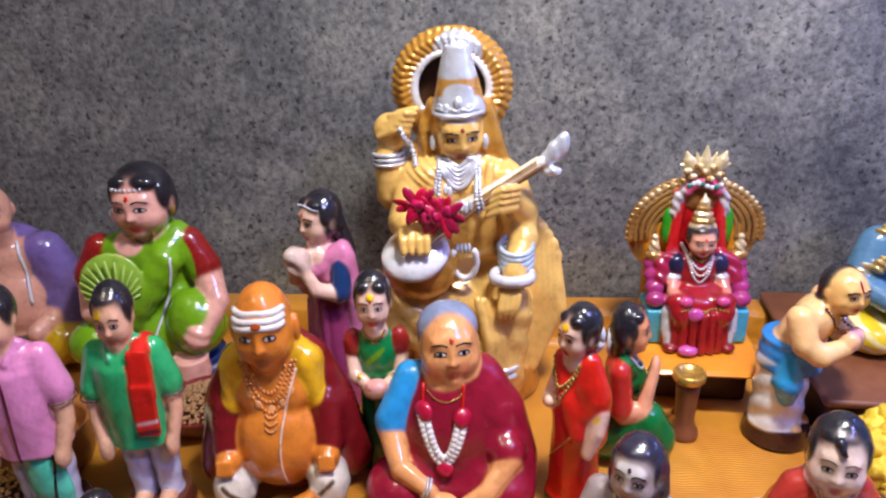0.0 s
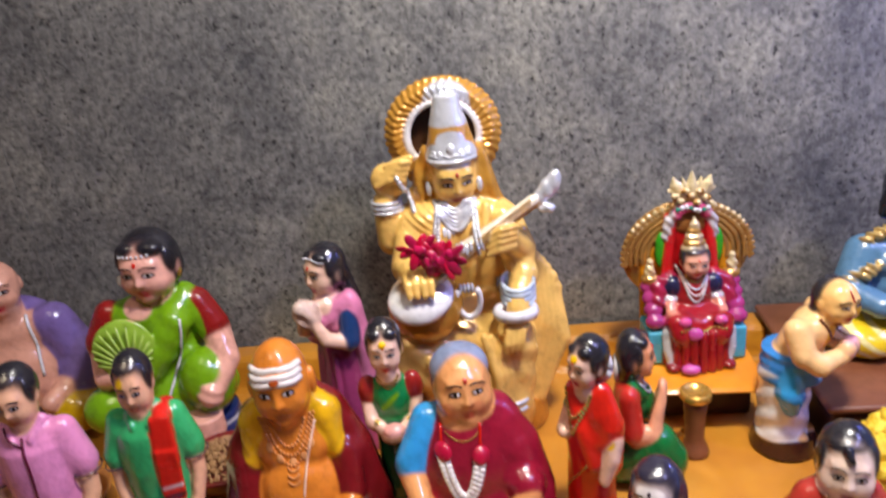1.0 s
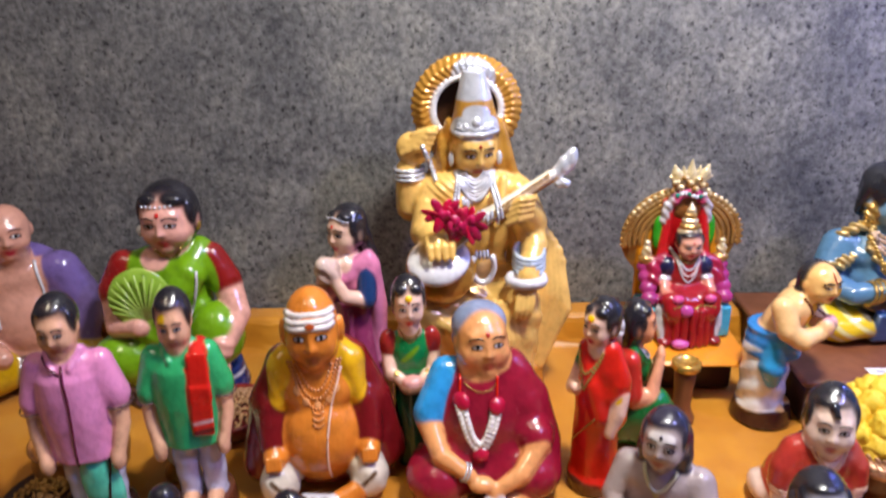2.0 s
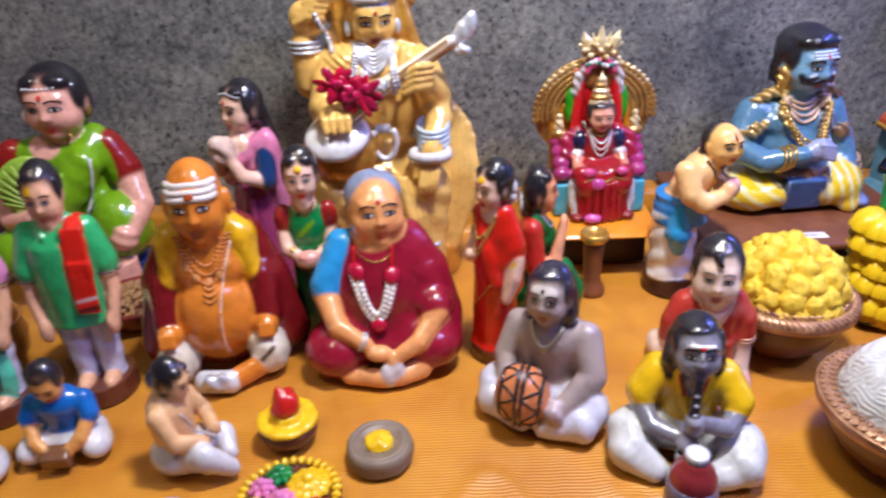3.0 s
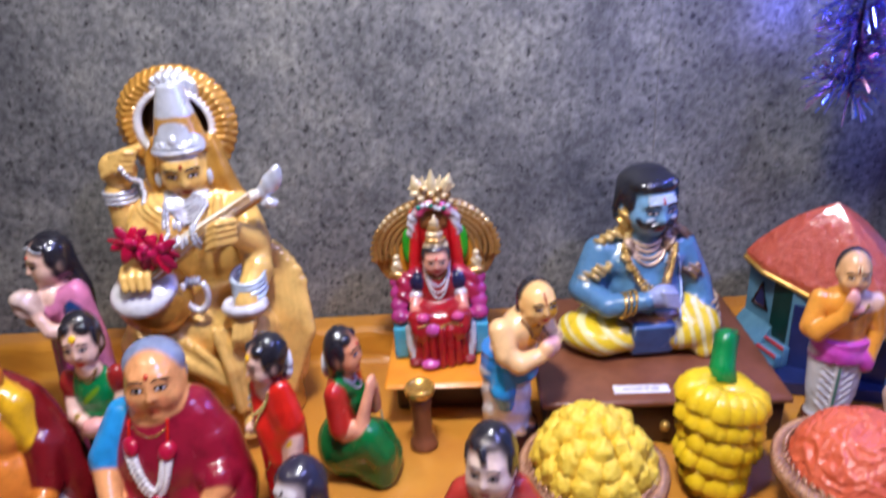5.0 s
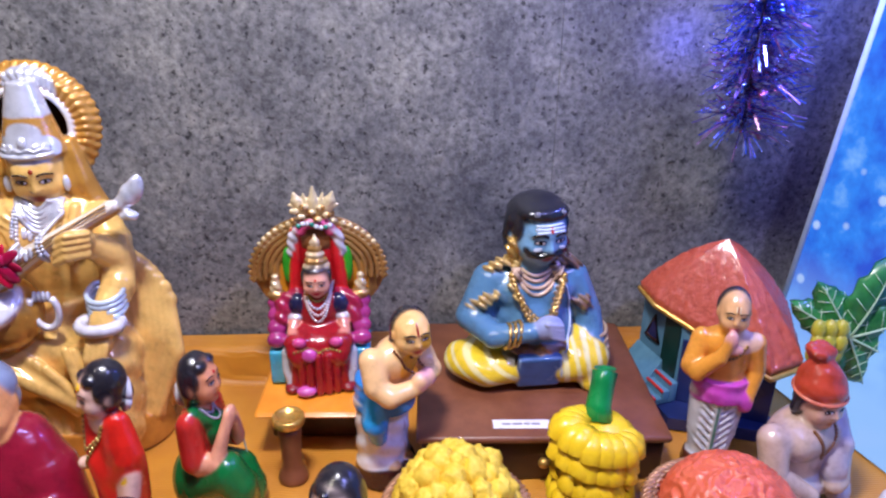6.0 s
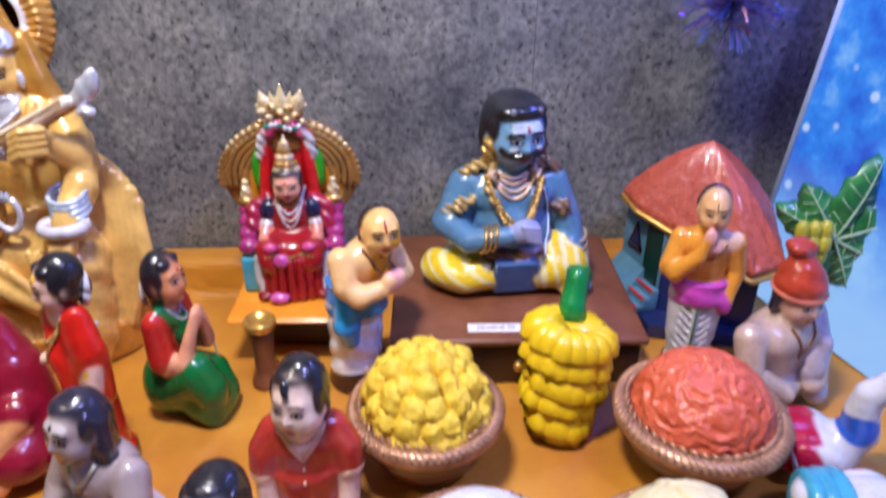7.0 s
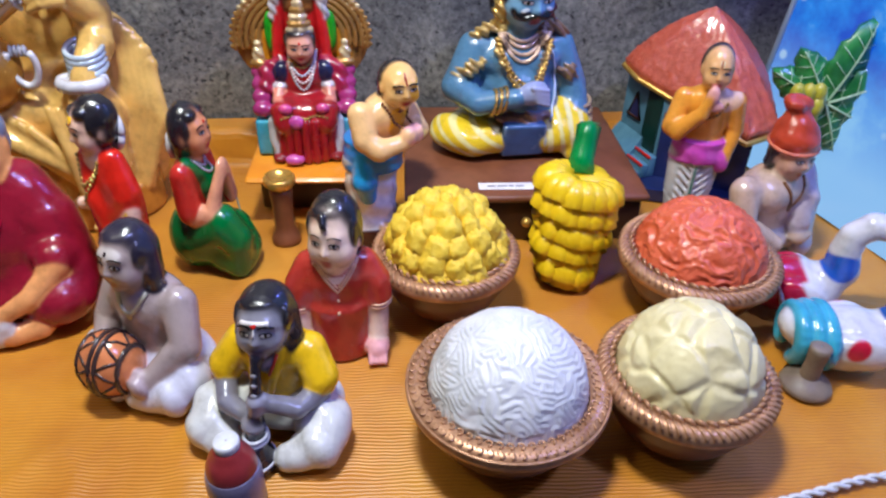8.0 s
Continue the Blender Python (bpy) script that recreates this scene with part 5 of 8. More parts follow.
    c.tube([(-3.2, -8.0, 18.4), (3.6, -7.1, 22.8), (8.8, -5.1, 25.9)], [0.95, 0.85, 0.7], (*lin(226, 214, 190), 0.1), 0.05)
    for d in (-0.4, 0.0, 0.4):
        c.cord([(-3.0, -9.0, 18.4 + d), (3.4, -8.0, 22.8 + d), (8.6, -5.9, 25.9 + d)], 0.11, lin(168, 130, 70))
    # its peg-box, flaring like a leaf
    c.ell((10.6, -4.4, 26.9), (1.0, 0.8, 2.2), "silver", (0, 38, 0), 0.3, fold=(0.06, 4, 0, 2))
    c.ell((11.5, -4.4, 27.6), (0.7, 0.6, 1.5), "silver", (0, 10, 0), 0.3)
    c.ell((10.5, -4.8, 24.6), (1.0, 0.7, 0.7), "silver", k=0.3, fold=(0.08, 5, 0, 3))
    # head, tiara, crown
    c.tube([(0, 0.8, 24.5), (0, 0.4, 27)], [1.9, 1.8], g, 0.8)
    c.head((0, 0.2, 28.5), 3.05, g, g2, yaw=12, pitch=16, brow=0.045, style="cap", jaw=0.7, tall=1.2, mark=lin(150, 50, 20), lips=lin(150, 62, 40))
    c.cone(30.3, 38.8, 3.1, 1.3, g2, c=(0.1, 0.5), k=0.3, fold=(0.05, 2.6, 0, 0))
    c.paint("silver", (0.2, -2.0, 31.3), (4.0, 2.8, 1.7))
    c.paint("silver", (0.2, -1.6, 33.0), (1.7, 2.4, 1.4))
    c.paint("silver", (0.1, 0.5, 37.6), (3.0, 3.0, 4.0), None, g2)
    c.stick(0.2, 32.2, (0.5, 0.3, 0.7), "silver", lift=0.1)
    for x in (-1.9, -1.2, 1.5, 2.2):
        c.stick(x, 31.5, (0.4, 0.2, 0.5), "silver", lift=0.05)
    c.drape([(x, 30.4 + 0.04 * x * x) for x in np.linspace(-2.6, 2.8, 15)], 0.3, "silver")
    c.drape([(x, 31.0 + 0.3 * abs(math.sin(x * 2.4))) for x in np.linspace(-2.4, 2.6, 25)], 0.2, "silver")
    for i in range(4):
        q = 1.95 - 0.2 * i
        c.cord([(0.1 + q * math.cos(a), 0.5 + q * math.sin(a), 35.4 + 0.95 * i) for a in np.linspace(0, 6.28, 22)], 0.17, "silver")
    # silver jewellery: a broad collar in close rows, and two hanging strands
    for q, k in ((1.3, 1.2), (1.55, 1.8), (1.8, 2.4), (2.0, 3.0), (2.2, 3.6), (2.4, 4.2)):
        c.drape(arc(-q, 25.6, q, 25.6, k, 17), 0.34, SILVER, front=-4.6)
    for x in (-1, 1):
        c.drape(arc(1.9 * x, 25.4, 2.4 * x, 20.0, 0, 12), 0.3, "silver", beads=0.5)
        c.drape(arc(2.2 * x, 25.2, 2.8 * x, 21.0, 0, 10), 0.26, "silver", beads=0.46)
        c.ball((3.0 * x + 0.1, -0.8, 27.2), (0.4, 0.4, 0.9), "silver")
    for i in range(7):
        c.stick(-1.5 + 0.5 * i, 21.6 - 0.3 * (i % 2), (0.28, 0.16, 0.6), "silver", lift=0.1)
    for z in (24.4, 25.1, 25.8):
        c.cord([(-8.3 + 1.8 * math.cos(a), 0.6 + 1.8 * math.sin(a), z) for a in np.linspace(0, 6.28, 16)], 0.3, "silver")
    garland(c, [(-6.4 + 0.25 * i, 29.0 - 0.75 * i) for i in range(7)], 0.36, "silver", 0.6)
    for z in (14.4, 14.95, 15.5, 16.0):
        c.cord([(6.5 + 1.9 * math.cos(a), -5.0 + 1.9 * math.sin(a), z + 0.5 * math.sin(a)) for a in np.linspace(0, 6.28, 16)], 0.3, (*lin(196, 210, 222), 0.2))
    c.cord([(6.0 + 2.2 * math.cos(a), -6.6 + 1.7 * math.sin(a), 13.4) for a in np.linspace(0, 6.28, 18)], 0.6, "white")
    c.cord([(0.6 + 1.4 * math.cos(a), -6.6 - 0.3 * math.sin(a), 15.0 + 1.9 * math.sin(a)) for a in np.linspace(2.5, 7.0, 18)], 0.36, w)
    for i in range(4):
        c.ball((-0.2 + 0.45 * i, -6.3, 16.2), (0.24, 0.4, 0.6), lin(186, 186, 194))
    for z in (3.6, 4.3):
        c.cord([(4.8 + 2.0 * math.cos(a), -5.8 + 2.0 * math.sin(a), z) for a in np.linspace(0, 6.28, 16)], 0.24, "silver")
    rnd = random.Random(2)
    for fx, fz, n in ((-4.2, 22.0, 9), (-1.5, 20.8, 9), (-2.8, 21.0, 7)):
        for i in range(n):
            a = 2 * math.pi * i / n + rnd.uniform(-0.2, 0.2)
            q = rnd.uniform(1.1, 1.6)
            c.ball((fx + q * math.cos(a), -8.6 - rnd.uniform(0, 0.8), fz + 0.9 * q * math.sin(a)), (1.25, 0.22, 0.6), lin(176 + rnd.randint(-24, 24), 14, 56), (rnd.uniform(-30, 30), -math.degrees(a), rnd.uniform(-25, 25)))
        for i in range(6):
            c.ball((fx + rnd.uniform(-0.6, 0.6), -9.0 - rnd.uniform(0, 0.5), fz + rnd.uniform(-0.6, 0.6)), (0.7, 0.25, 0.5), lin(190, 24, 80), (rnd.uniform(-30, 30), rnd.uniform(0, 180), rnd.uniform(-30, 30)))
    return c


def red_lady():
    c = Clay(0.15)
    r = lin(204, 34, 22)
    c.cone(0, 1.1, 3.0, 2.8, "brown")
    c.cone(1.0, 11.0, 2.9, 2.5, r, sy=0.85, k=1.2, fold=(0.07, 2.2, 0.6, 0.35))
    c.ell((0.1, 0.1, 12.0), (2.5, 1.9, 3.6), r, k=1.8)
    c.tube([(1.4, 0.4, 15.0), (2.5, 0.5, 12.4), (2.5, 0.6, 8.6)], [1.2, 1.5, 1.2], r, 1.2)
    c.tube([(-1.2, -1.0, 15.2), (0.6, -1.9, 12.0), (1.8, -1.6, 9.0)], [0.9, 0.9, 0.8], r, 0.6)
    c.tube([(-2.0, 0.3, 14.6), (-2.5, 0.0, 12.8)], [1.0, 1.0], "green", 0.5)
    c.tube([(-2.6, -0.2, 12.6), (-2.8, -1.4, 10.4), (-1.2, -2.8, 11.4)], [0.8, 0.75, 0.55], "pale", 0.3)
    c.tube([(3.3, 0.3, 11.2), (3.4, -0.2, 9.6), (3.0, -1.0, 7.4)], [0.85, 0.85, 0.6], "pale", 0.3)
    c.band("yellow", [(3.4, -0.8, 11.2), (3.4, 1.0, 11.0)], 0.5, "pale")
    c.ell((-0.2, -0.4, 15.2), (1.4, 1.2, 1.0), "pale", k=0.4)
    c.tube([(0, -0.1, 15.4), (0, -0.3, 16.4)], [0.9, 0.9], "pale", 0.4)
    c.head((0, -0.3, 17.8), 1.9, "pale", style="bun", pitch=4)
    c.ell((0, 0.5, 18.6), (2.05, 1.9, 1.7), "black", k=0.2)
    c.stick(0, 1.05, (0.5, 0.1, 0.3), "yellow", (0, -0.3, 17.8), rot(4, 0, 0))
    c.cord([(1.3 * math.cos(a), 1.9 + 0.3 * math.sin(a), 16.9 + 1.2 * math.sin(a)) for a in np.linspace(0, 6.28, 14)], 0.36, "white")
    for k in (2.2, 3.8):
        c.drape(arc(-1.5, 15.4, 1.3, 15.4, k), 0.2, "brass", beads=0.42)
    c.drape([(-1.8 + 3.6 * u, 5.0 + 4.0 * u) for u in np.linspace(0, 1, 8)], 0.12, "brass")
    return c


def kneeling_lady():
    c = Clay(0.15)
    g, r, s = lin(8, 104, 48), lin(190, 44, 36), lin(222, 156, 120)
    c.ell((0, 2.2, 3.0), (3.0, 3.0, 3.2), g, k=0.9)
    c.tube([(-1.3, 1.0, 3.6), (-1.6, -2.6, 5.0), (-1.5, -4.0, 3.6), (-1.4, -3.8, 1.0)], [2.0, 2.0, 1.8, 1.3], g, 0.7)
    c.tube([(1.5, 1.0, 3.0), (1.8, -2.0, 2.8), (1.6, -3.4, 1.6)], [2.2, 2.0, 1.6], g, 0.8)
    c.ell((2.0, -1.6, 1.4), (1.9, 2.6, 1.5), g, k=0.7)
    c.ell((0.2, -1.2, 2.2), (3.0, 3.8, 2.4), g, k=0.8, fold=(0.08, 1, 2, 1))
    c.ell((0.0, -3.0, 1.2), (2.8, 2.4, 1.5), g, k=0.8)
    c.ell((0, 1.3, 7.6), (2.0, 1.8, 3.2), r, k=0.8)
    c.ell((0, 1.1, 9.6), (2.3, 1.6, 1.4), r, k=0.8)
    c.ell((0.5, -0.5, 8.2), (1.5, 1.3, 1.6), g, k=0.3)
    c.tube([(-0.4, -0.4, 9.4), (-1.6, 0.6, 10.4)], [0.7, 0.7], g, 0.4)
    for x in (-1, 1):
        c.tube([(2.2 * x, 1.0, 9.6), (2.5 * x, 0.6, 6.8)], [1.3, 1.4], r, 0.4)
        c.tube([(2.5 * x, 0.2, 6.2), (2.2 * x, -1.8, 6.4), (0.9 * x, -2.6, 9.2)], [1.0, 0.9, 0.6], s, 0.3)
    c.ell((0, -2.7, 9.8), (1.1, 0.6, 1.0), s, k=0.4)
    c.tube([(0, 0.8, 10.2), (0, 0.4, 11.6)], [1.0, 0.95], s, 0.4)
    c.head((0, 0.2, 13.0), 1.9, lin(214, 142, 100), style="bun", pitch=-4)
    c.ell((0, 0.9, 13.0), (2.0, 1.7, 2.2), "black", k=0.2)
    c.ell((0, 1.3, 11.6), (1.5, 1.2, 1.2), "black", k=0.4)
    c.cord([(1.1 * math.cos(a), 2.5, 11.8 + 1.1 * math.sin(a)) for a in np.linspace(0, 6.28, 14)], 0.34, "white")
    for z in (0.8, 1.4):
        c.drape(arc(-1.3, 10.9, 1.3, 10.9, z), 0.14, lin(170, 170, 180), beads=0.3, front=-1.6)
    c.cord([(2.6, -2.2, 6.6), (2.4, -2.6, 5.0), (2.6, -2.8, 3.2), (2.8, -2.4, 1.6)], 0.1, lin(160, 190, 170))
    c.cord([(2.2 + 0.95 * math.cos(a), -1.7 + 0.4 * math.sin(a), 6.6 + 0.95 * math.sin(a)) for a in np.linspace(0, 6.28, 14)], 0.12, "red")
    return c


def throne_goddess():
    c = Clay(0.14)
    r, brown = lin(150, 22, 32), (*lin(176, 132, 72), 0.5)
    pale = (*lin(224, 204, 158), 0.3)
    # arch and back of the throne: ribbed rings with notched rims
    c.box((0, 3.0, 6.5), (5.2, 0.6, 6.5), lin(206, 134, 30), rnd=0.3)
    c.ell((0, 3.3, 12.0), (7.2, 0.7, 6.4), brown, k=0.3)
    for q in (6.0, 5.45, 4.9, 4.35, 3.8):
        c.tube([(q * 1.17 * math.cos(t), 2.5, 11.8 + q * 1.02 * math.sin(t)) for t in np.linspace(-0.15, 3.29, 18)], 0.26, brown, 0.08)
    for t in np.linspace(-0.1, 3.24, 30):
        u = np.array((1.17 * math.cos(t), 0, 1.02 * math.sin(t)))
        p = np.array((0, 2.5, 11.8))
        c.tube([p + 5.75 * u, p + 6.25 * u], [0.2, 0.26], pale if 0.5 < t < 2.6 else brown, 0.06)
    c.box((0, 2.1, 11.4), (2.7, 0.35, 5.8), lin(176, 20, 26), rnd=0.3)
    c.ell((0, 1.75, 16.2), (1.9, 0.4, 1.5), (*lin(150, 96, 48), 0.2), k=0.1)
    for x in (-1, 1):
        c.tube([(2.0 * x, 1.7, 16.2), (2.3 * x, 1.5, 12.6), (2.6 * x, 1.2, 9.0)], [0.5, 0.6, 0.7], lin(190, 24, 30), 0.2)
        c.ell((3.15 * x, 1.9, 12.9), (0.6, 0.5, 2.2), lin(40, 150, 30), k=0.1)
        c.tube([(2.6 * x, 1.6, 14.6), (2.4 * x, 1.5, 16.4), (1.6 * x, 1.3, 17.6)], [0.42, 0.55, 0.5], (*lin(206, 202, 206), 0.1), 0.2, fold=(0.08, 5, 0, 5))
        c.box((4.4 * x, 0.0, 2.2), (1.0, 2.4, 2.1), "teal", rnd=0.3)
        for i in range(4):
            c.ell((4.5 * x, -1.6 + 0.9 * i, 5.4 + 1.1 * i), (1.05, 0.95, 0.9), lin(160, 50, 110), k=0.25)
        c.ell((4.5 * x, 1.0, 9.8), (1.0, 0.9, 0.6), brown, k=0.2)
        c.ell((4.5 * x, 1.0, 10.8), (0.6, 0.6, 0.9), pale, k=0.1, fold=(0.08, 6, 0, 6))
        c.ell((4.5 * x, 1.0, 11.9), (0.4, 0.4, 0.4), pale, k=0.1)
        c.tube([(3.4 * x, -2.7, 4.4), (3.5 * x, -3.1, 2.4), (3.1 * x, -3.3, 0.8)], [0.6, 0.5, 0.5], (*lin(196, 200, 206), 0.2), 0.2)
        c.ell((3.0 * x, -3.8, 0.5), (0.8, 1.0, 0.5), lin(130, 26, 30), k=0.2)
    c.tube([(1.6 * math.cos(t), 1.3, 17.2 + 0.9 * math.sin(t)) for t in np.linspace(0, 3.14, 9)], 0.6, lin(206, 70, 116), 0.2)
    for i in range(8):
        c.ball((-1.6 + 0.46 * i, 0.75, 18.0 + 0.25 * math.sin(i * 0.9)), (0.28, 0.24, 0.3), "white" if i % 3 else lin(40, 130, 110))
    c.ell((0, 1.8, 19.2), (2.1, 0.8, 1.2), brown, k=0.2, fold=(0.1, 4, 0, 4))
    for x, z in ((-2.0, 21.6), (0, 22.2), (2.0, 21.6)):
        c.tube([(0.45 * x, 1.6, 19.4), (0.85 * x, 1.5, 20.6), (x, 1.4, z)], [0.6, 0.6, 0.12], pale, 0.15)
    for x, z in ((-1.0, 21.4), (1.0, 21.4), (-2.5, 20.2), (2.5, 20.2)):
        c.tube([(0.5 * x, 1.5, 19.6), (x, 1.4, z)], [0.5, 0.14], pale, 0.12)
    for i in range(16):
        c.ball((-2.2 + 4.4 * ((i * 0.618) % 1), 0.9 - 0.25 * (i % 2), 18.5 + 0.24 * (i % 8)), (0.36, 0.28, 0.32), pale if i % 3 else brown)
    # the seated figure: a pleated skirt spreading to the board
    c.cone(0.1, 4.6, 3.2, 3.3, r, c=(0, -1.8), sy=0.78, k=0.4)
    for i in range(11):
        a = -math.pi * (i + 0.5) / 11
        c.tube([(3.3 * math.cos(a), -1.9 + 2.7 * math.sin(a), 4.8), (3.4 * math.cos(a), -1.9 + 2.9 * math.sin(a), 0.4)], [0.34, 0.44], r, 0.16)
    for x in (-1, 1):
        c.tube([(1.2 * x, 0.0, 5.6), (2.4 * x, -3.2, 5.6), (2.2 * x, -4.0, 4.4)], [1.4, 1.2, 0.9], r, 0.5, fold=(0.06, 0, 2.6, 2.6))
    c.ell((0, -1.2, 5.2), (3.4, 2.8, 1.7), r, k=0.8)
    c.ell((0, 0.2, 8.0), (2.1, 1.7, 3.0), lin(140, 26, 30), k=0.6, fold=(0.05, 2, 0, 3))
    for x in (-1, 1):
        c.ell((2.2 * x, 0.1, 8.9), (1.0, 1.0, 1.3), lin(30, 30, 62), k=0.2)
        c.ell((2.5 * x, -0.3, 7.7), (0.8, 0.8, 0.4), (*lin(200, 200, 206), 0.3), k=0.1)
        c.tube([(2.5 * x, -0.4, 7.5), (2.8 * x, -1.8, 6.4), (2.2 * x, -3.4, 6.2)], [0.62, 0.58, 0.5], lin(206, 132, 112), 0.2)
        c.tube([(2.4 * x, 0.9, 9.8), (3.7 * x, 0.4, 9.2), (3.9 * x, -0.6, 7.4)], [0.8, 0.85, 0.7], lin(150, 30, 62), 0.3, fold=(0.1, 3, 3, 3))
        c.ball((1.9 * x, -4.1, 6.3), (0.75, 0.55, 0.6), lin(196, 72, 128))
    c.ball((-0.9, -4.5, 4.9), (0.85, 0.6, 0.8), lin(196, 76, 156))
    c.ball((-1.4, -5.0, 0.7), (1.1, 0.8, 0.6), lin(196, 86, 156))
    c.tube([(0, 0.0, 10.0), (0, -0.2, 11.2)], [0.8, 0.75], lin(200, 132, 108), 0.3)
    c.head((0, -0.5, 12.2), 1.62, lin(216, 156, 132), style="short", pitch=6, jaw=0.74)
    for i in range(5):
        c.ell((0, 0.0, 13.7 + 0.66 * i), (1.45 - 0.22 * i, 1.3 - 0.2 * i, 0.5), brown if i % 2 else (*lin(214, 190, 150), 0.4), k=0.12, fold=(0.05, 6, 0, 0))
    c.tube([(0, 0.1, 16.4), (0, 0.2, 17.2)], [0.35, 0.12], pale, 0.1)
    for k, q, m in ((3.4, 1.5, (*lin(206, 196, 196), 0.3)), (2.6, 1.5, lin(214, 190, 186)), (1.8, 1.4, "silver"), (1.0, 1.2, "brass")):
        c.drape(arc(-q, 10.8, q, 10.8, k), 0.17, m, beads=0.34)
    c.drape([(x * 0.5 - 2.4, 5.4 + 0.12 * math.sin(x)) for x in range(11)], 0.16, "brass", beads=0.4)
    return c


def bowing_priest():
    c = Clay(0.15)
    s, b = lin(236, 190, 132), lin(46, 128, 206)
    w = lin(228, 226, 226)
    c.cone(0, 1.9, 3.2, 2.8, lin(58, 28, 22))
    c.cone(2.0, 9.6, 2.7, 2.7, w, c=(-0.1, 0.3), sy=0.85, k=0.5, fold=(0.09, 1.4, 0.8, 2.4))
    for x in (-1, 1):
        c.ell((1.0 * x, -1.2, 2.2), (0.75, 1.4, 0.55), s, k=0.3)
        c.tube([(1.2 * x, 0.2, 2.8), (1.3 * x, 0.2, 6.0), (1.2 * x, 0.3, 9.4)], [1.2, 1.5, 1.6], w, 0.5, fold=(0.1, 1.0, 2.2, 2.2))
    c.cone(8.8, 11.6, 2.95, 2.8, b, c=(0, -0.1), sy=0.95, k=0.4, fold=(0.06, 0.5, 0, 4.5))
    c.tube([(-2.4, -0.8, 10.4), (-2.6, -1.1, 8.0), (-2.3, -1.2, 6.0)], [0.8, 1.35, 0.8], "sky", 0.3, fold=(0.06, 2, 2, 0))
    for q in (0.5, 0.9, 1.3):
        c.band(lin(150, 40, 50), [(q, -2.2, 9.0), (q + 0.1, -2.2, 2.8)], 0.1, w)
    c.ell((0, -0.9, 12.8), (2.4, 2.0, 3.6), s, (28, 0, 0), 0.8)
    c.ell((0, -1.8, 14.9), (2.8, 1.8, 1.7), s, (30, 0, 0), 0.9)
    c.paint(lin(236, 174, 40), (0.2, -3.0, 14.4), (1.6, 1.6, 2.0), None, s)
    for x in (-1, 1):
        c.tube([(2.9 * x, -1.2, 15.2), (3.4 * x, -2.2, 13.0), (3.0 * x, -3.4, 12.2)], [1.2, 1.2, 1.0], s, 0.5)
        c.tube([(3.0 * x, -3.4, 12.2), (1.0 * x, -4.6, 12.6), (-0.6 * x, -5.0, 13.4)], [1.0, 0.8, 0.7], s, 0.4)
        c.ell((-0.5 * x, -5.0, 13.2), (0.75, 0.7, 1.0), lin(226, 160, 164), k=0.3)
    c.tube([(0, -2.2, 15.6), (0, -3.2, 16.8)], [1.2, 1.1], s, 0.5)
    c.head((0, -3.6, 17.8), 1.85, lin(236, 186, 116), style="shaved", yaw=-32, pitch=0, tall=1.12, mark=None, brow=0.055)
    c.paint(lin(226, 166, 50), (0.6, -4.7, 17.6), (1.5, 1.5, 1.1), None, lin(236, 186, 116))
    c.ell((0, -2.0, 16.9), (1.0, 0.7, 0.9), "black", k=0.3)
    c.stick(0, 1.05, (0.1, 0.06, 0.55), lin(150, 30, 30), (0, -3.6, 17.8), rot(0, 0, -32))
    c.drape(arc(-1.6, 16.2, 1.6, 16.2, 2.8), 0.17, lin(110, 60, 40), beads=0.36, front=-4.6)
    c.drape(arc(-1.1, 16.4, 1.1, 16.4, 1.2), 0.14, lin(150, 90, 60), beads=0.3, front=-4.4)
    return c


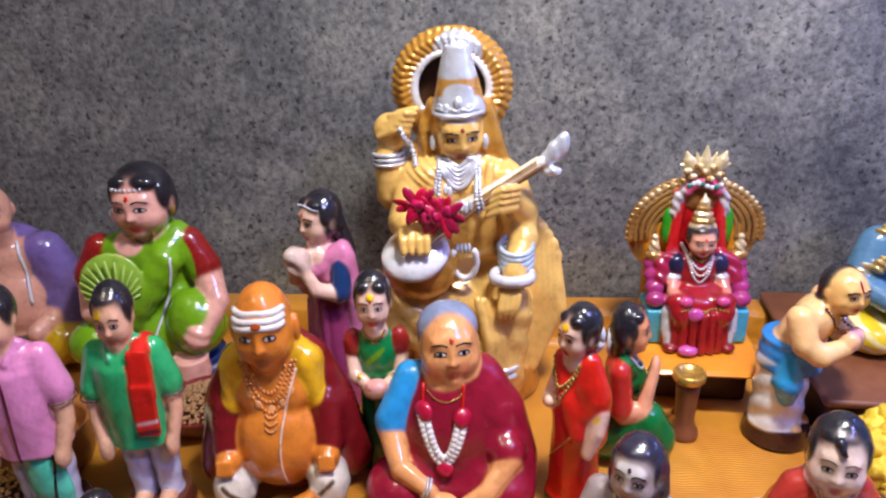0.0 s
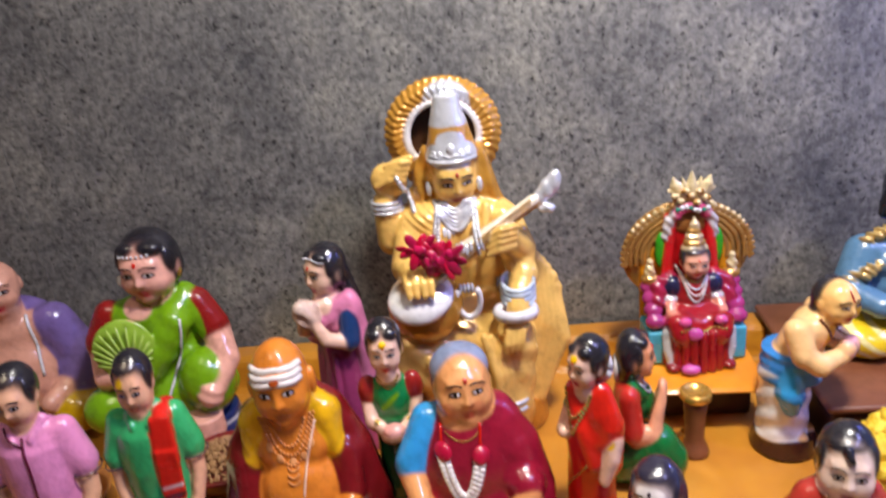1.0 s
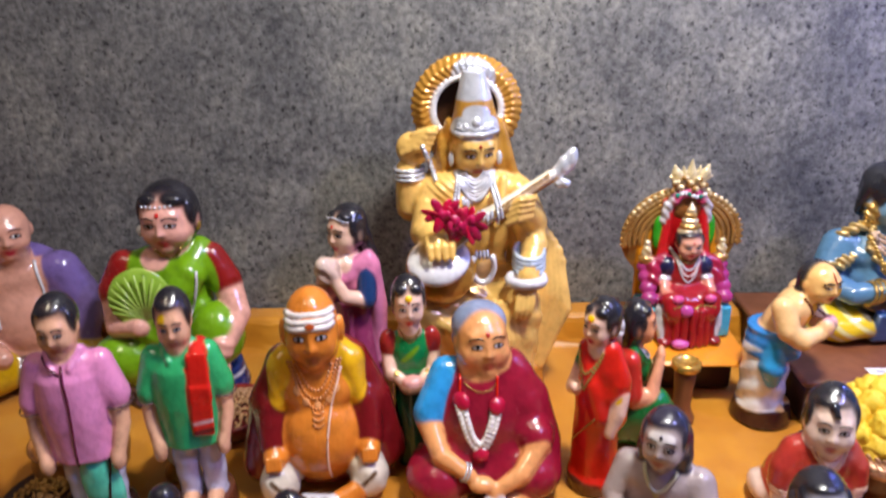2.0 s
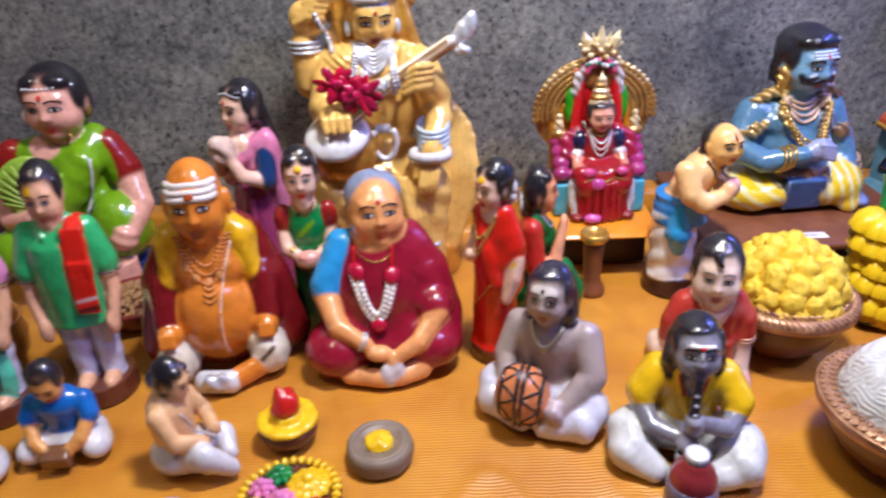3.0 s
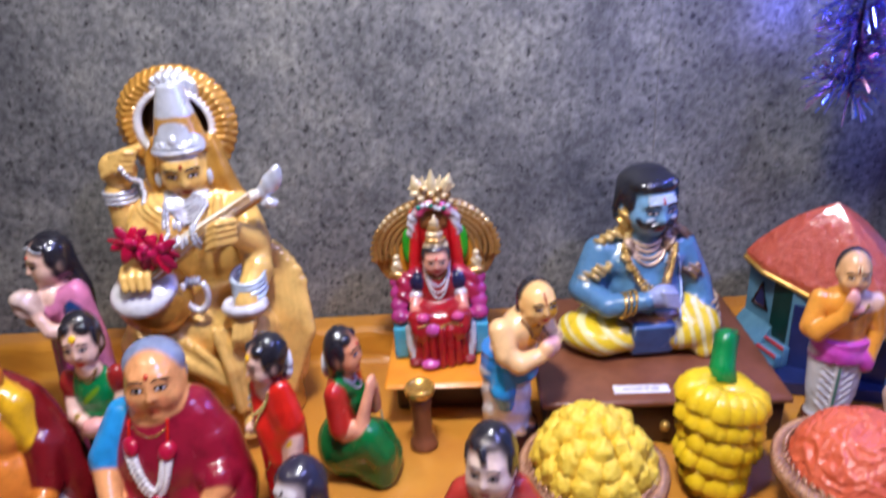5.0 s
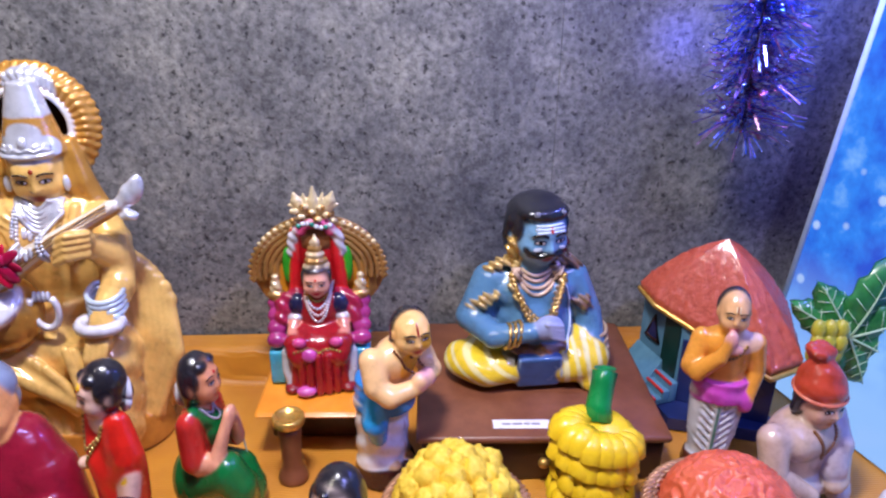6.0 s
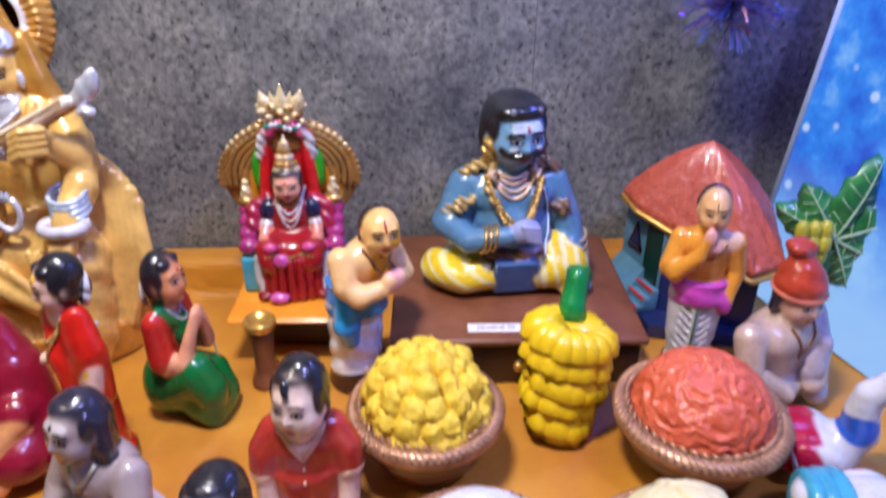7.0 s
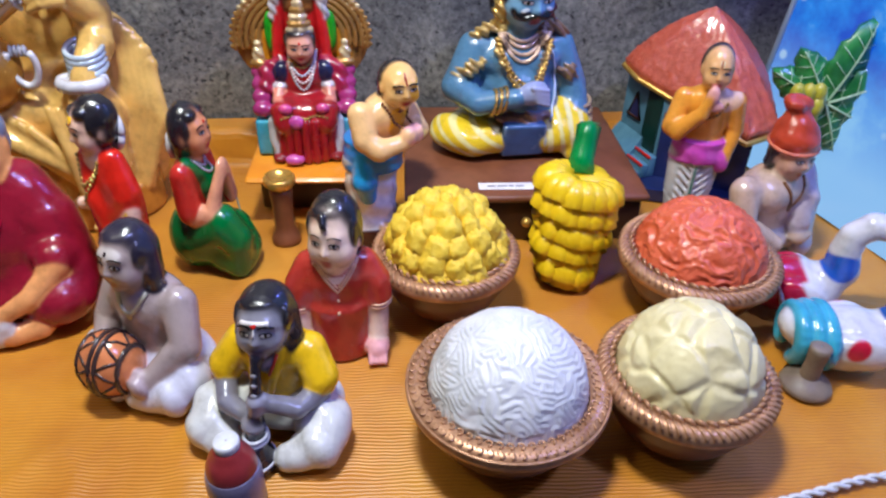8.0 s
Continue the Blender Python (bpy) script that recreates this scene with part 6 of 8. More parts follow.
def blue_guard():
    c = Clay(0.17)
    s, y, w = lin(82, 122, 154), lin(226, 192, 44), lin(226, 214, 150)
    f = lin(112, 152, 182)
    yf = (0.13, 1.5, 0.5, 0.7)
    c.ell((0, 1.2, 2.2), (8.2, 4.8, 2.4), y, fold=yf)
    c.ell((-5.6, -2.0, 2.5), (5.2, 3.8, 2.7), y, (0, 0, -20), 1.2, fold=yf)
    c.ell((4.8, -2.6, 2.9), (4.2, 3.8, 3.1), y, (0, 0, 25), 1.2, fold=yf)
    c.tube([(5.6, -2.0, 5.2), (6.4, -4.2, 3.0), (6.2, -5.4, 0.8)], [1.4, 1.5, 1.2], y, 0.8, fold=(0.1, 2.2, 0, 0.6))
    c.stripes(w, (2.2, -1.2, 3.4), 0.4, y, (-6.0, -2.0, 3.0), (6.5, 8.0, 5.0))
    c.stripes(w, (4.6, -0.6, 0.8), 0.3, y, (6.4, -2.0, 3.0), (5.6, 8.0, 5.6))
    c.ell((0, 0.6, 7.6), (5.1, 4.3, 5.2), s, k=0.8)
    c.ell((0.4, -1.2, 6.8), (4.2, 3.4, 3.6), s, k=1.0)
    c.ell((0, 1.2, 12.4), (5.4, 3.2, 3.0), s, k=1.8)
    for x in (-1, 1):
        c.ell((2.3 * x, -1.4, 11.6), (2.2, 1.3, 1.6), s, k=0.9)
    c.box((0.0, -5.2, 2.9), (2.6, 0.6, 2.3), lin(58, 88, 132), (8, 0, 0), 0.4, 0.3)
    c.band(lin(140, 164, 196), [(-2.5, -6.0, 5.0), (-2.5, -6.2, 0.7), (2.5, -6.2, 0.7), (2.5, -6.0, 5.0)], 0.16)
    c.ell((0.0, -4.2, 5.4), (3.4, 0.9, 0.8), lin(128, 92, 78), k=0.3, fold=(0.12, 3, 0, 3))
    c.ell((0.4, -5.0, 5.4), (1.1, 0.5, 0.9), (*lin(176, 132, 96), 0.3), k=0.2, fold=(0.1, 5, 0, 5))
    c.tube([(-4.9, 1.0, 12.6), (-7.2, -0.4, 8.4)], [2.1, 1.8], s, 1.0)
    c.tube([(-7.2, -0.6, 8.2), (-5.2, -4.0, 7.4), (-1.4, -5.6, 8.6)], [1.8, 1.55, 1.15], s, 0.6)
    c.ell((0.6, -5.7, 9.2), (1.8, 1.2, 1.5), lin(150, 158, 192), (0, -15, 0), 0.5)
    for i in range(4):
        c.tube([(0.3 + 0.2 * i, -6.7, 10.2 - 0.55 * i), (1.9 + 0.1 * i, -6.5, 9.8 - 0.6 * i)], [0.36, 0.32], lin(160, 164, 198), 0.12)
    c.tube([(4.9, 1.0, 12.6), (7.0, -0.2, 8.0), (7.8, -3.4, 2.2)], [2.1, 1.65, 1.1], s, 1.0)
    c.ell((7.9, -4.6, 1.1), (1.3, 1.9, 0.9), lin(104, 118, 156), k=0.5)
    c.tube([(0, 0.6, 14.6), (0.2, 0.2, 17.0)], [2.3, 2.1], s, 0.9)
    yaw, at = 12, (0.3, -0.1, 19.4)
    m = c.head(at, 3.3, f, lin(30, 30, 36), yaw=yaw, pitch=6, style="none", mark=None, jaw=0.84, tall=1.2, brow=0.07, lips=lin(140, 66, 72), eyes=True)
    spot = lambda x, y0, z: np.array(at) + m @ np.array((x, y0, z))
    k = lin(34, 34, 40)
    # a thick cap of hair, flat on top, falling behind the ears
    c.ell(spot(0, 1.2, 2.3), (3.45, 2.9, 2.3), k, m, 0.5)
    c.ell(spot(0, -0.9, 3.1), (2.9, 1.8, 1.1), k, m, 0.5)
    for x in (-1, 1):
        c.tube([spot(2.7 * x, 0.9, 1.6), spot(2.85 * x, 1.5, -0.8), spot(2.6 * x, 1.9, -2.4)], [1.1, 0.95, 0.7], k, 0.6)
        c.ball(spot(1.5 * x, -2.1, 3.35), (0.5, 0.35, 0.4), lin(120, 120, 130))
    c.tube([spot(0, 1.8, 0.6), spot(0, 2.1, -1.8), spot(0, 2.2, -3.0)], [2.6, 2.2, 1.7], k, 0.7)
    for z, q in ((1.35, 1.7), (1.7, 1.75), (2.05, 1.6)):
        c.drape([(x, z - 0.03 * x * x) for x in np.linspace(-q, q, 11)], 0.2, lin(196, 208, 220), at, m, -0.12)
    c.stick(0, 1.65, (0.2, 0.08, 0.4), lin(176, 56, 44), at, m, 0.06)
    for sgn in (-1, 1):
        c.tube([spot(0.2 * sgn, -3.45, -1.35), spot(1.2 * sgn, -3.1, -1.75), spot(2.1 * sgn, -2.6, -1.55), spot(2.45 * sgn, -2.35, -1.1)], [0.3, 0.36, 0.24, 0.1], "dark", 0.08)
        # a blue-white highlight painted on each cheek
        c.stick(sgn * 1.5, -0.75, (0.5, 0.05, 0.24), lin(206, 214, 222), at, m, 0.02, 20 * sgn)
        c.ell(spot(3.1 * sgn, -0.2, -1.9), (0.85, 0.8, 1.7), "brass" if sgn < 0 else (*lin(120, 60, 60), 0.2), k=0.1, fold=(0.16, 5, 0, 5))
        gold = (*lin(206, 176, 112), 0.45) if sgn < 0 else (*lin(150, 122, 100), 0.4)
        d = 0.0 if sgn < 0 else 1.2
        c.tube([(4.6 * sgn, -1.7 + 0.4 * d, 11.6 - d), (6.0 * sgn, -2.0 + 0.4 * d, 10.8 - d), (7.4 * sgn, -0.9 + 0.3 * d, 10.2 - d)], [0.4, 0.7 - 0.1 * d, 0.5], gold, 0.15, fold=(0.2, 5, 3, 5))
        c.ell((5.9 * sgn, -2.2 + 0.4 * d, 11.4 - d), (0.9, 0.5, 1.0), gold, k=0.15, fold=(0.16, 6, 2, 6))
        c.tube([(2.0 * sgn, -0.6, 16.0), (3.9 * sgn, -0.2, 15.4), (5.4 * sgn, 0.2, 14.4)], [0.55, 0.75, 0.5], gold, 0.15, fold=(0.2, 5, 3, 5))
        c.tube([(2.4 * sgn, -1.2, 15.6), (3.0 * sgn, -2.4, 13.4), (1.7 * sgn, -3.8, 10.8), (0.9 * sgn, -4.6, 9.4)], [0.42, 0.5, 0.42, 0.34], gold, 0.1, fold=(0.14, 6, 3, 6))
    rope = (*lin(196, 166, 140), 0.2)
    for kk, q in ((1.2, 2.3), (1.9, 2.6), (2.7, 2.9), (3.5, 2.9)):
        c.drape(arc(-q, 15.4, q, 15.4, kk, 21), 0.26, rope, front=-4.2)
    for kk, q in ((4.6, 3.2), (6.2, 3.0)):
        c.drape(arc(-q, 14.6, q, 14.6, kk, 21), 0.32, "brass", beads=0.62, front=-5.2)
    c.drape([(3.0 + 1.1 * math.sin(u * 3), 13.6 - 8.6 * u) for u in np.linspace(0, 1, 14)], 0.14, lin(196, 210, 232), front=-5.0)
    for q, z in ((-2.7, 8.2), (-3.3, 8.0), (-3.9, 7.9)):
        c.cord([(q + 0.3 * math.sin(t), -5.0 + 1.45 * math.cos(t), z + 1.5 * math.sin(t)) for t in np.linspace(0, 6.28, 16)], 0.24, "brass")
    for y0, z in ((-2.9, 3.4), (-2.4, 4.4), (-1.9, 5.3), (-1.4, 6.2)):
        c.cord([(7.6 + 1.45 * math.sin(t), y0 + 1.45 * math.cos(t), z + 0.5 * math.cos(t)) for t in np.linspace(0, 6.28, 16)], 0.27, (*lin(176, 150, 116), 0.3))
    return c


def thinking_man():
    c = Clay(0.15)
    s, w = lin(224, 150, 54), "white"
    c.cone(0, 1.2, 2.7, 2.4, "brown")
    for x in (-1, 1):
        c.tube([(0.9 * x, 0, 1.6), (1.15 * x, 0, 5.0), (1.2 * x, 0, 8.8)], [1.25, 1.55, 1.75], w, 1.0)
        for i in range(7):
            c.tube([(0.35 * x, -1.55 - 0.06 * i, 2.2 + 0.9 * i), (1.5 * x, -1.3 - 0.06 * i, 3.2 + 0.9 * i), (2.5 * x, -0.3, 4.2 + 0.85 * i)], [0.22, 0.26, 0.2], w, 0.12)
    c.box((0, -1.75, 5.2), (0.34, 0.3, 3.7), w, (4, 0, 0), 0.15, 0.1)
    c.band(lin(20, 110, 80), [(0.0, -2.2, 9.0), (0.0, -1.9, 1.6)], 0.15)
    c.cone(8.4, 10.4, 2.75, 2.6, "magenta", sy=0.88, k=0.4, fold=(0.07, 0.8, 0, 3.6))
    c.ell((2.5, -1.2, 8.4), (0.9, 0.7, 1.2), "magenta", (0, -30, 0), 0.4)
    c.ell((0, 0, 12.0), (2.4, 1.9, 3.0), s, k=0.6)
    c.ell((0, 0.1, 14.2), (2.8, 1.7, 1.5), s, k=0.9)
    c.paint(lin(216, 176, 150), (1.4, -0.6, 14.8), (1.9, 2.0, 1.3), None, s)
    c.tube([(-2.7, 0, 14.2), (-3.5, -1.2, 11.8), (-2.9, -2.0, 11.6)], [1.1, 1.1, 0.95], s, 0.4)
    c.tube([(-2.9, -2.0, 11.6), (-1.0, -2.7, 13.6), (-0.4, -2.6, 15.2)], [0.95, 0.75, 0.5], s, 0.3)
    c.ell((-0.2, -2.5, 15.4), (0.7, 0.55, 0.95), lin(222, 160, 150), k=0.3)
    c.ell((0.3, -2.3, 14.4), (0.9, 0.5, 0.5), lin(222, 160, 150), k=0.3)
    c.tube([(2.8, 0, 14.2), (3.5, 0.2, 11.4), (2.9, -1.0, 8.8)], [1.1, 0.95, 0.65], s, 0.4)
    c.tube([(0, -0.1, 15), (0, -0.3, 16)], [1.2, 1.1], s, 0.4)
    c.head((0, -0.4, 17.4), 1.75, lin(222, 170, 116), style="shaved", pitch=2, tall=1.2, mark=None, brow=0.04)
    for x in (-0.16, 0.16):
        c.drape([(x, 0.6 + 0.2 * i) for i in range(4)], 0.06, lin(240, 226, 180), (0, -0.4, 17.4), rot(2, 0, 0))
    c.stick(0, 0.9, (0.07, 0.05, 0.4), lin(150, 60, 30), (0, -0.4, 17.4), rot(2, 0, 0))
    c.drape([(1.7 - 2.6 * u, 14.4 - 2.4 * u - 0.3 * math.sin(6 * u)) for u in np.linspace(0, 1, 10)], 0.18, "brass", beads=0.36)
    return c


def turbaned_man():
    c = Clay(0.16)
    s, g = lin(196, 168, 150), lin(186, 178, 184)
    c.ell((0, 0.6, 2.2), (4.6, 3.4, 2.3), g)
    for x in (-1, 1):
        c.tube([(1.6 * x, 0.2, 2.2), (3.6 * x, -1.6, 2.3), (3.2 * x, -3.0, 1.4)], [1.9, 1.9, 1.3], g, 0.6, fold=(0.06, 2, 1, 1))
    c.ell((0, 0.8, 5.8), (3.8, 2.8, 4.0), s, k=0.9)
    c.ell((0, 0.6, 8.2), (4.8, 2.6, 2.2), s, k=1.2)
    for x in (-1, 1):
        c.ell((1.7 * x, -1.2, 7.8), (1.9, 1.2, 1.4), s, k=0.8)
        c.tube([(4.5 * x, 0.6, 8.4), (5.2 * x, -0.8, 5.2), (2.4 * x, -3.2, 3.4)], [1.6, 1.35, 0.95], s, 0.5)
    c.ell((1.6, -3.4, 3.2), (1.2, 0.9, 0.9), s, k=0.4)
    c.tube([(3.4, 0.2, 10.0), (2.8, -2.0, 7.0), (1.6, -2.8, 4.6)], [1.2, 1.4, 1.2], lin(184, 168, 176), 0.5, fold=(0.06, 2, 0, 2))
    c.tube([(0, 0.2, 9.2), (0, -0.2, 10.6)], [1.6, 1.4], s, 0.5)
    at = (0, -0.5, 12.1)
    m = c.head(at, 2.15, lin(200, 156, 134), pitch=2, yaw=-12, mark=None, style="cap", lips=lin(170, 84, 76))
    spot = lambda x, y, z: np.array(at) + m @ np.array((x, y, z))
    t = lin(184, 66, 42)
    for x in (-1, 1):
        c.tube([spot(1.85 * x, 0.6, 0.6), spot(1.95 * x, 0.9, -1.0)], [0.75, 0.6], "black", 0.3)
    # a smooth wound turban, a rolled hem and a crumpled knot, leaning back
    f = (0.05, 1.6, 1.0, 2.6)
    c.ell(spot(0, 0.45, 1.5), (2.5, 2.5, 1.5), t, m, 0.3, fold=f)
    c.ell(spot(-0.1, 0.7, 2.6), (1.95, 1.95, 1.5), t, m, 0.9, fold=f)
    c.tube([spot(-0.15, 0.9, 3.4), spot(-0.3, 1.2, 4.4)], [1.25, 1.0], t, 0.5, fold=(0.08, 4, 4, 0))
    c.ell(spot(-0.35, 1.3, 5.0), (1.6, 1.25, 0.7), t, (10, 6, 0), 0.25, fold=(0.16, 3, 3, 0))
    c.ell(spot(-0.9, 1.2, 4.7), (0.8, 0.8, 0.6), t, (10, 26, 0), 0.2, fold=(0.14, 4, 3, 2))
    c.cord([spot(2.52 * math.cos(a), 0.42 + 2.52 * math.sin(a), 0.95 + 0.2 * math.sin(a)) for a in np.linspace(0, 6.28, 24)], 0.2, lin(206, 112, 84))
    c.drape([(-1.5 + 1.7 * u, 9.6 - 3.6 * u) for u in np.linspace(0, 1, 11)], 0.22, "wood", beads=0.34)
    c.drape([(1.6 - 1.4 * u, 9.6 - 3.4 * u) for u in np.linspace(0, 1, 11)], 0.18, "wood", beads=0.34)
    return c


def drummer():
    c = Clay(0.15)
    s, w = lin(166, 150, 150), lin(206, 206, 224)
    c.ell((0, 0.9, 1.8), (5.2, 3.4, 2.0), w)
    for x in (-1, 1):
        c.tube([(1.8 * x, 0.4, 2.0), (4.6 * x, -1.2, 2.0), (4.4 * x, -2.8, 1.5), (1.0 * x, -3.8, 0.9)], [1.9, 1.9, 1.6, 1.0], w, 0.6, fold=(0.05, 1.6, 2.0, 1.0))
    c.ell((0, 1.0, 5.0), (3.3, 2.5, 3.6), s, k=0.8)
    c.ell((0, 0.9, 7.0), (3.7, 2.2, 1.9), s, k=1.2)
    c.tube([(-3.3, 0.8, 7.2), (-4.1, -0.6, 4.8), (-3.2, -2.4, 3.6)], [1.3, 1.1, 0.8], s, 0.5)
    c.tube([(3.3, 0.8, 7.2), (4.5, -0.6, 4.8), (2.6, -3.2, 2.8)], [1.5, 1.3, 0.85], s, 0.5)
    c.ell((2.0, -3.8, 2.6), (0.9, 1.3, 1.1), lin(178, 160, 168), (0, 0, 30), 0.4, fold=(0.08, 0, 5, 2))
    d = rot(0, 4, 10)
    ax, u, v = (d @ np.array(q) for q in ((1.0, 0, 0), (0, 1.0, 0), (0, 0, 1.0)))
    mid = np.array((-1.1, -3.6, 3.3))
    spot = lambda q, r, a: mid + 1.25 * q * ax + 1.18 * r * (math.cos(a) * u + math.sin(a) * v)
    o, k = lin(206, 126, 80), lin(62, 46, 44)
    c.ell(mid, (2.62, 2.54, 2.54), o, d, 0.2)
    for q, r in ((-1.45, 1.56), (-0.2, 2.13), (0.2, 2.13), (1.45, 1.56)):
        c.cord([spot(q, r, a) for a in np.linspace(0, 6.28, 26)], 0.22, k)
    for i in range(7):
        a = 2 * math.pi * i / 7
        for q0, q1 in ((-1.45, -0.25), (0.25, 1.45)):
            r0, r1 = (1.58, 2.16) if q0 < 0 else (2.16, 1.58)
            b = a + (0.45 if q0 < 0 else 0)
            c.cord([spot(q0, r0, b), spot((q0 + q1) / 2, 1.98, b + 0.22), spot(q1, r1, b + 0.45)], 0.13, k)
            c.cord([spot(q0, r0, b + 0.9), spot((q0 + q1) / 2, 1.98, b + 0.67), spot(q1, r1, b + 0.45)], 0.13, k)
    c.tube([(0, 0.6, 8.0), (0, 0.2, 9.4)], [1.3, 1.2], s, 0.5)
    c.head((0, -0.2, 11.0), 2.05, lin(176, 158, 154), lin(44, 40, 56), pitch=-6, style="long", mark=None, lips=lin(150, 90, 90))
    c.paint(lin(206, 196, 192), (0, -2.0, 12.1), (1.3, 1.0, 0.45), None, lin(176, 158, 154))
    c.stick(0, 0.95, (0.16, 0.06, 0.16), lin(70, 60, 64), (0, -0.2, 11.0), rot(-6, 0, 0))
    c.drape(arc(-1.5, 8.6, 1.5, 8.6, 1.7), 0.2, lin(196, 190, 160))
    c.stick(0, 6.7, (0.35, 0.15, 0.4), lin(196, 180, 130))
    return c


def piper():
    c = Clay(0.15)
    s, w, y, k = lin(122, 120, 134), lin(206, 206, 206), lin(232, 186, 30), lin(36, 34, 46)
    c.ell((0, 0.9, 2.0), (5.6, 3.4, 2.1), w)
    for x in (-1, 1):
        c.tube([(2.0 * x, 0.4, 2.2), (5.0 * x, -1.6, 2.3), (5.0 * x, -3.2, 1.8), (2.6 * x, -4.4, 1.0)], [2.1, 2.2, 2.0, 1.2], w, 0.5, fold=(0.07, 1.6, 2.2, 1.0))
        for i in range(3):
            c.tube([(2.2 * x + 0.7 * i * x, -3.6 + 0.3 * i, 1.4 + 0.7 * i), (4.8 * x + 0.3 * i * x, -3.6 + 0.6 * i, 1.6 + 0.8 * i)], [0.3, 0.25], w, 0.25)
    c.ell((0, 0.9, 5.8), (2.9, 2.3, 3.6), y, k=0.8)
    c.ell((0, 0.8, 7.6), (3.5, 2.1, 1.8), y, k=1.0)
    for x in (-1, 1):
        c.tube([(3.0 * x, 0.7, 7.8), (4.2 * x, -0.2, 6.0)], [1.5, 1.55], y, 0.6)
        c.band("red", [(4.5 * x, -1.6, 5.0), (4.8 * x, 0.8, 4.8), (3.4 * x, -1.0, 4.8)], 0.25, y)
        c.drape([(1.25 * x, 9.0), (1.0 * x, 8.2), (0.7 * x, 7.4)], 0.14, lin(206, 60, 40), front=-2.3)
    c.ell((0, -0.6, 8.2), (1.1, 1.6, 1.4), s, k=0.2)
    c.tube([(-4.3, -0.6, 5.2), (-3.2, -2.8, 4.4), (-0.6, -3.8, 4.2)], [0.95, 0.85, 0.65], s, 0.4)
    c.tube([(4.4, -0.6, 5.2), (3.2, -2.8, 5.0), (0.5, -3.6, 6.0)], [0.95, 0.85, 0.65], s, 0.4)
    c.tube([(0.2, -2.9, 9.7), (0.1, -3.7, 6.6), (0, -4.5, 3.0)], [0.4, 0.5, 0.8], k, 0.1)
    for i in range(4):
        c.ball((0.15, -3.45 - 0.25 * i, 8.6 - 0.8 * i), (0.3, 0.25, 0.22), lin(150, 150, 160))
    for x in (-1, 1):
        c.tube([(1.3 * x, -0.9, 8.8), (0.9 * x, -1.9, 7.0), (0.5 * x, -2.0, 5.4)], [0.35, 0.4, 0.3], y, 0.2)
    c.cone(0.4, 2.8, 1.5, 0.9, k, c=(0, -4.8), k=0.3)
    c.ell((0.2, -3.8, 6.0), (0.85, 0.9, 0.9), lin(140, 138, 154), k=0.3, fold=(0.08, 0, 0, 5))
    c.ell((-0.2, -4.3, 4.2), (0.9, 0.8, 0.85), lin(140, 138, 154), k=0.3, fold=(0.08, 0, 0, 5))
    for z, r in ((0.9, 1.5), (2.9, 1.0), (3.3, 0.95)):
        c.cord([(r * math.cos(a), -4.8 + (0.3 if z > 2 else 0) + r * math.sin(a), z) for a in np.linspace(0, 6.28, 18)], 0.15, lin(190, 192, 204))
    c.tube([(0, 0.5, 8.4), (0, 0.1, 9.6)], [1.2, 1.1], s, 0.5)
    c.head((0, -0.4, 11.2), 2.3, lin(132, 130, 142), "black", pitch=-12, yaw=6, style="long", mark=None, lips=lin(80, 60, 66), brow=0.05)
    m = rot(0, 0, 6) @ rot(-12, 0, 0)
    c.drape([(x * 0.22 - 1.1, 0.98) for x in range(11)], 0.2, lin(220, 214, 212), (0, -0.4, 11.2), m, -0.08)
    c.drape([(0, 0.6 - 0.2 * i) for i in range(4)], 0.1, lin(200, 196, 200), (0, -0.4, 11.2), m)
    c.stick(0, 0.95, (0.28, 0.08, 0.2), "red", (0, -0.4, 11.2), m, 0.1)
    return c


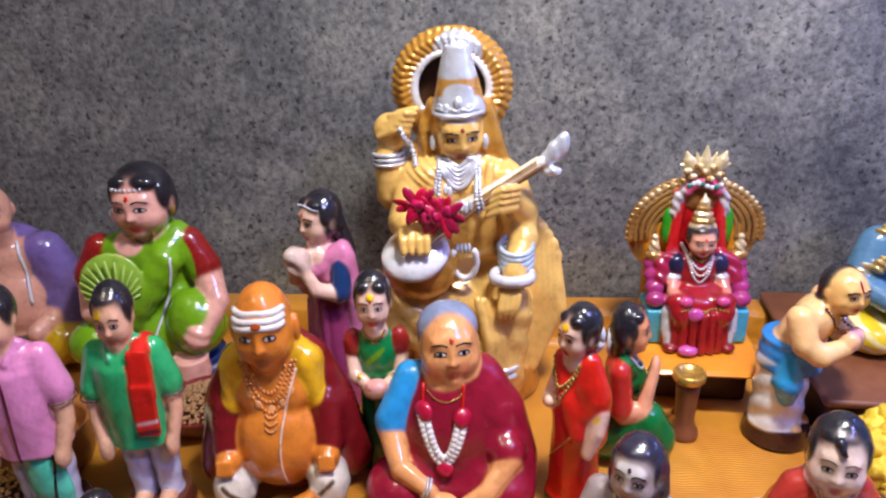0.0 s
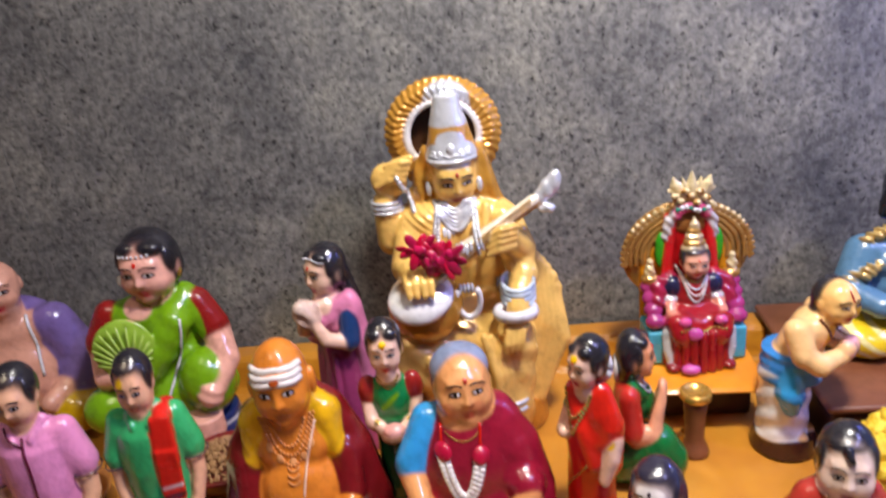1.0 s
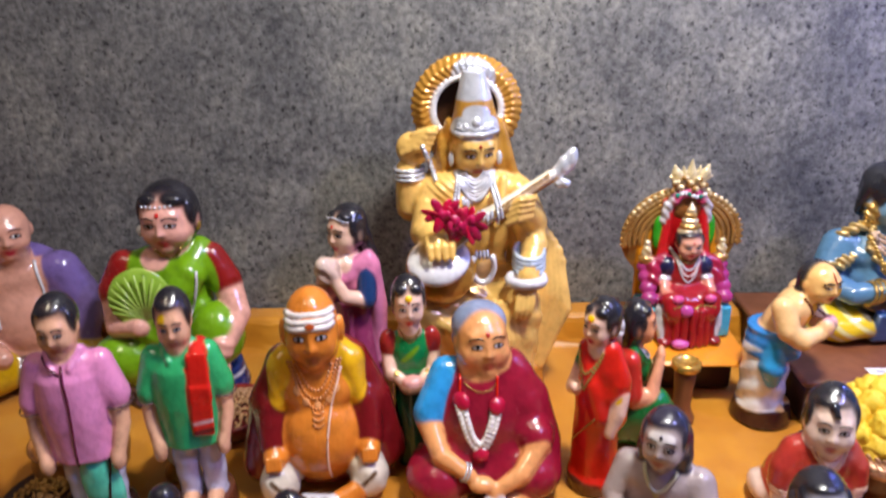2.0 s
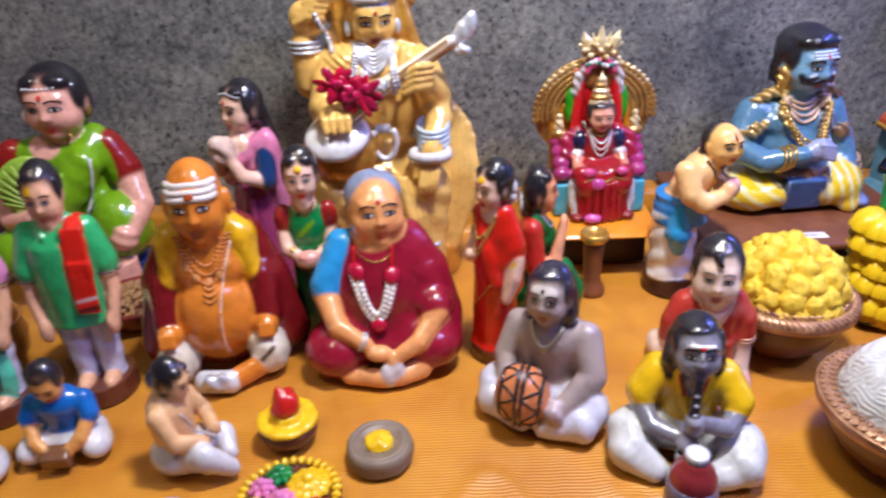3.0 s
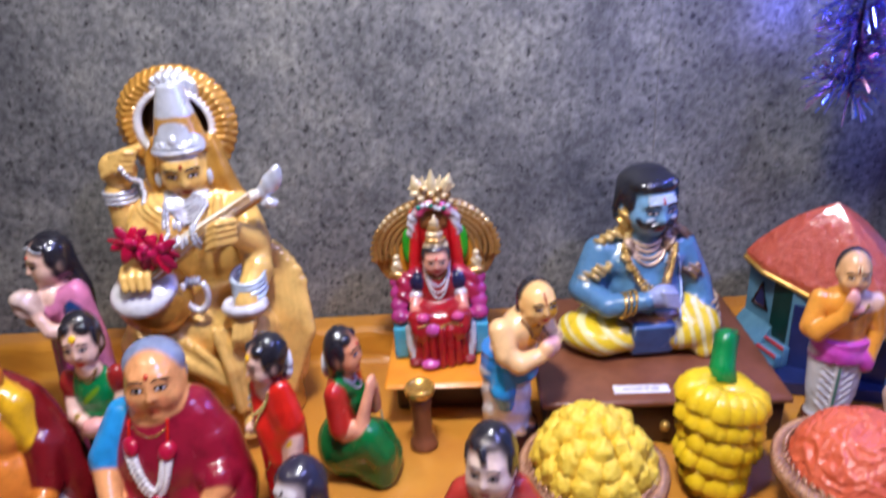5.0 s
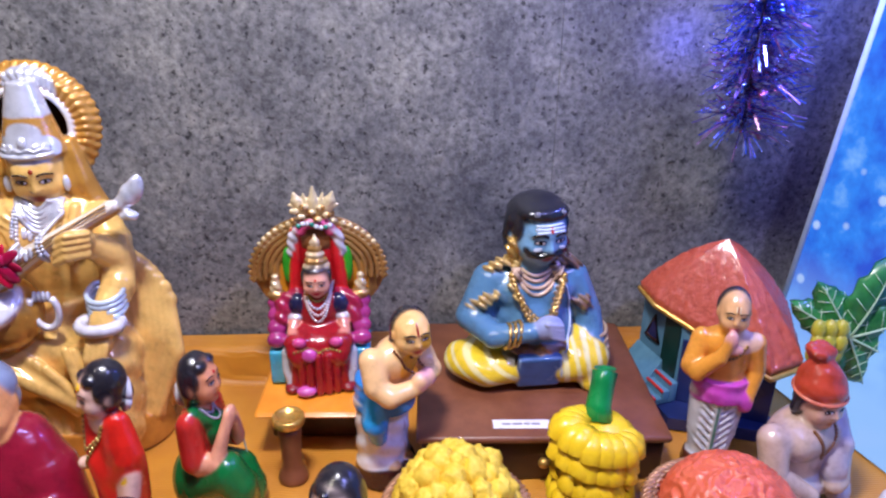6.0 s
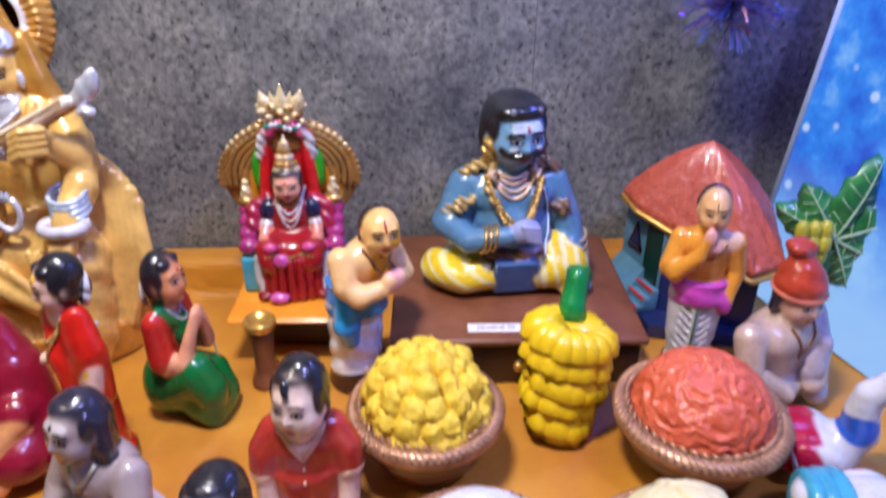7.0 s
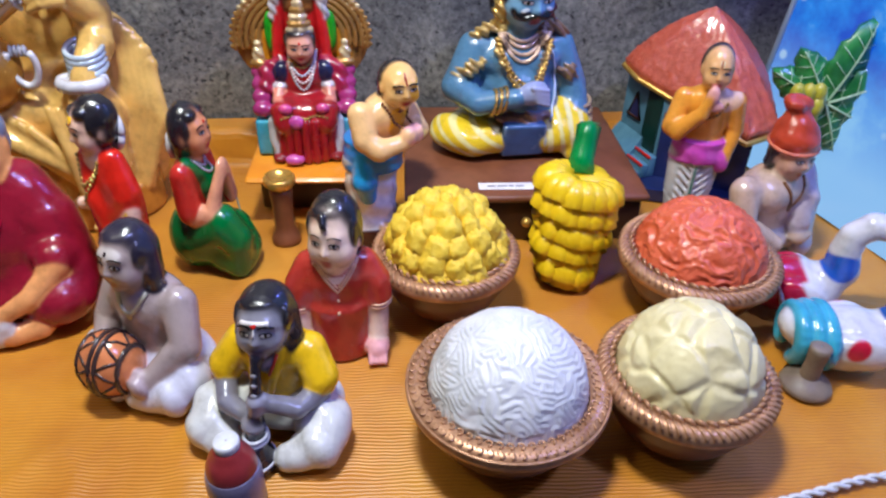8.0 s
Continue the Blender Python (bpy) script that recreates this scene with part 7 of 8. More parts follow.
def crawling_boy():
    c = Clay(0.15)
    r, s = lin(176, 54, 46), lin(232, 204, 190)
    trim = lin(224, 178, 150)
    c.ell((0, 2.8, 2.8), (3.6, 4.4, 2.8), r)
    c.cone(0, 5.0, 3.3, 3.0, r, c=(0, -0.4), sy=0.8, k=1.2)
    c.ell((0, 0.2, 5.0), (3.5, 2.8, 4.2), r, k=1.2)
    c.ell((0, 0.1, 7.6), (3.9, 2.4, 2.0), r, k=1.2)
    c.ell((0, 0.1, 9.0), (2.3, 1.8, 1.2), r, k=0.9)
    for x in (-1, 1):
        c.tube([(2.9 * x, 0.1, 8.0), (3.8 * x, -0.4, 6.6), (4.0 * x, -0.6, 5.5)], [1.5, 1.6, 1.5], r, 0.8)
        c.tube([(3.9 * x, -0.6, 5.6), (3.9 * x, -1.1, 3.0), (3.8 * x, -1.8, 1.4)], [1.25, 1.15, 1.0], s, 0.25)
        c.ell((3.7 * x, -2.2, 0.95), (1.3, 1.6, 1.0), lin(228, 168, 172), k=0.5)
        for i in range(4):
            c.tube([((3.0 + 0.46 * i) * x, -3.2, 0.8), ((2.9 + 0.5 * i) * x, -4.0, 0.4)], [0.34, 0.3], lin(228, 168, 172), 0.2)
        for z in (5.05, 5.4):
            c.cord([(3.98 * x + 1.42 * math.cos(a), -0.65 + 1.42 * math.sin(a), z + 0.25 * math.sin(a)) for a in np.linspace(0, 6.28, 16)], 0.13, trim)
        c.cord([(3.84 * x + 1.08 * math.cos(a), -1.5 + 1.08 * math.sin(a), 1.95 + 0.3 * math.sin(a)) for a in np.linspace(0, 6.28, 14)], 0.12, lin(180, 140, 110))
        c.ell((3.0 * x, 4.4, 1.4), (1.6, 2.6, 1.4), s, k=0.6)
    c.tube([(0, -0.6, 8.6), (0, -0.6, 10.0)], [1.5, 1.3], s, 0.4)
    c.paint(s, (0, -2.2, 9.2), (1.5, 1.6, 1.5), None, r)
    at, R = (0, -0.7, 11.5), 2.5
    m = c.head(at, R, s, pitch=-2, yaw=-22, jaw=0.88, mark=None, tall=1.2, style="none", brow=0.02, lips=lin(176, 84, 84), wide=1.03)
    spot = lambda x, y, z: np.array(at) + R * (m @ np.array((x, y, z)))
    for x in (-1, 1):
        c.tube([spot(0.86 * x, 0.0, 0.55), spot(0.92 * x, 0.24, -0.1), spot(0.84 * x, 0.4, -0.5)], [0.42, 0.5, 0.4], "black", 0.2)
    c.tube([spot(-0.12, -0.72, 0.84), spot(-0.02, -0.92, 0.7), spot(0.1, -0.96, 0.62)], [0.4, 0.3, 0.16], "black", 0.2)
    for q, z, k in ((2.2, 9.6, 2.6), (1.75, 9.4, 2.0)):
        c.drape([(x, z - k * (1 - abs(x) / q) ** 0.8) for x in np.linspace(-q, q, 15)], 0.13, trim)
    for z in (6.2, 5.2):
        c.stick(0, z, (0.16, 0.1, 0.16), trim, lift=0.03)
    return c


def standing_man(shirt, trousers, h, towel=None, placket=None, patch=None):
    c = Clay(0.17)
    k = h / 24.5
    s = "skin"
    z = lambda v: v * k
    c.cone(0, 1.7, 4.4, 4.0, "brown")
    for x in (-1, 1):
        c.ell((1.7 * x, -1.6, 2.1), (1.1, 2.0, 0.7), s, k=0.3)
        c.tube([(1.7 * x, 0, 2.4), (1.8 * x, 0.1, z(6.0)), (1.7 * x, 0.2, z(10.0))], [1.55, 1.75, 1.9], trousers, 0.3, fold=(0.06, 1.0, 0.5, 2.6))
        c.band("dark", [(2.9 * x, -1.4, 2.4), (1.0 * x, -1.9, z(3.2)), (0.6 * x, -2.0, z(9.0))], 0.14, trousers)
    c.cone(z(8.6), z(16.4), 4.3, 3.6, shirt, c=(0, 0.1), sy=0.7, k=0.6, fold=(0.05, 1.6, 0, 0.4))
    c.ell((0, 0.1, z(13.6)), (3.9, 2.8, z(5.0)), shirt, k=1.6)
    c.ell((0, 0.2, z(17.0)), (4.3, 2.2, 1.9), shirt, k=1.0)
    for x in (-1, 1):
        c.tube([(3.7 * x, 0.2, z(17.2)), (4.8 * x, -0.1, z(14.2))], [1.45, 1.6], shirt, 0.7)
        c.tube([(4.9 * x, -0.2, z(14.0)), (5.0 * x, -0.8, z(11.4)), (4.4 * x, -1.8, z(9.2))], [1.15, 0.95, 0.8], s, 0.3)
        c.ell((4.2 * x, -2.1, z(8.4)), (0.9, 1.0, 1.2), s, k=0.3)
        c.cord([(4.95 * x + 1.62 * math.cos(a), -0.2 + 1.62 * math.sin(a), z(13.4)) for a in np.linspace(0, 6.28, 18)], 0.1, lin(90, 60, 70))
    c.tube([(0, 0.1, z(17.6)), (0, -0.2, z(19.4))], [1.6, 1.5], s, 0.4)
    for x in (-1, 1):
        c.tube([(1.9 * x, 0.0, z(18.6)), (1.0 * x, -1.9, z(17.6))], [0.6, 0.4], shirt, 0.2)
    c.head((0, -0.2, z(21.2)), 2.3, s, pitch=8, jaw=0.8, mark=None, lips=lin(180, 96, 84))
    if towel:
        c.ell((2.6, 0.0, z(18.1)), (1.35, 2.3, 0.75), towel, (0, 16, 0), 0.2)
        c.box((2.5, -2.35, z(16.0)), (1.3, 0.5, z(2.4)), towel, (-10, 0, 3), 0.3, 0.3)
        c.box((2.3, -2.9, z(12.7)), (1.35, 0.42, z(2.6)), towel, (-2, 4, 3), 0.15, 0.3)
        c.band("white", [(0.6, -3.3, z(11.5)), (4.0, -3.2, z(11.7))], 0.16, towel)
        c.band(lin(90, 16, 14), [(0.6, -3.3, z(10.5)), (4.0, -3.2, z(10.7))], 0.3, towel)
        c.paint("yellow", (-1.4, -2.4, z(22.2)), (1.0, 1.0, 1.0), None, s)
    if placket:
        c.drape([(0.1 + 0.3 * math.sin(u * 5), z(18.0 - 9.6 * u)) for u in np.linspace(0, 1, 16)], 0.16, placket)
        c.drape([(-2.2 + 0.35 * i, z(18.6) - 0.22 * i) for i in range(7)], 0.13, placket)
    if patch:
        c.ell((1.4, -1.7, z(5.4)), (2.4, 1.0, z(4.0)), patch, (0, -10, 0), 0.3)
        c.drape([(3.2 - 0.2 * i, z(8.6) - 0.95 * i) for i in range(7)], 0.18, "dark")
    return c


def fan_lady():
    c = Clay(0.2)
    g, s = "lime", lin(228, 168, 150)
    c.cone(0, 3.0, 7.4, 6.8, "navy", sy=0.75, k=0.5, fold=(0.1, 1.2, 0, 0.4))
    for q in (1.0, 2.2):
        c.band("white", [(7.2 * math.cos(a), 5.4 * math.sin(a), q) for a in np.linspace(3.3, 6.2, 10)], 0.18)
    c.ell((0, 1.0, 6.0), (7.6, 4.8, 4.0), g, k=1.0)
    c.ell((-5.6, -2.2, 6.2), (4.2, 3.6, 3.2), g, (0, 12, 20), 1.0)
    c.ell((4.8, -2.4, 8.2), (3.2, 3.4, 4.0), g, (-10, 0, 10), 0.8)
    c.cone(2.2, 4.6, 2.0, 2.0, s, c=(3.8, -4.6), k=0.4)
    c.ell((0, 1.4, 12.4), (4.6, 3.4, 5.4), g, k=1.2)
    c.ell((-0.4, 1.0, 16.6), (5.0, 2.8, 2.4), g, k=1.0)
    c.tube([(3.8, 1.2, 18.0), (2.4, -1.4, 15.6), (-0.6, -2.4, 12.0), (-2.6, -2.6, 9.6)], [1.5, 2.0, 2.1, 2.0], g, 1.0, fold=(0.06, 2.0, 0, 2.0))
    c.paint(s, (-1.0, -1.4, 18.4), (1.7, 2.4, 1.8))
    for x in (-1, 1):
        c.tube([(4.8 * x, 1.0, 16.8), (6.2 * x, 0.2, 14.0)], [1.9, 2.0], lin(136, 26, 24), 0.4)
        c.band(g, [(3.6, -2, 18.4), (4.2, -1.4, 14.2)], 1.5)
    c.tube([(-6.3, 0, 13.2), (-6.0, -2.6, 10.6), (-3.4, -4.6, 11.0)], [1.6, 1.4, 1.1], s, 0.4)
    c.tube([(6.5, 0, 13.2), (7.4, -2.2, 10.4), (6.0, -4.6, 8.2)], [1.7, 1.5, 1.2], s, 0.4)
    c.ell((5.4, -5.4, 7.6), (1.4, 1.2, 1.6), s, (0, 20, 0), 0.3, fold=(0.1, 2, 0, 4))
    c.ell((-2.9, -3.7, 14.4), (3.4, 0.6, 3.4), lin(142, 178, 62), (-12, 0, 0), 0.1)
    for i in range(13):
        a = math.pi * (i / 12.0) * 1.25 - 0.4
        c.cord([(-2.4, -4.7, 12.0), (-2.9 + 3.2 * math.cos(a), -4.4, 14.2 + 3.1 * math.sin(a))], 0.15, lin(156, 186, 84))
    c.drape([(3.6 - 3.4 * u + 0.4 * math.sin(5 * u), 16.6 - 11.0 * u) for u in np.linspace(0, 1, 18)], 0.17, "white")
    c.tube([(0.5, 0.8, 18), (1.0, 0.2, 20)], [2.0, 1.9], s, 0.5)
    c.head((1.1, 0.0, 22.4), 3.25, s, yaw=-12, pitch=4, jaw=0.8, style="bun", lips=lin(190, 40, 50))
    for x in (-1, 1):
        c.ball((1.1 + 3.0 * x, -0.6 + 0.4 * x, 21.4), (0.5, 0.5, 0.7), "brass" if x > 0 else "white")
    c.drape(arc(-0.6, 19.2, 2.2, 19.2, 1.2), 0.2, "brass", beads=0.4)
    c.drape([(-1.8 + 0.4 * i, 2.0) for i in range(10)], 0.2, "silver", (1.1, 0, 22.6), rot(0, 0, -12) @ rot(4, 0, 0), beads=0.55)
    return c


def shawl_man():
    c = Clay(0.22)
    s, p = lin(206, 150, 128), "purple"
    c.ell((0, 1.0, 3.0), (8.0, 5.2, 3.2), lin(96, 70, 70))
    for x in (-1, 1):
        c.ell((5.2 * x, -2.2, 4.0), (3.6, 3.8, 3.4), lin(190, 150, 20), (0, 0, 20 * x), 0.8)
        c.tube([(5.0 * x, 1.0, 16.0), (6.8 * x, 0.6, 11.0), (6.2 * x, -1.0, 7.4)], [2.5, 2.8, 2.4], p, 1.0)
        c.drape([((2.4 + 0.5 * math.sin(u * 2)) * x, 18.0 - 8.0 * u) for u in np.linspace(0, 1, 12)], 0.22, "white")
    c.ell((0, 0.8, 9.4), (5.4, 4.0, 5.8), s, k=1.2)
    c.ell((0, 1.4, 15.4), (5.6, 3.0, 3.0), s, k=1.2)
    c.ell((0, 2.6, 13.0), (6.4, 3.0, 7.0), p, k=0.8)
    c.tube([(-5.8, -1.6, 8.0), (-3.0, -4.4, 6.6)], [1.6, 1.2], s, 0.5)
    c.tube([(5.8, -1.6, 8.0), (3.0, -4.4, 6.6)], [1.6, 1.2], s, 0.5)
    c.tube([(0, 0.8, 17.6), (0, 0.4, 19.6)], [2.1, 2.0], s, 0.5)
    c.head((0, 0.2, 22.4), 3.1, s, style="bald", yaw=10, pitch=4, mark=None)
    return c


def seated_child(shirt, legs, s, item=None, h=9.0, hair="black"):
    c = Clay(0.14)
    k = h / 9.0
    c.ell((0, 0.6, 1.4), (3.6 * k, 2.6 * k, 1.5 * k), legs)
    for x in (-1, 1):
        c.ell((2.9 * k * x, -0.9, 1.3), (1.6 * k, 2.2 * k, 1.3 * k), legs, (0, 0, 20 * x), 0.5)
    c.ell((0, 0.5, 3.8 * k), (2.3 * k, 1.8 * k, 2.6 * k), shirt, k=0.6)
    c.ell((0, 0.2, 5.0 * k), (2.7 * k, 1.6 * k, 1.4 * k), shirt, k=0.6)
    for x in (-1, 1):
        c.tube([(2.5 * k * x, 0.2, 5.0 * k), (2.9 * k * x, -0.5, 4.0 * k)], [1.0 * k, 1.0 * k], shirt, 0.3)
        c.tube([(2.9 * k * x, -0.6, 3.8 * k), (2.2 * k * x, -2.2 * k, 2.6 * k), (0.9 * k * x, -2.9 * k, 1.7 * k)], [0.7 * k, 0.65 * k, 0.5 * k], s, 0.2)
    if item:
        c.box((0, -3.1 * k, 1.5 * k), (1.3 * k, 0.9 * k, 0.7 * k), item, (20, 0, 0), 0.2)
    c.tube([(0, 0.1, 5.6 * k), (0, -0.2, 6.4 * k)], [0.8 * k, 0.8 * k], s, 0.3)
    c.head((0, -0.5, 7.6 * k), 1.5 * k, s, hair, pitch=28, mark=None, jaw=0.8)
    return c


def seated_back(h=10.0):
    c = Clay(0.14)
    s, w = lin(226, 178, 130), "white"
    c.ell((0, 0.6, 1.6), (3.6, 2.8, 1.7), w)
    c.tube([(-1.6, -0.6, 1.8), (-2.4, -3.0, 2.6), (-1.0, -4.6, 1.0)], [1.4, 1.3, 0.9], w, 0.4)
    c.tube([(1.6, -0.6, 1.6), (3.2, -2.2, 1.4), (1.2, -3.6, 0.9)], [1.4, 1.2, 0.8], w, 0.4)
    c.ell((0, 0.9, 4.4), (2.4, 2.0, 3.2), s, k=0.6)
    c.ell((0, 0.7, 6.0), (2.8, 1.7, 1.4), s, k=0.6)
    for x in (-1, 1):
        c.tube([(2.6 * x, 0.6, 6.0), (3.0 * x, -0.8, 4.0), (1.2 * x, -2.6, 3.4)], [0.95, 0.85, 0.65], s, 0.3)
    c.tube([(0, 0.3, 6.6), (0, 0, 7.4)], [0.9, 0.9], s, 0.3)
    c.head((0, -0.3, 8.6), 1.5, s, pitch=18, mark=None, style="bun")
    c.drape([(-1.2 + 0.3 * i, 6.0 - 0.5 * i) for i in range(7)], 0.1, "white")
    return c


def swan(scarf, neck_blue_light):
    c = Clay(0.15)
    w = "white"
    c.ell((0, 0, 2.8), (3.2, 4.6, 2.8), w)
    c.ell((0, 3.8, 3.6), (2.2, 2.6, 1.8), w, (25, 0, 0), 0.9)
    c.tube([(0, -2.6, 3.4), (0, -3.9, 5.4), (0, -3.6, 7.6), (0, -3.8, 9.4), (0, -5.0, 10.7)], [2.0, 1.7, 1.4, 1.3, 1.2], w, 0.6)
    c.ell((0, -5.8, 10.7), (1.25, 1.8, 1.25), w, (10, 0, 0), 0.4)
    c.tube([(0, -7.0, 10.4), (0, -8.5, 9.4)], [0.62, 0.2], lin(226, 150, 120), 0.2)
    # blue light and shadow on the white neck, put in as paint
    c.paint(neck_blue_light, (0, -3.6, 6.2), (2.2, 1.7, 2.0))
    if scarf == "teal":
        # three soft rolls of cloth round the tail
        for k, q in ((2.6, 3.0), (3.7, 2.75), (4.8, 2.3)):
            c.tube([(q * math.cos(a), k, 3.1 + 2.2 * math.sin(a)) for a in np.linspace(-0.9, 4.0, 18)], 0.72, scarf, 0.2)
        for x in (-1, 1):
            c.paint(lin(196, 30, 60), (2.9 * x, 0.5, 3.9), (1.0, 0.9, 1.1), (30, 0, 0), w)
    else:
        c.paint(scarf, (0, 0.6, 2.6), (4.4, 3.0, 3.2), (-20, 0, 0), w)
        c.cord([(3.25 * math.cos(a) * 0.96, 1.0 + 0.9 * math.sin(a), 2.7 + 2.5 * math.sin(a)) for a in np.linspace(-0.4, 3.54, 20)], 0.3, lin(216, 190, 200))
    for x in (-1, 1):
        c.ell((2.6 * x, -0.6, 3.3), (0.8, 2.4, 1.5), w, (20, 0, 0), 0.5)
        c.ball((1.14 * x, -6.2, 11.0), 0.26, "dark")
    return c


doll(granny(), "seated_doll", (0.133, 0.626, 0), 6, "seated old woman doll, maroon sari, blue blouse, white garland", scale=(0.941, 0.941, 1.04))
doll(bald_elder(), "seated_doll", (-0.037, 0.626, 0), 10, "seated bald elder doll, orange body, maroon shawl, striped forehead", scale=(0.82, 0.88, 1.06))
doll(small_green_lady(), "standing_doll", (0.057, 0.669, 0), 8, "small standing woman doll in green holding a plate", scale=(0.795, 0.795, 1.04))
doll(pink_lady(), "standing_doll", (-0.022, 0.776, 0), -38, "standing woman doll in pink and mauve blowing a conch", scale=(0.92, 0.92, 1.03))
doll(gold_statue(), "gold_statue", (0.127, 0.823, 0), 4, "large gold seated statue with silver crown and lute", "statue", scale=(0.949, 0.93, 1.05))
doll(red_lady(), "standing_doll", (0.253, 0.626, 0), -50, "standing woman doll in a red sari, green blouse, gold necklace", scale=(0.864, 0.864, 1.09))
doll(kneeling_lady(), "kneeling_doll", (0.31, 0.697, 0), 78, "kneeling woman doll in glossy green sari and red blouse", scale=(0.983, 0.864, 1.2))
doll(throne_goddess(), "throne_statue", (0.399, 0.848, 0.0645), 4, "crimson goddess statue on a gilded arched throne", "statue", scale=(1.08, 1.0, 1.04))
doll(bowing_priest(), "standing_doll", (0.479, 0.751, 0), 52, "bowing priest doll, bare chest, white dhoti, blue sash", scale=(1.08, 1.08, 1.07))
doll(blue_guard(), "seated_doll", (0.648, 0.864, 0.0625), 6, "seated blue moustached doll, yellow dhoti, gold ornaments", scale=(1.0, 1.0, 0.93))
doll(thinking_man(), "standing_doll", (0.841, 0.759, 0), -14, "standing man doll, bare chest, magenta sash, pleated white dhoti", scale=(0.975, 0.975, 1.13))
doll(turbaned_man(), "seated_doll", (0.915, 0.706, 0), 28, "seated bare-chested man doll in a terracotta turban", scale=(1.02, 0.97, 1.04))
doll(drummer(), "seated_doll", (0.296, 0.53, 0), -28, "seated grey-skinned drummer doll with an orange drum", scale=(0.987, 0.987, 1.17))
doll(piper(), "seated_doll", (0.409, 0.475, 0), -14, "seated dark-skinned piper doll in a yellow shirt", scale=(0.912, 1.01, 0.975))
doll(crawling_boy(), "crawling_doll", (0.453, 0.566, 0), 4, "crawling baby boy doll in a red shirt with gold bangles", scale=(0.86, 0.879, 1.1))
doll(standing_man("mint", "lilac", 24.3, towel="red"), "standing_doll", (-0.157, 0.584, 0), 12, "standing man doll, green shirt, red towel over the shoulder", scale=(0.72, 0.828, 1.05))
doll(standing_man("pink", "lilac", 26.0, placket=lin(90, 24, 50), patch="aqua"), "standing_doll", (-0.252, 0.557, 0), 10, "standing man doll in a pink shirt, pale trousers", scale=(0.774, 0.86, 1.02))
doll(fan_lady(), "seated_doll", (-0.264, 0.806, 0), 14, "large seated woman doll, lime-green sari, leaf fan", scale=(1.08, 0.97, 1.09))
doll(shawl_man(), "seated_doll", (-0.475, 0.82, 0), 22, "large seated man doll with a purple shawl")
doll(seated_child(lin(24, 104, 186), "white", lin(226, 160, 90), lin(120, 80, 56)), "child_doll", (-0.15, 0.494, 0), 6, "small seated child doll in a blue shirt", scale=(0.9, 0.9, 1.08))
doll(seated_child(lin(22, 128, 40), "white", lin(224, 172, 140), lin(90, 190, 170), 10.0), "child_doll", (-0.241, 0.46, 0), 20, "small seated child doll in a green shirt with a book", scale=(0.95, 0.95, 1.03))
doll(seated_back(), "seated_doll", (-0.031, 0.47, 0), 78, "small seated bare-backed doll in white cloth", scale=(0.768, 0.959, 1.11))
doll(swan("teal", lin(40, 90, 170)), "swan_figure", (0.914, 0.526, 0), 82, "white clay swan with a teal scarf", "swan", "clay swans", 1.02)
doll(swan("crimson", lin(40, 90, 190)), "swan_figure", (0.899, 0.607, 0), 72, "white clay swan with a crimson scarf", "swan", "clay swans", 1.0)


# ---- small offerings on the cloth ----
def uneven(geo, amount, scale, seed=0.0):
    """The same form with its surface gently lumped."""
    v = np.array([np.array(p) * (1 + amount * noise.noise(Vector(p) * scale + Vector((seed, 0, 0)))) + np.array((0, 0, 0.4 * amount * p[2] * noise.noise(Vector(p) * scale * 2))) for p in geo[0]])
    v[:, 2] = np.maximum(v[:, 2], 0.0)
    return v, geo[1]


pot = thing("vermilion_pot", "small brown pot with yellow rim and red powder cone", "pot", (0.053, 0.499, 0))
pot.scale = (1.12, 1.12, 1.11)
part("body", uneven(lathe([(0.0005, 0), (0.017, 0), (0.022, 0.006), (0.025, 0.014), (0.0245, 0.018), (0.019, 0.019), (0.0005, 0.0185)], 40), 0.05, 90), POT_BROWN, pot)
part("rim", uneven(lathe([(0.0155, 0.0195), (0.0245, 0.0188), (0.0252, 0.0215), (0.0235, 0.0242), (0.019, 0.0245), (0.0148, 0.0235), (0.013, 0.0265), (0.0122, 0.03), (0.0005, 0.031)], 48), 0.09, 110, 3.0), YELLOW_PAINT, pot)
part("powder", uneven(lathe([(0.0112, 0.0305), (0.0122, 0.033), (0.0118, 0.038), (0.0098, 0.043), (0.0072, 0.0475), (0.0045, 0.05), (0.0005, 0.0512)], 36), 0.12, 130, 7.0), RED_PAINT, pot)

box_ = thing("round_box", "round grey-brown box with a yellow centre", "box", (0.14, 0.47, 0))
box_.scale = (1.02, 1.02, 1.07)
part("body", uneven(lathe([(0.0005, 0), (0.026, 0), (0.0288, 0.003), (0.0292, 0.006), (0.0284, 0.008), (0.0294, 0.011), (0.0286, 0.0155), (0.0268, 0.0184), (0.0248, 0.0188), (0.0234, 0.0172), (0.0218, 0.0182), (0.0196, 0.0184), (0.0182, 0.0168), (0.0005, 0.0166)], 56), 0.03, 70), GREY_CLAY, box_)
part("knob", uneven(lathe([(0.0128, 0.0168), (0.0122, 0.0195), (0.0105, 0.0218), (0.0075, 0.0232), (0.004, 0.0243), (0.0005, 0.0246)], 30), 0.14, 140, 2.0), YELLOW_PAINT, box_)

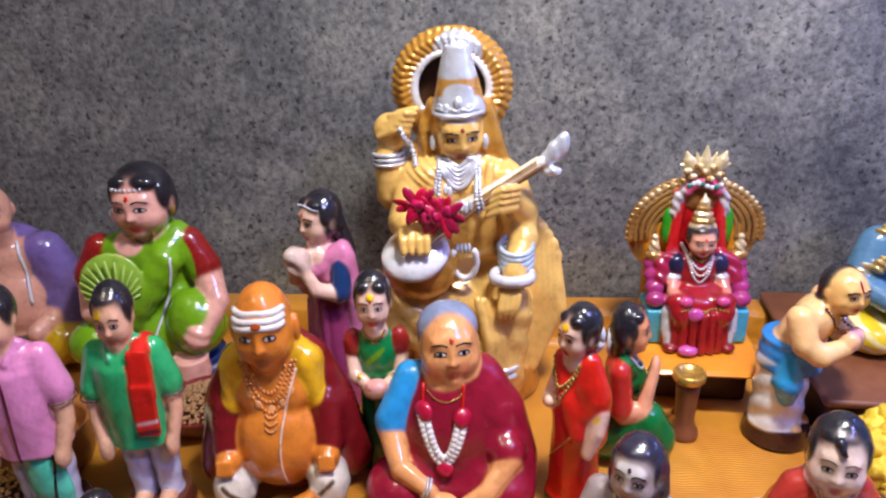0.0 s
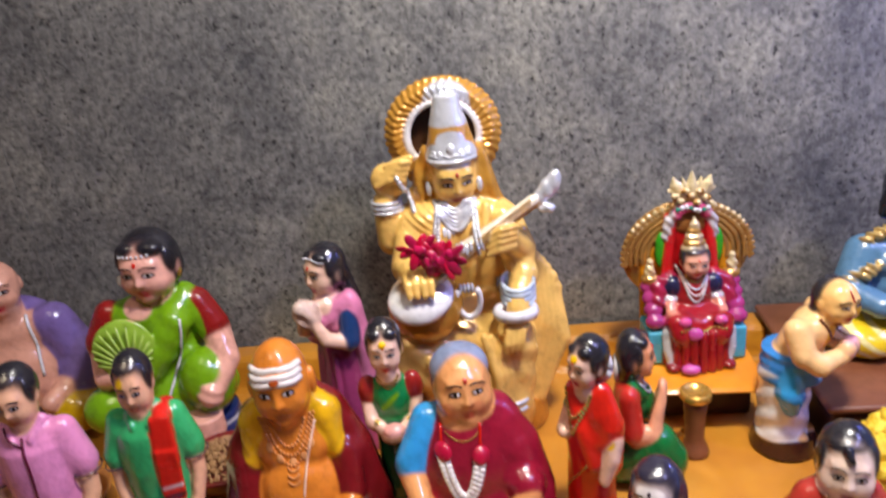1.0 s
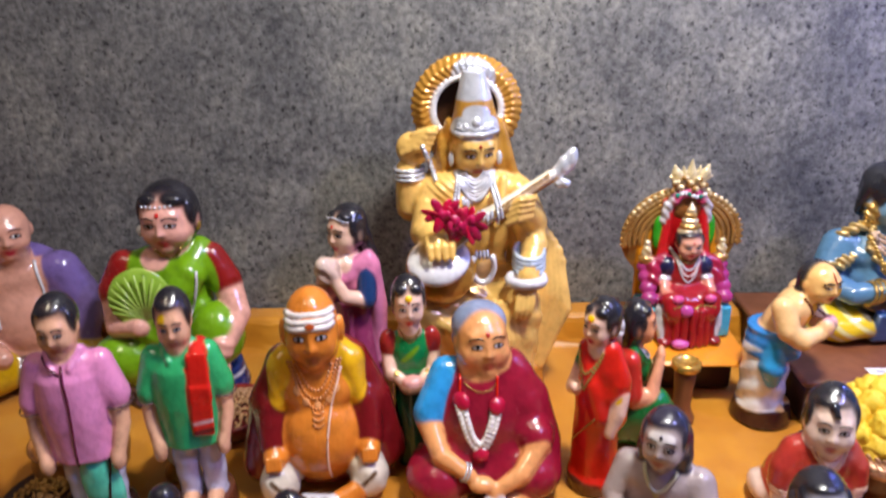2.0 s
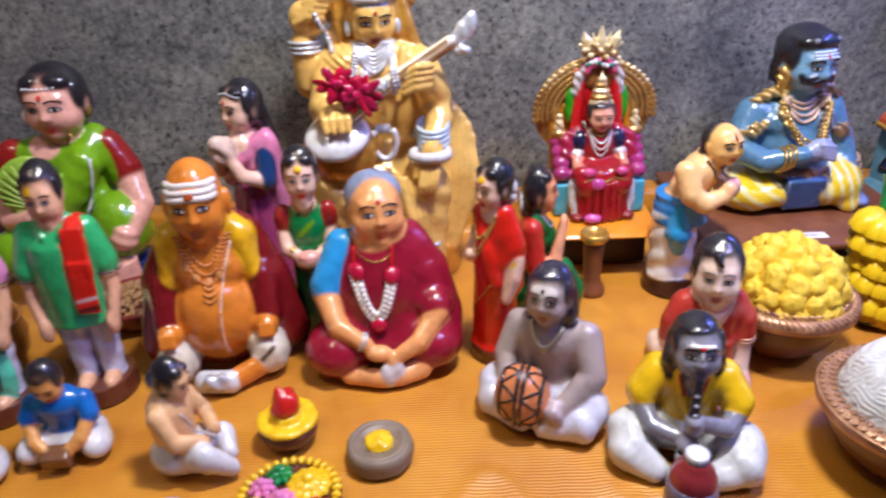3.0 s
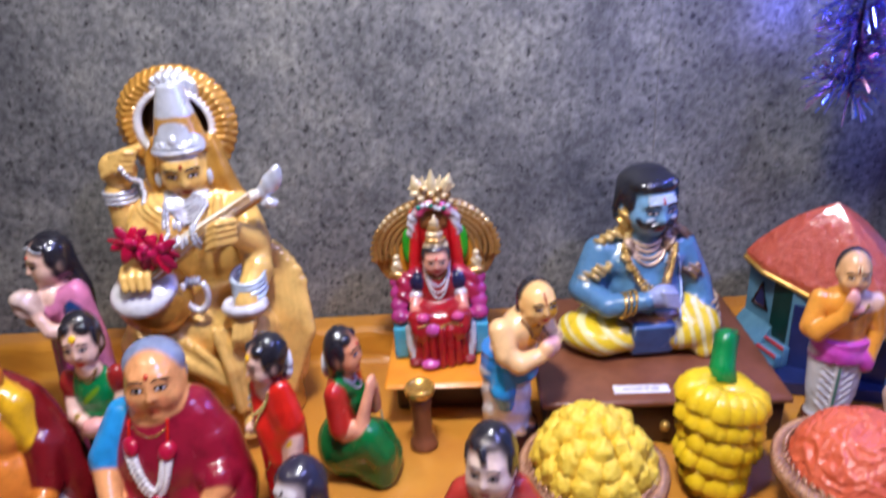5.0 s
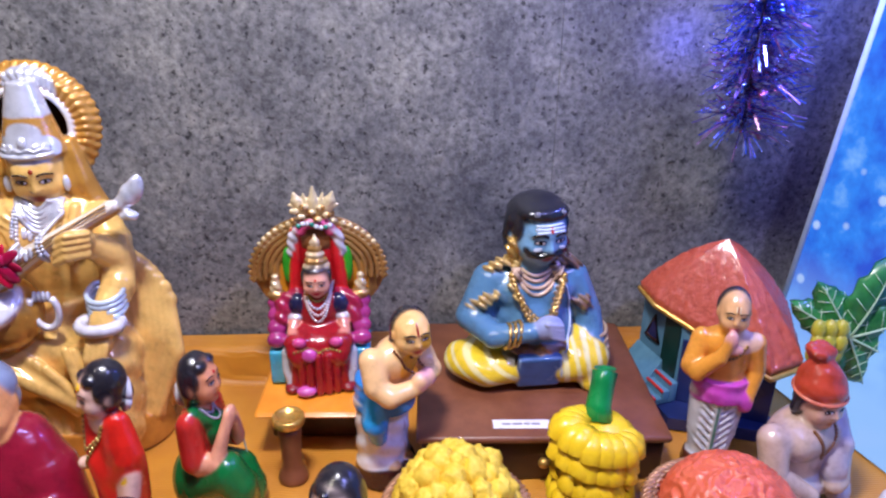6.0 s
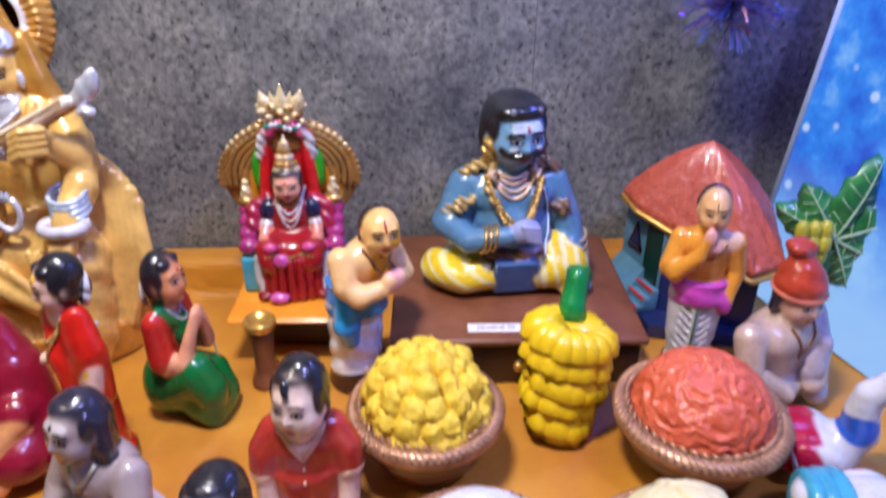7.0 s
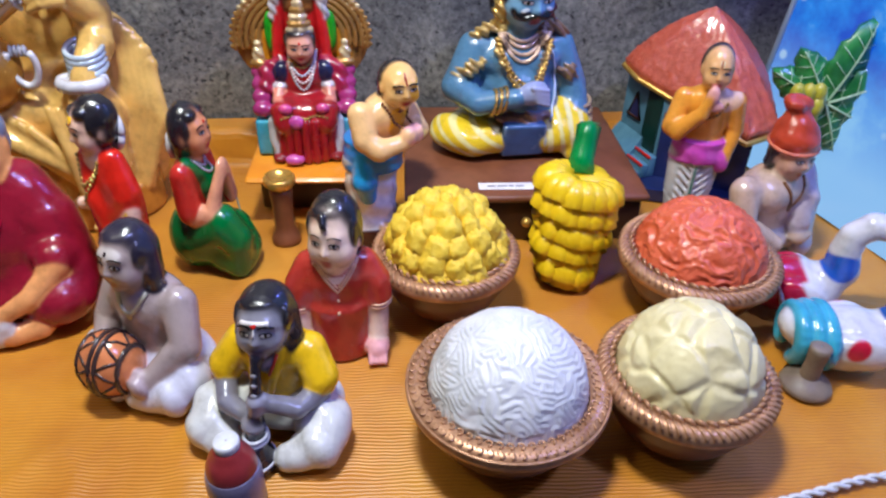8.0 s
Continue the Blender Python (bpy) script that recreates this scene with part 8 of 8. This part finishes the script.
plate = thing("flower_plate", "round plate of painted clay flowers with yellow petal rim", "plate", (0.069, 0.417, 0))
plate.scale = (1.05, 1.05, 1.03)
part("dish", lathe([(0.0005, 0), (0.034, 0), (0.041, 0.005), (0.0415, 0.009), (0.039, 0.0115), (0.036, 0.0105), (0.03, 0.009), (0.0005, 0.009)], 48), POT_BROWN, plate)
for i in range(34):
    a = 2 * math.pi * i / 34
    part("petal", (ball_grid(8)[0] * np.array((0.0046, 0.003, 0.0034)) @ rot(0, 0, math.degrees(a)).T + np.array((0.0378 * math.cos(a), 0.0378 * math.sin(a), 0.0125)), ball_grid(8)[1]), YELLOW_PAINT, plate)
ROSE_PAINT = plain("rose_enamel", lin(206, 110, 166), lin(226, 140, 186), 0.35, 60.0)
LILAC_PAINT = plain("lilac_enamel", lin(170, 140, 190), lin(190, 170, 205), 0.35, 60.0)


def blossom(x, y, r, petals, mat, tilt):
    """A round flower of overlapping petals about a low button."""
    out = [(ball_grid(10)[0] * np.array((0.34 * r, 0.34 * r, 0.006)) + np.array((x, y, 0.0175)), ball_grid(10)[1])]
    for ringed, (q, n, z) in enumerate(((0.62, petals, 0.0125), (0.34, petals - 3, 0.0155))):
        for k in range(n):
            a = 2 * math.pi * (k + 0.5 * ringed) / n
            g = ball_grid(8)[0] * np.array((0.42 * r, 0.3 * r, 0.0036)) @ rot(0, 14 + tilt, 0).T @ rot(0, 0, math.degrees(a)).T
            out.append((g + np.array((x + q * r * math.cos(a), y + q * r * math.sin(a), z)), ball_grid(8)[1]))
    part("flower", join(*out), mat, plate)


for x, y, r, n, mat in ((-0.012, 0.022, 0.0115, 8, GREEN_CLAY), (0.014, 0.012, 0.019, 12, YELLOW_PAINT), (-0.023, 0.008, 0.0115, 7, ROSE_PAINT), (-0.005, -0.006, 0.014, 9, ROSE_PAINT), (-0.026, -0.013, 0.0125, 9, YELLOW_PAINT), (0.022, -0.014, 0.0125, 8, RED_PAINT), (0.001, -0.024, 0.0125, 8, LILAC_PAINT)):
    blossom(x, y, r, n, mat, 4)


def heap_geo(r, n, size, seed):
    rnd = random.Random(seed)
    out = []
    for i in range(n):
        q, a = r * math.sqrt(rnd.random()), rnd.uniform(0, 6.28)
        m = rot(rnd.uniform(0, 360), rnd.uniform(0, 360), rnd.uniform(0, 360))
        g = ball_grid(6)
        out.append((g[0] * np.array((size * 1.6, size, size * 0.8)) @ m.T + np.array((q * math.cos(a), q * math.sin(a), 0.012 * (1 - (q / r) ** 2))), g[1]))
    return join(*out)


def seed_bowl(at, r, label, mat, seedmat, seed):
    o = thing("seed_bowl", label, "bowl", at, 0, "bowls of seeds")
    k = r / 0.05
    part("body", lathe([(0.0005, 0), (0.03 * k, 0), (0.042 * k, 0.01), (0.05 * k, 0.026), (0.0515 * k, 0.031), (0.049 * k, 0.033), (0.045 * k, 0.029), (0.0005, 0.027)], 40), mat, o)
    s = part("grain_fill", heap_geo(0.043 * k, 420, 0.0021, seed), seedmat, o, "loose brown grains")
    s["kind"] = "stuff"
    s.location = (0, 0, 0.029)
    return o


DARK_RED = plain("dark_red_paint", lin(92, 20, 22), lin(124, 34, 32), 0.35, 40.0, coat=0.2)
seed_bowl((-0.17, 0.715, 0), 0.05, "dark red bowl filled with brown seeds", DARK_RED, SEEDS, 4)
seed_bowl((-0.3, 0.56, 0), 0.055, "dark brown bowl filled with golden straw", DARK_WOOD, HAY, 5)
TAN = plain("tan_clay", lin(150, 92, 44), lin(178, 116, 60), 0.4, 40.0, bumpy=0.15, coat=0.15)
pan = thing("clay_pot", "open tan clay pot behind the dolls", "pot", (-0.31, 0.625, 0))
part("body", lathe([(0.0005, 0), (0.034, 0), (0.046, 0.014), (0.05, 0.034), (0.046, 0.05), (0.05, 0.056), (0.047, 0.057), (0.043, 0.05), (0.046, 0.034), (0.03, 0.008), (0.0005, 0.006)], 40), TAN, pan)
cup = thing("cream_cup", "cream cup with a gilded foot", "cup", (-0.2, 0.638, 0))
part("body", lathe([(0.0005, 0.016), (0.016, 0.016), (0.022, 0.03), (0.025, 0.056), (0.0235, 0.057), (0.02, 0.034), (0.0005, 0.028)], 32), CREAM_CLAY, cup)
part("foot", lathe([(0.0005, 0), (0.024, 0), (0.025, 0.004), (0.019, 0.009), (0.017, 0.0158), (0.0005, 0.0158)], 32), GOLD_TRIM, cup)

PURPLE_GREY = plain("purple_grey_paint", lin(96, 92, 118), lin(124, 118, 146), 0.32, 40.0, coat=0.25)
WINE = plain("wine_red_paint", lin(126, 34, 40), lin(154, 54, 58), 0.32, 40.0, coat=0.25)
bottle = thing("clay_bottle", "purple-grey clay bottle with wine-red shoulder and white top", "bottle", (0.389, 0.394, 0))
bottle.scale = (0.885, 0.885, 1.22)
part("body", lathe([(0.0005, 0), (0.02, 0), (0.0225, 0.004), (0.0225, 0.028), (0.021, 0.0335), (0.0205, 0.034), (0.0005, 0.034)], 32), PURPLE_GREY, bottle)
part("shoulder", lathe([(0.0202, 0.0343), (0.0196, 0.039), (0.016, 0.0455), (0.0115, 0.049), (0.011, 0.052), (0.0005, 0.052)], 32), WINE, bottle)
part("stopper", lathe([(0.0098, 0.0522), (0.0104, 0.0545), (0.0102, 0.057), (0.009, 0.0578), (0.0005, 0.0575)], 28), WHITE_RICE, bottle)
bud = thing("clay_bud", "small lilac clay flower with a yellow centre", "flower", (-0.03, 0.405, 0))
part("base", lathe([(0.0005, 0), (0.014, 0), (0.019, 0.005), (0.016, 0.011), (0.0005, 0.013)], 24), LILAC_PAINT, bud)
part("centre", lathe([(0.0075, 0.0128), (0.006, 0.0165), (0.0005, 0.018)], 16), YELLOW_PAINT, bud)
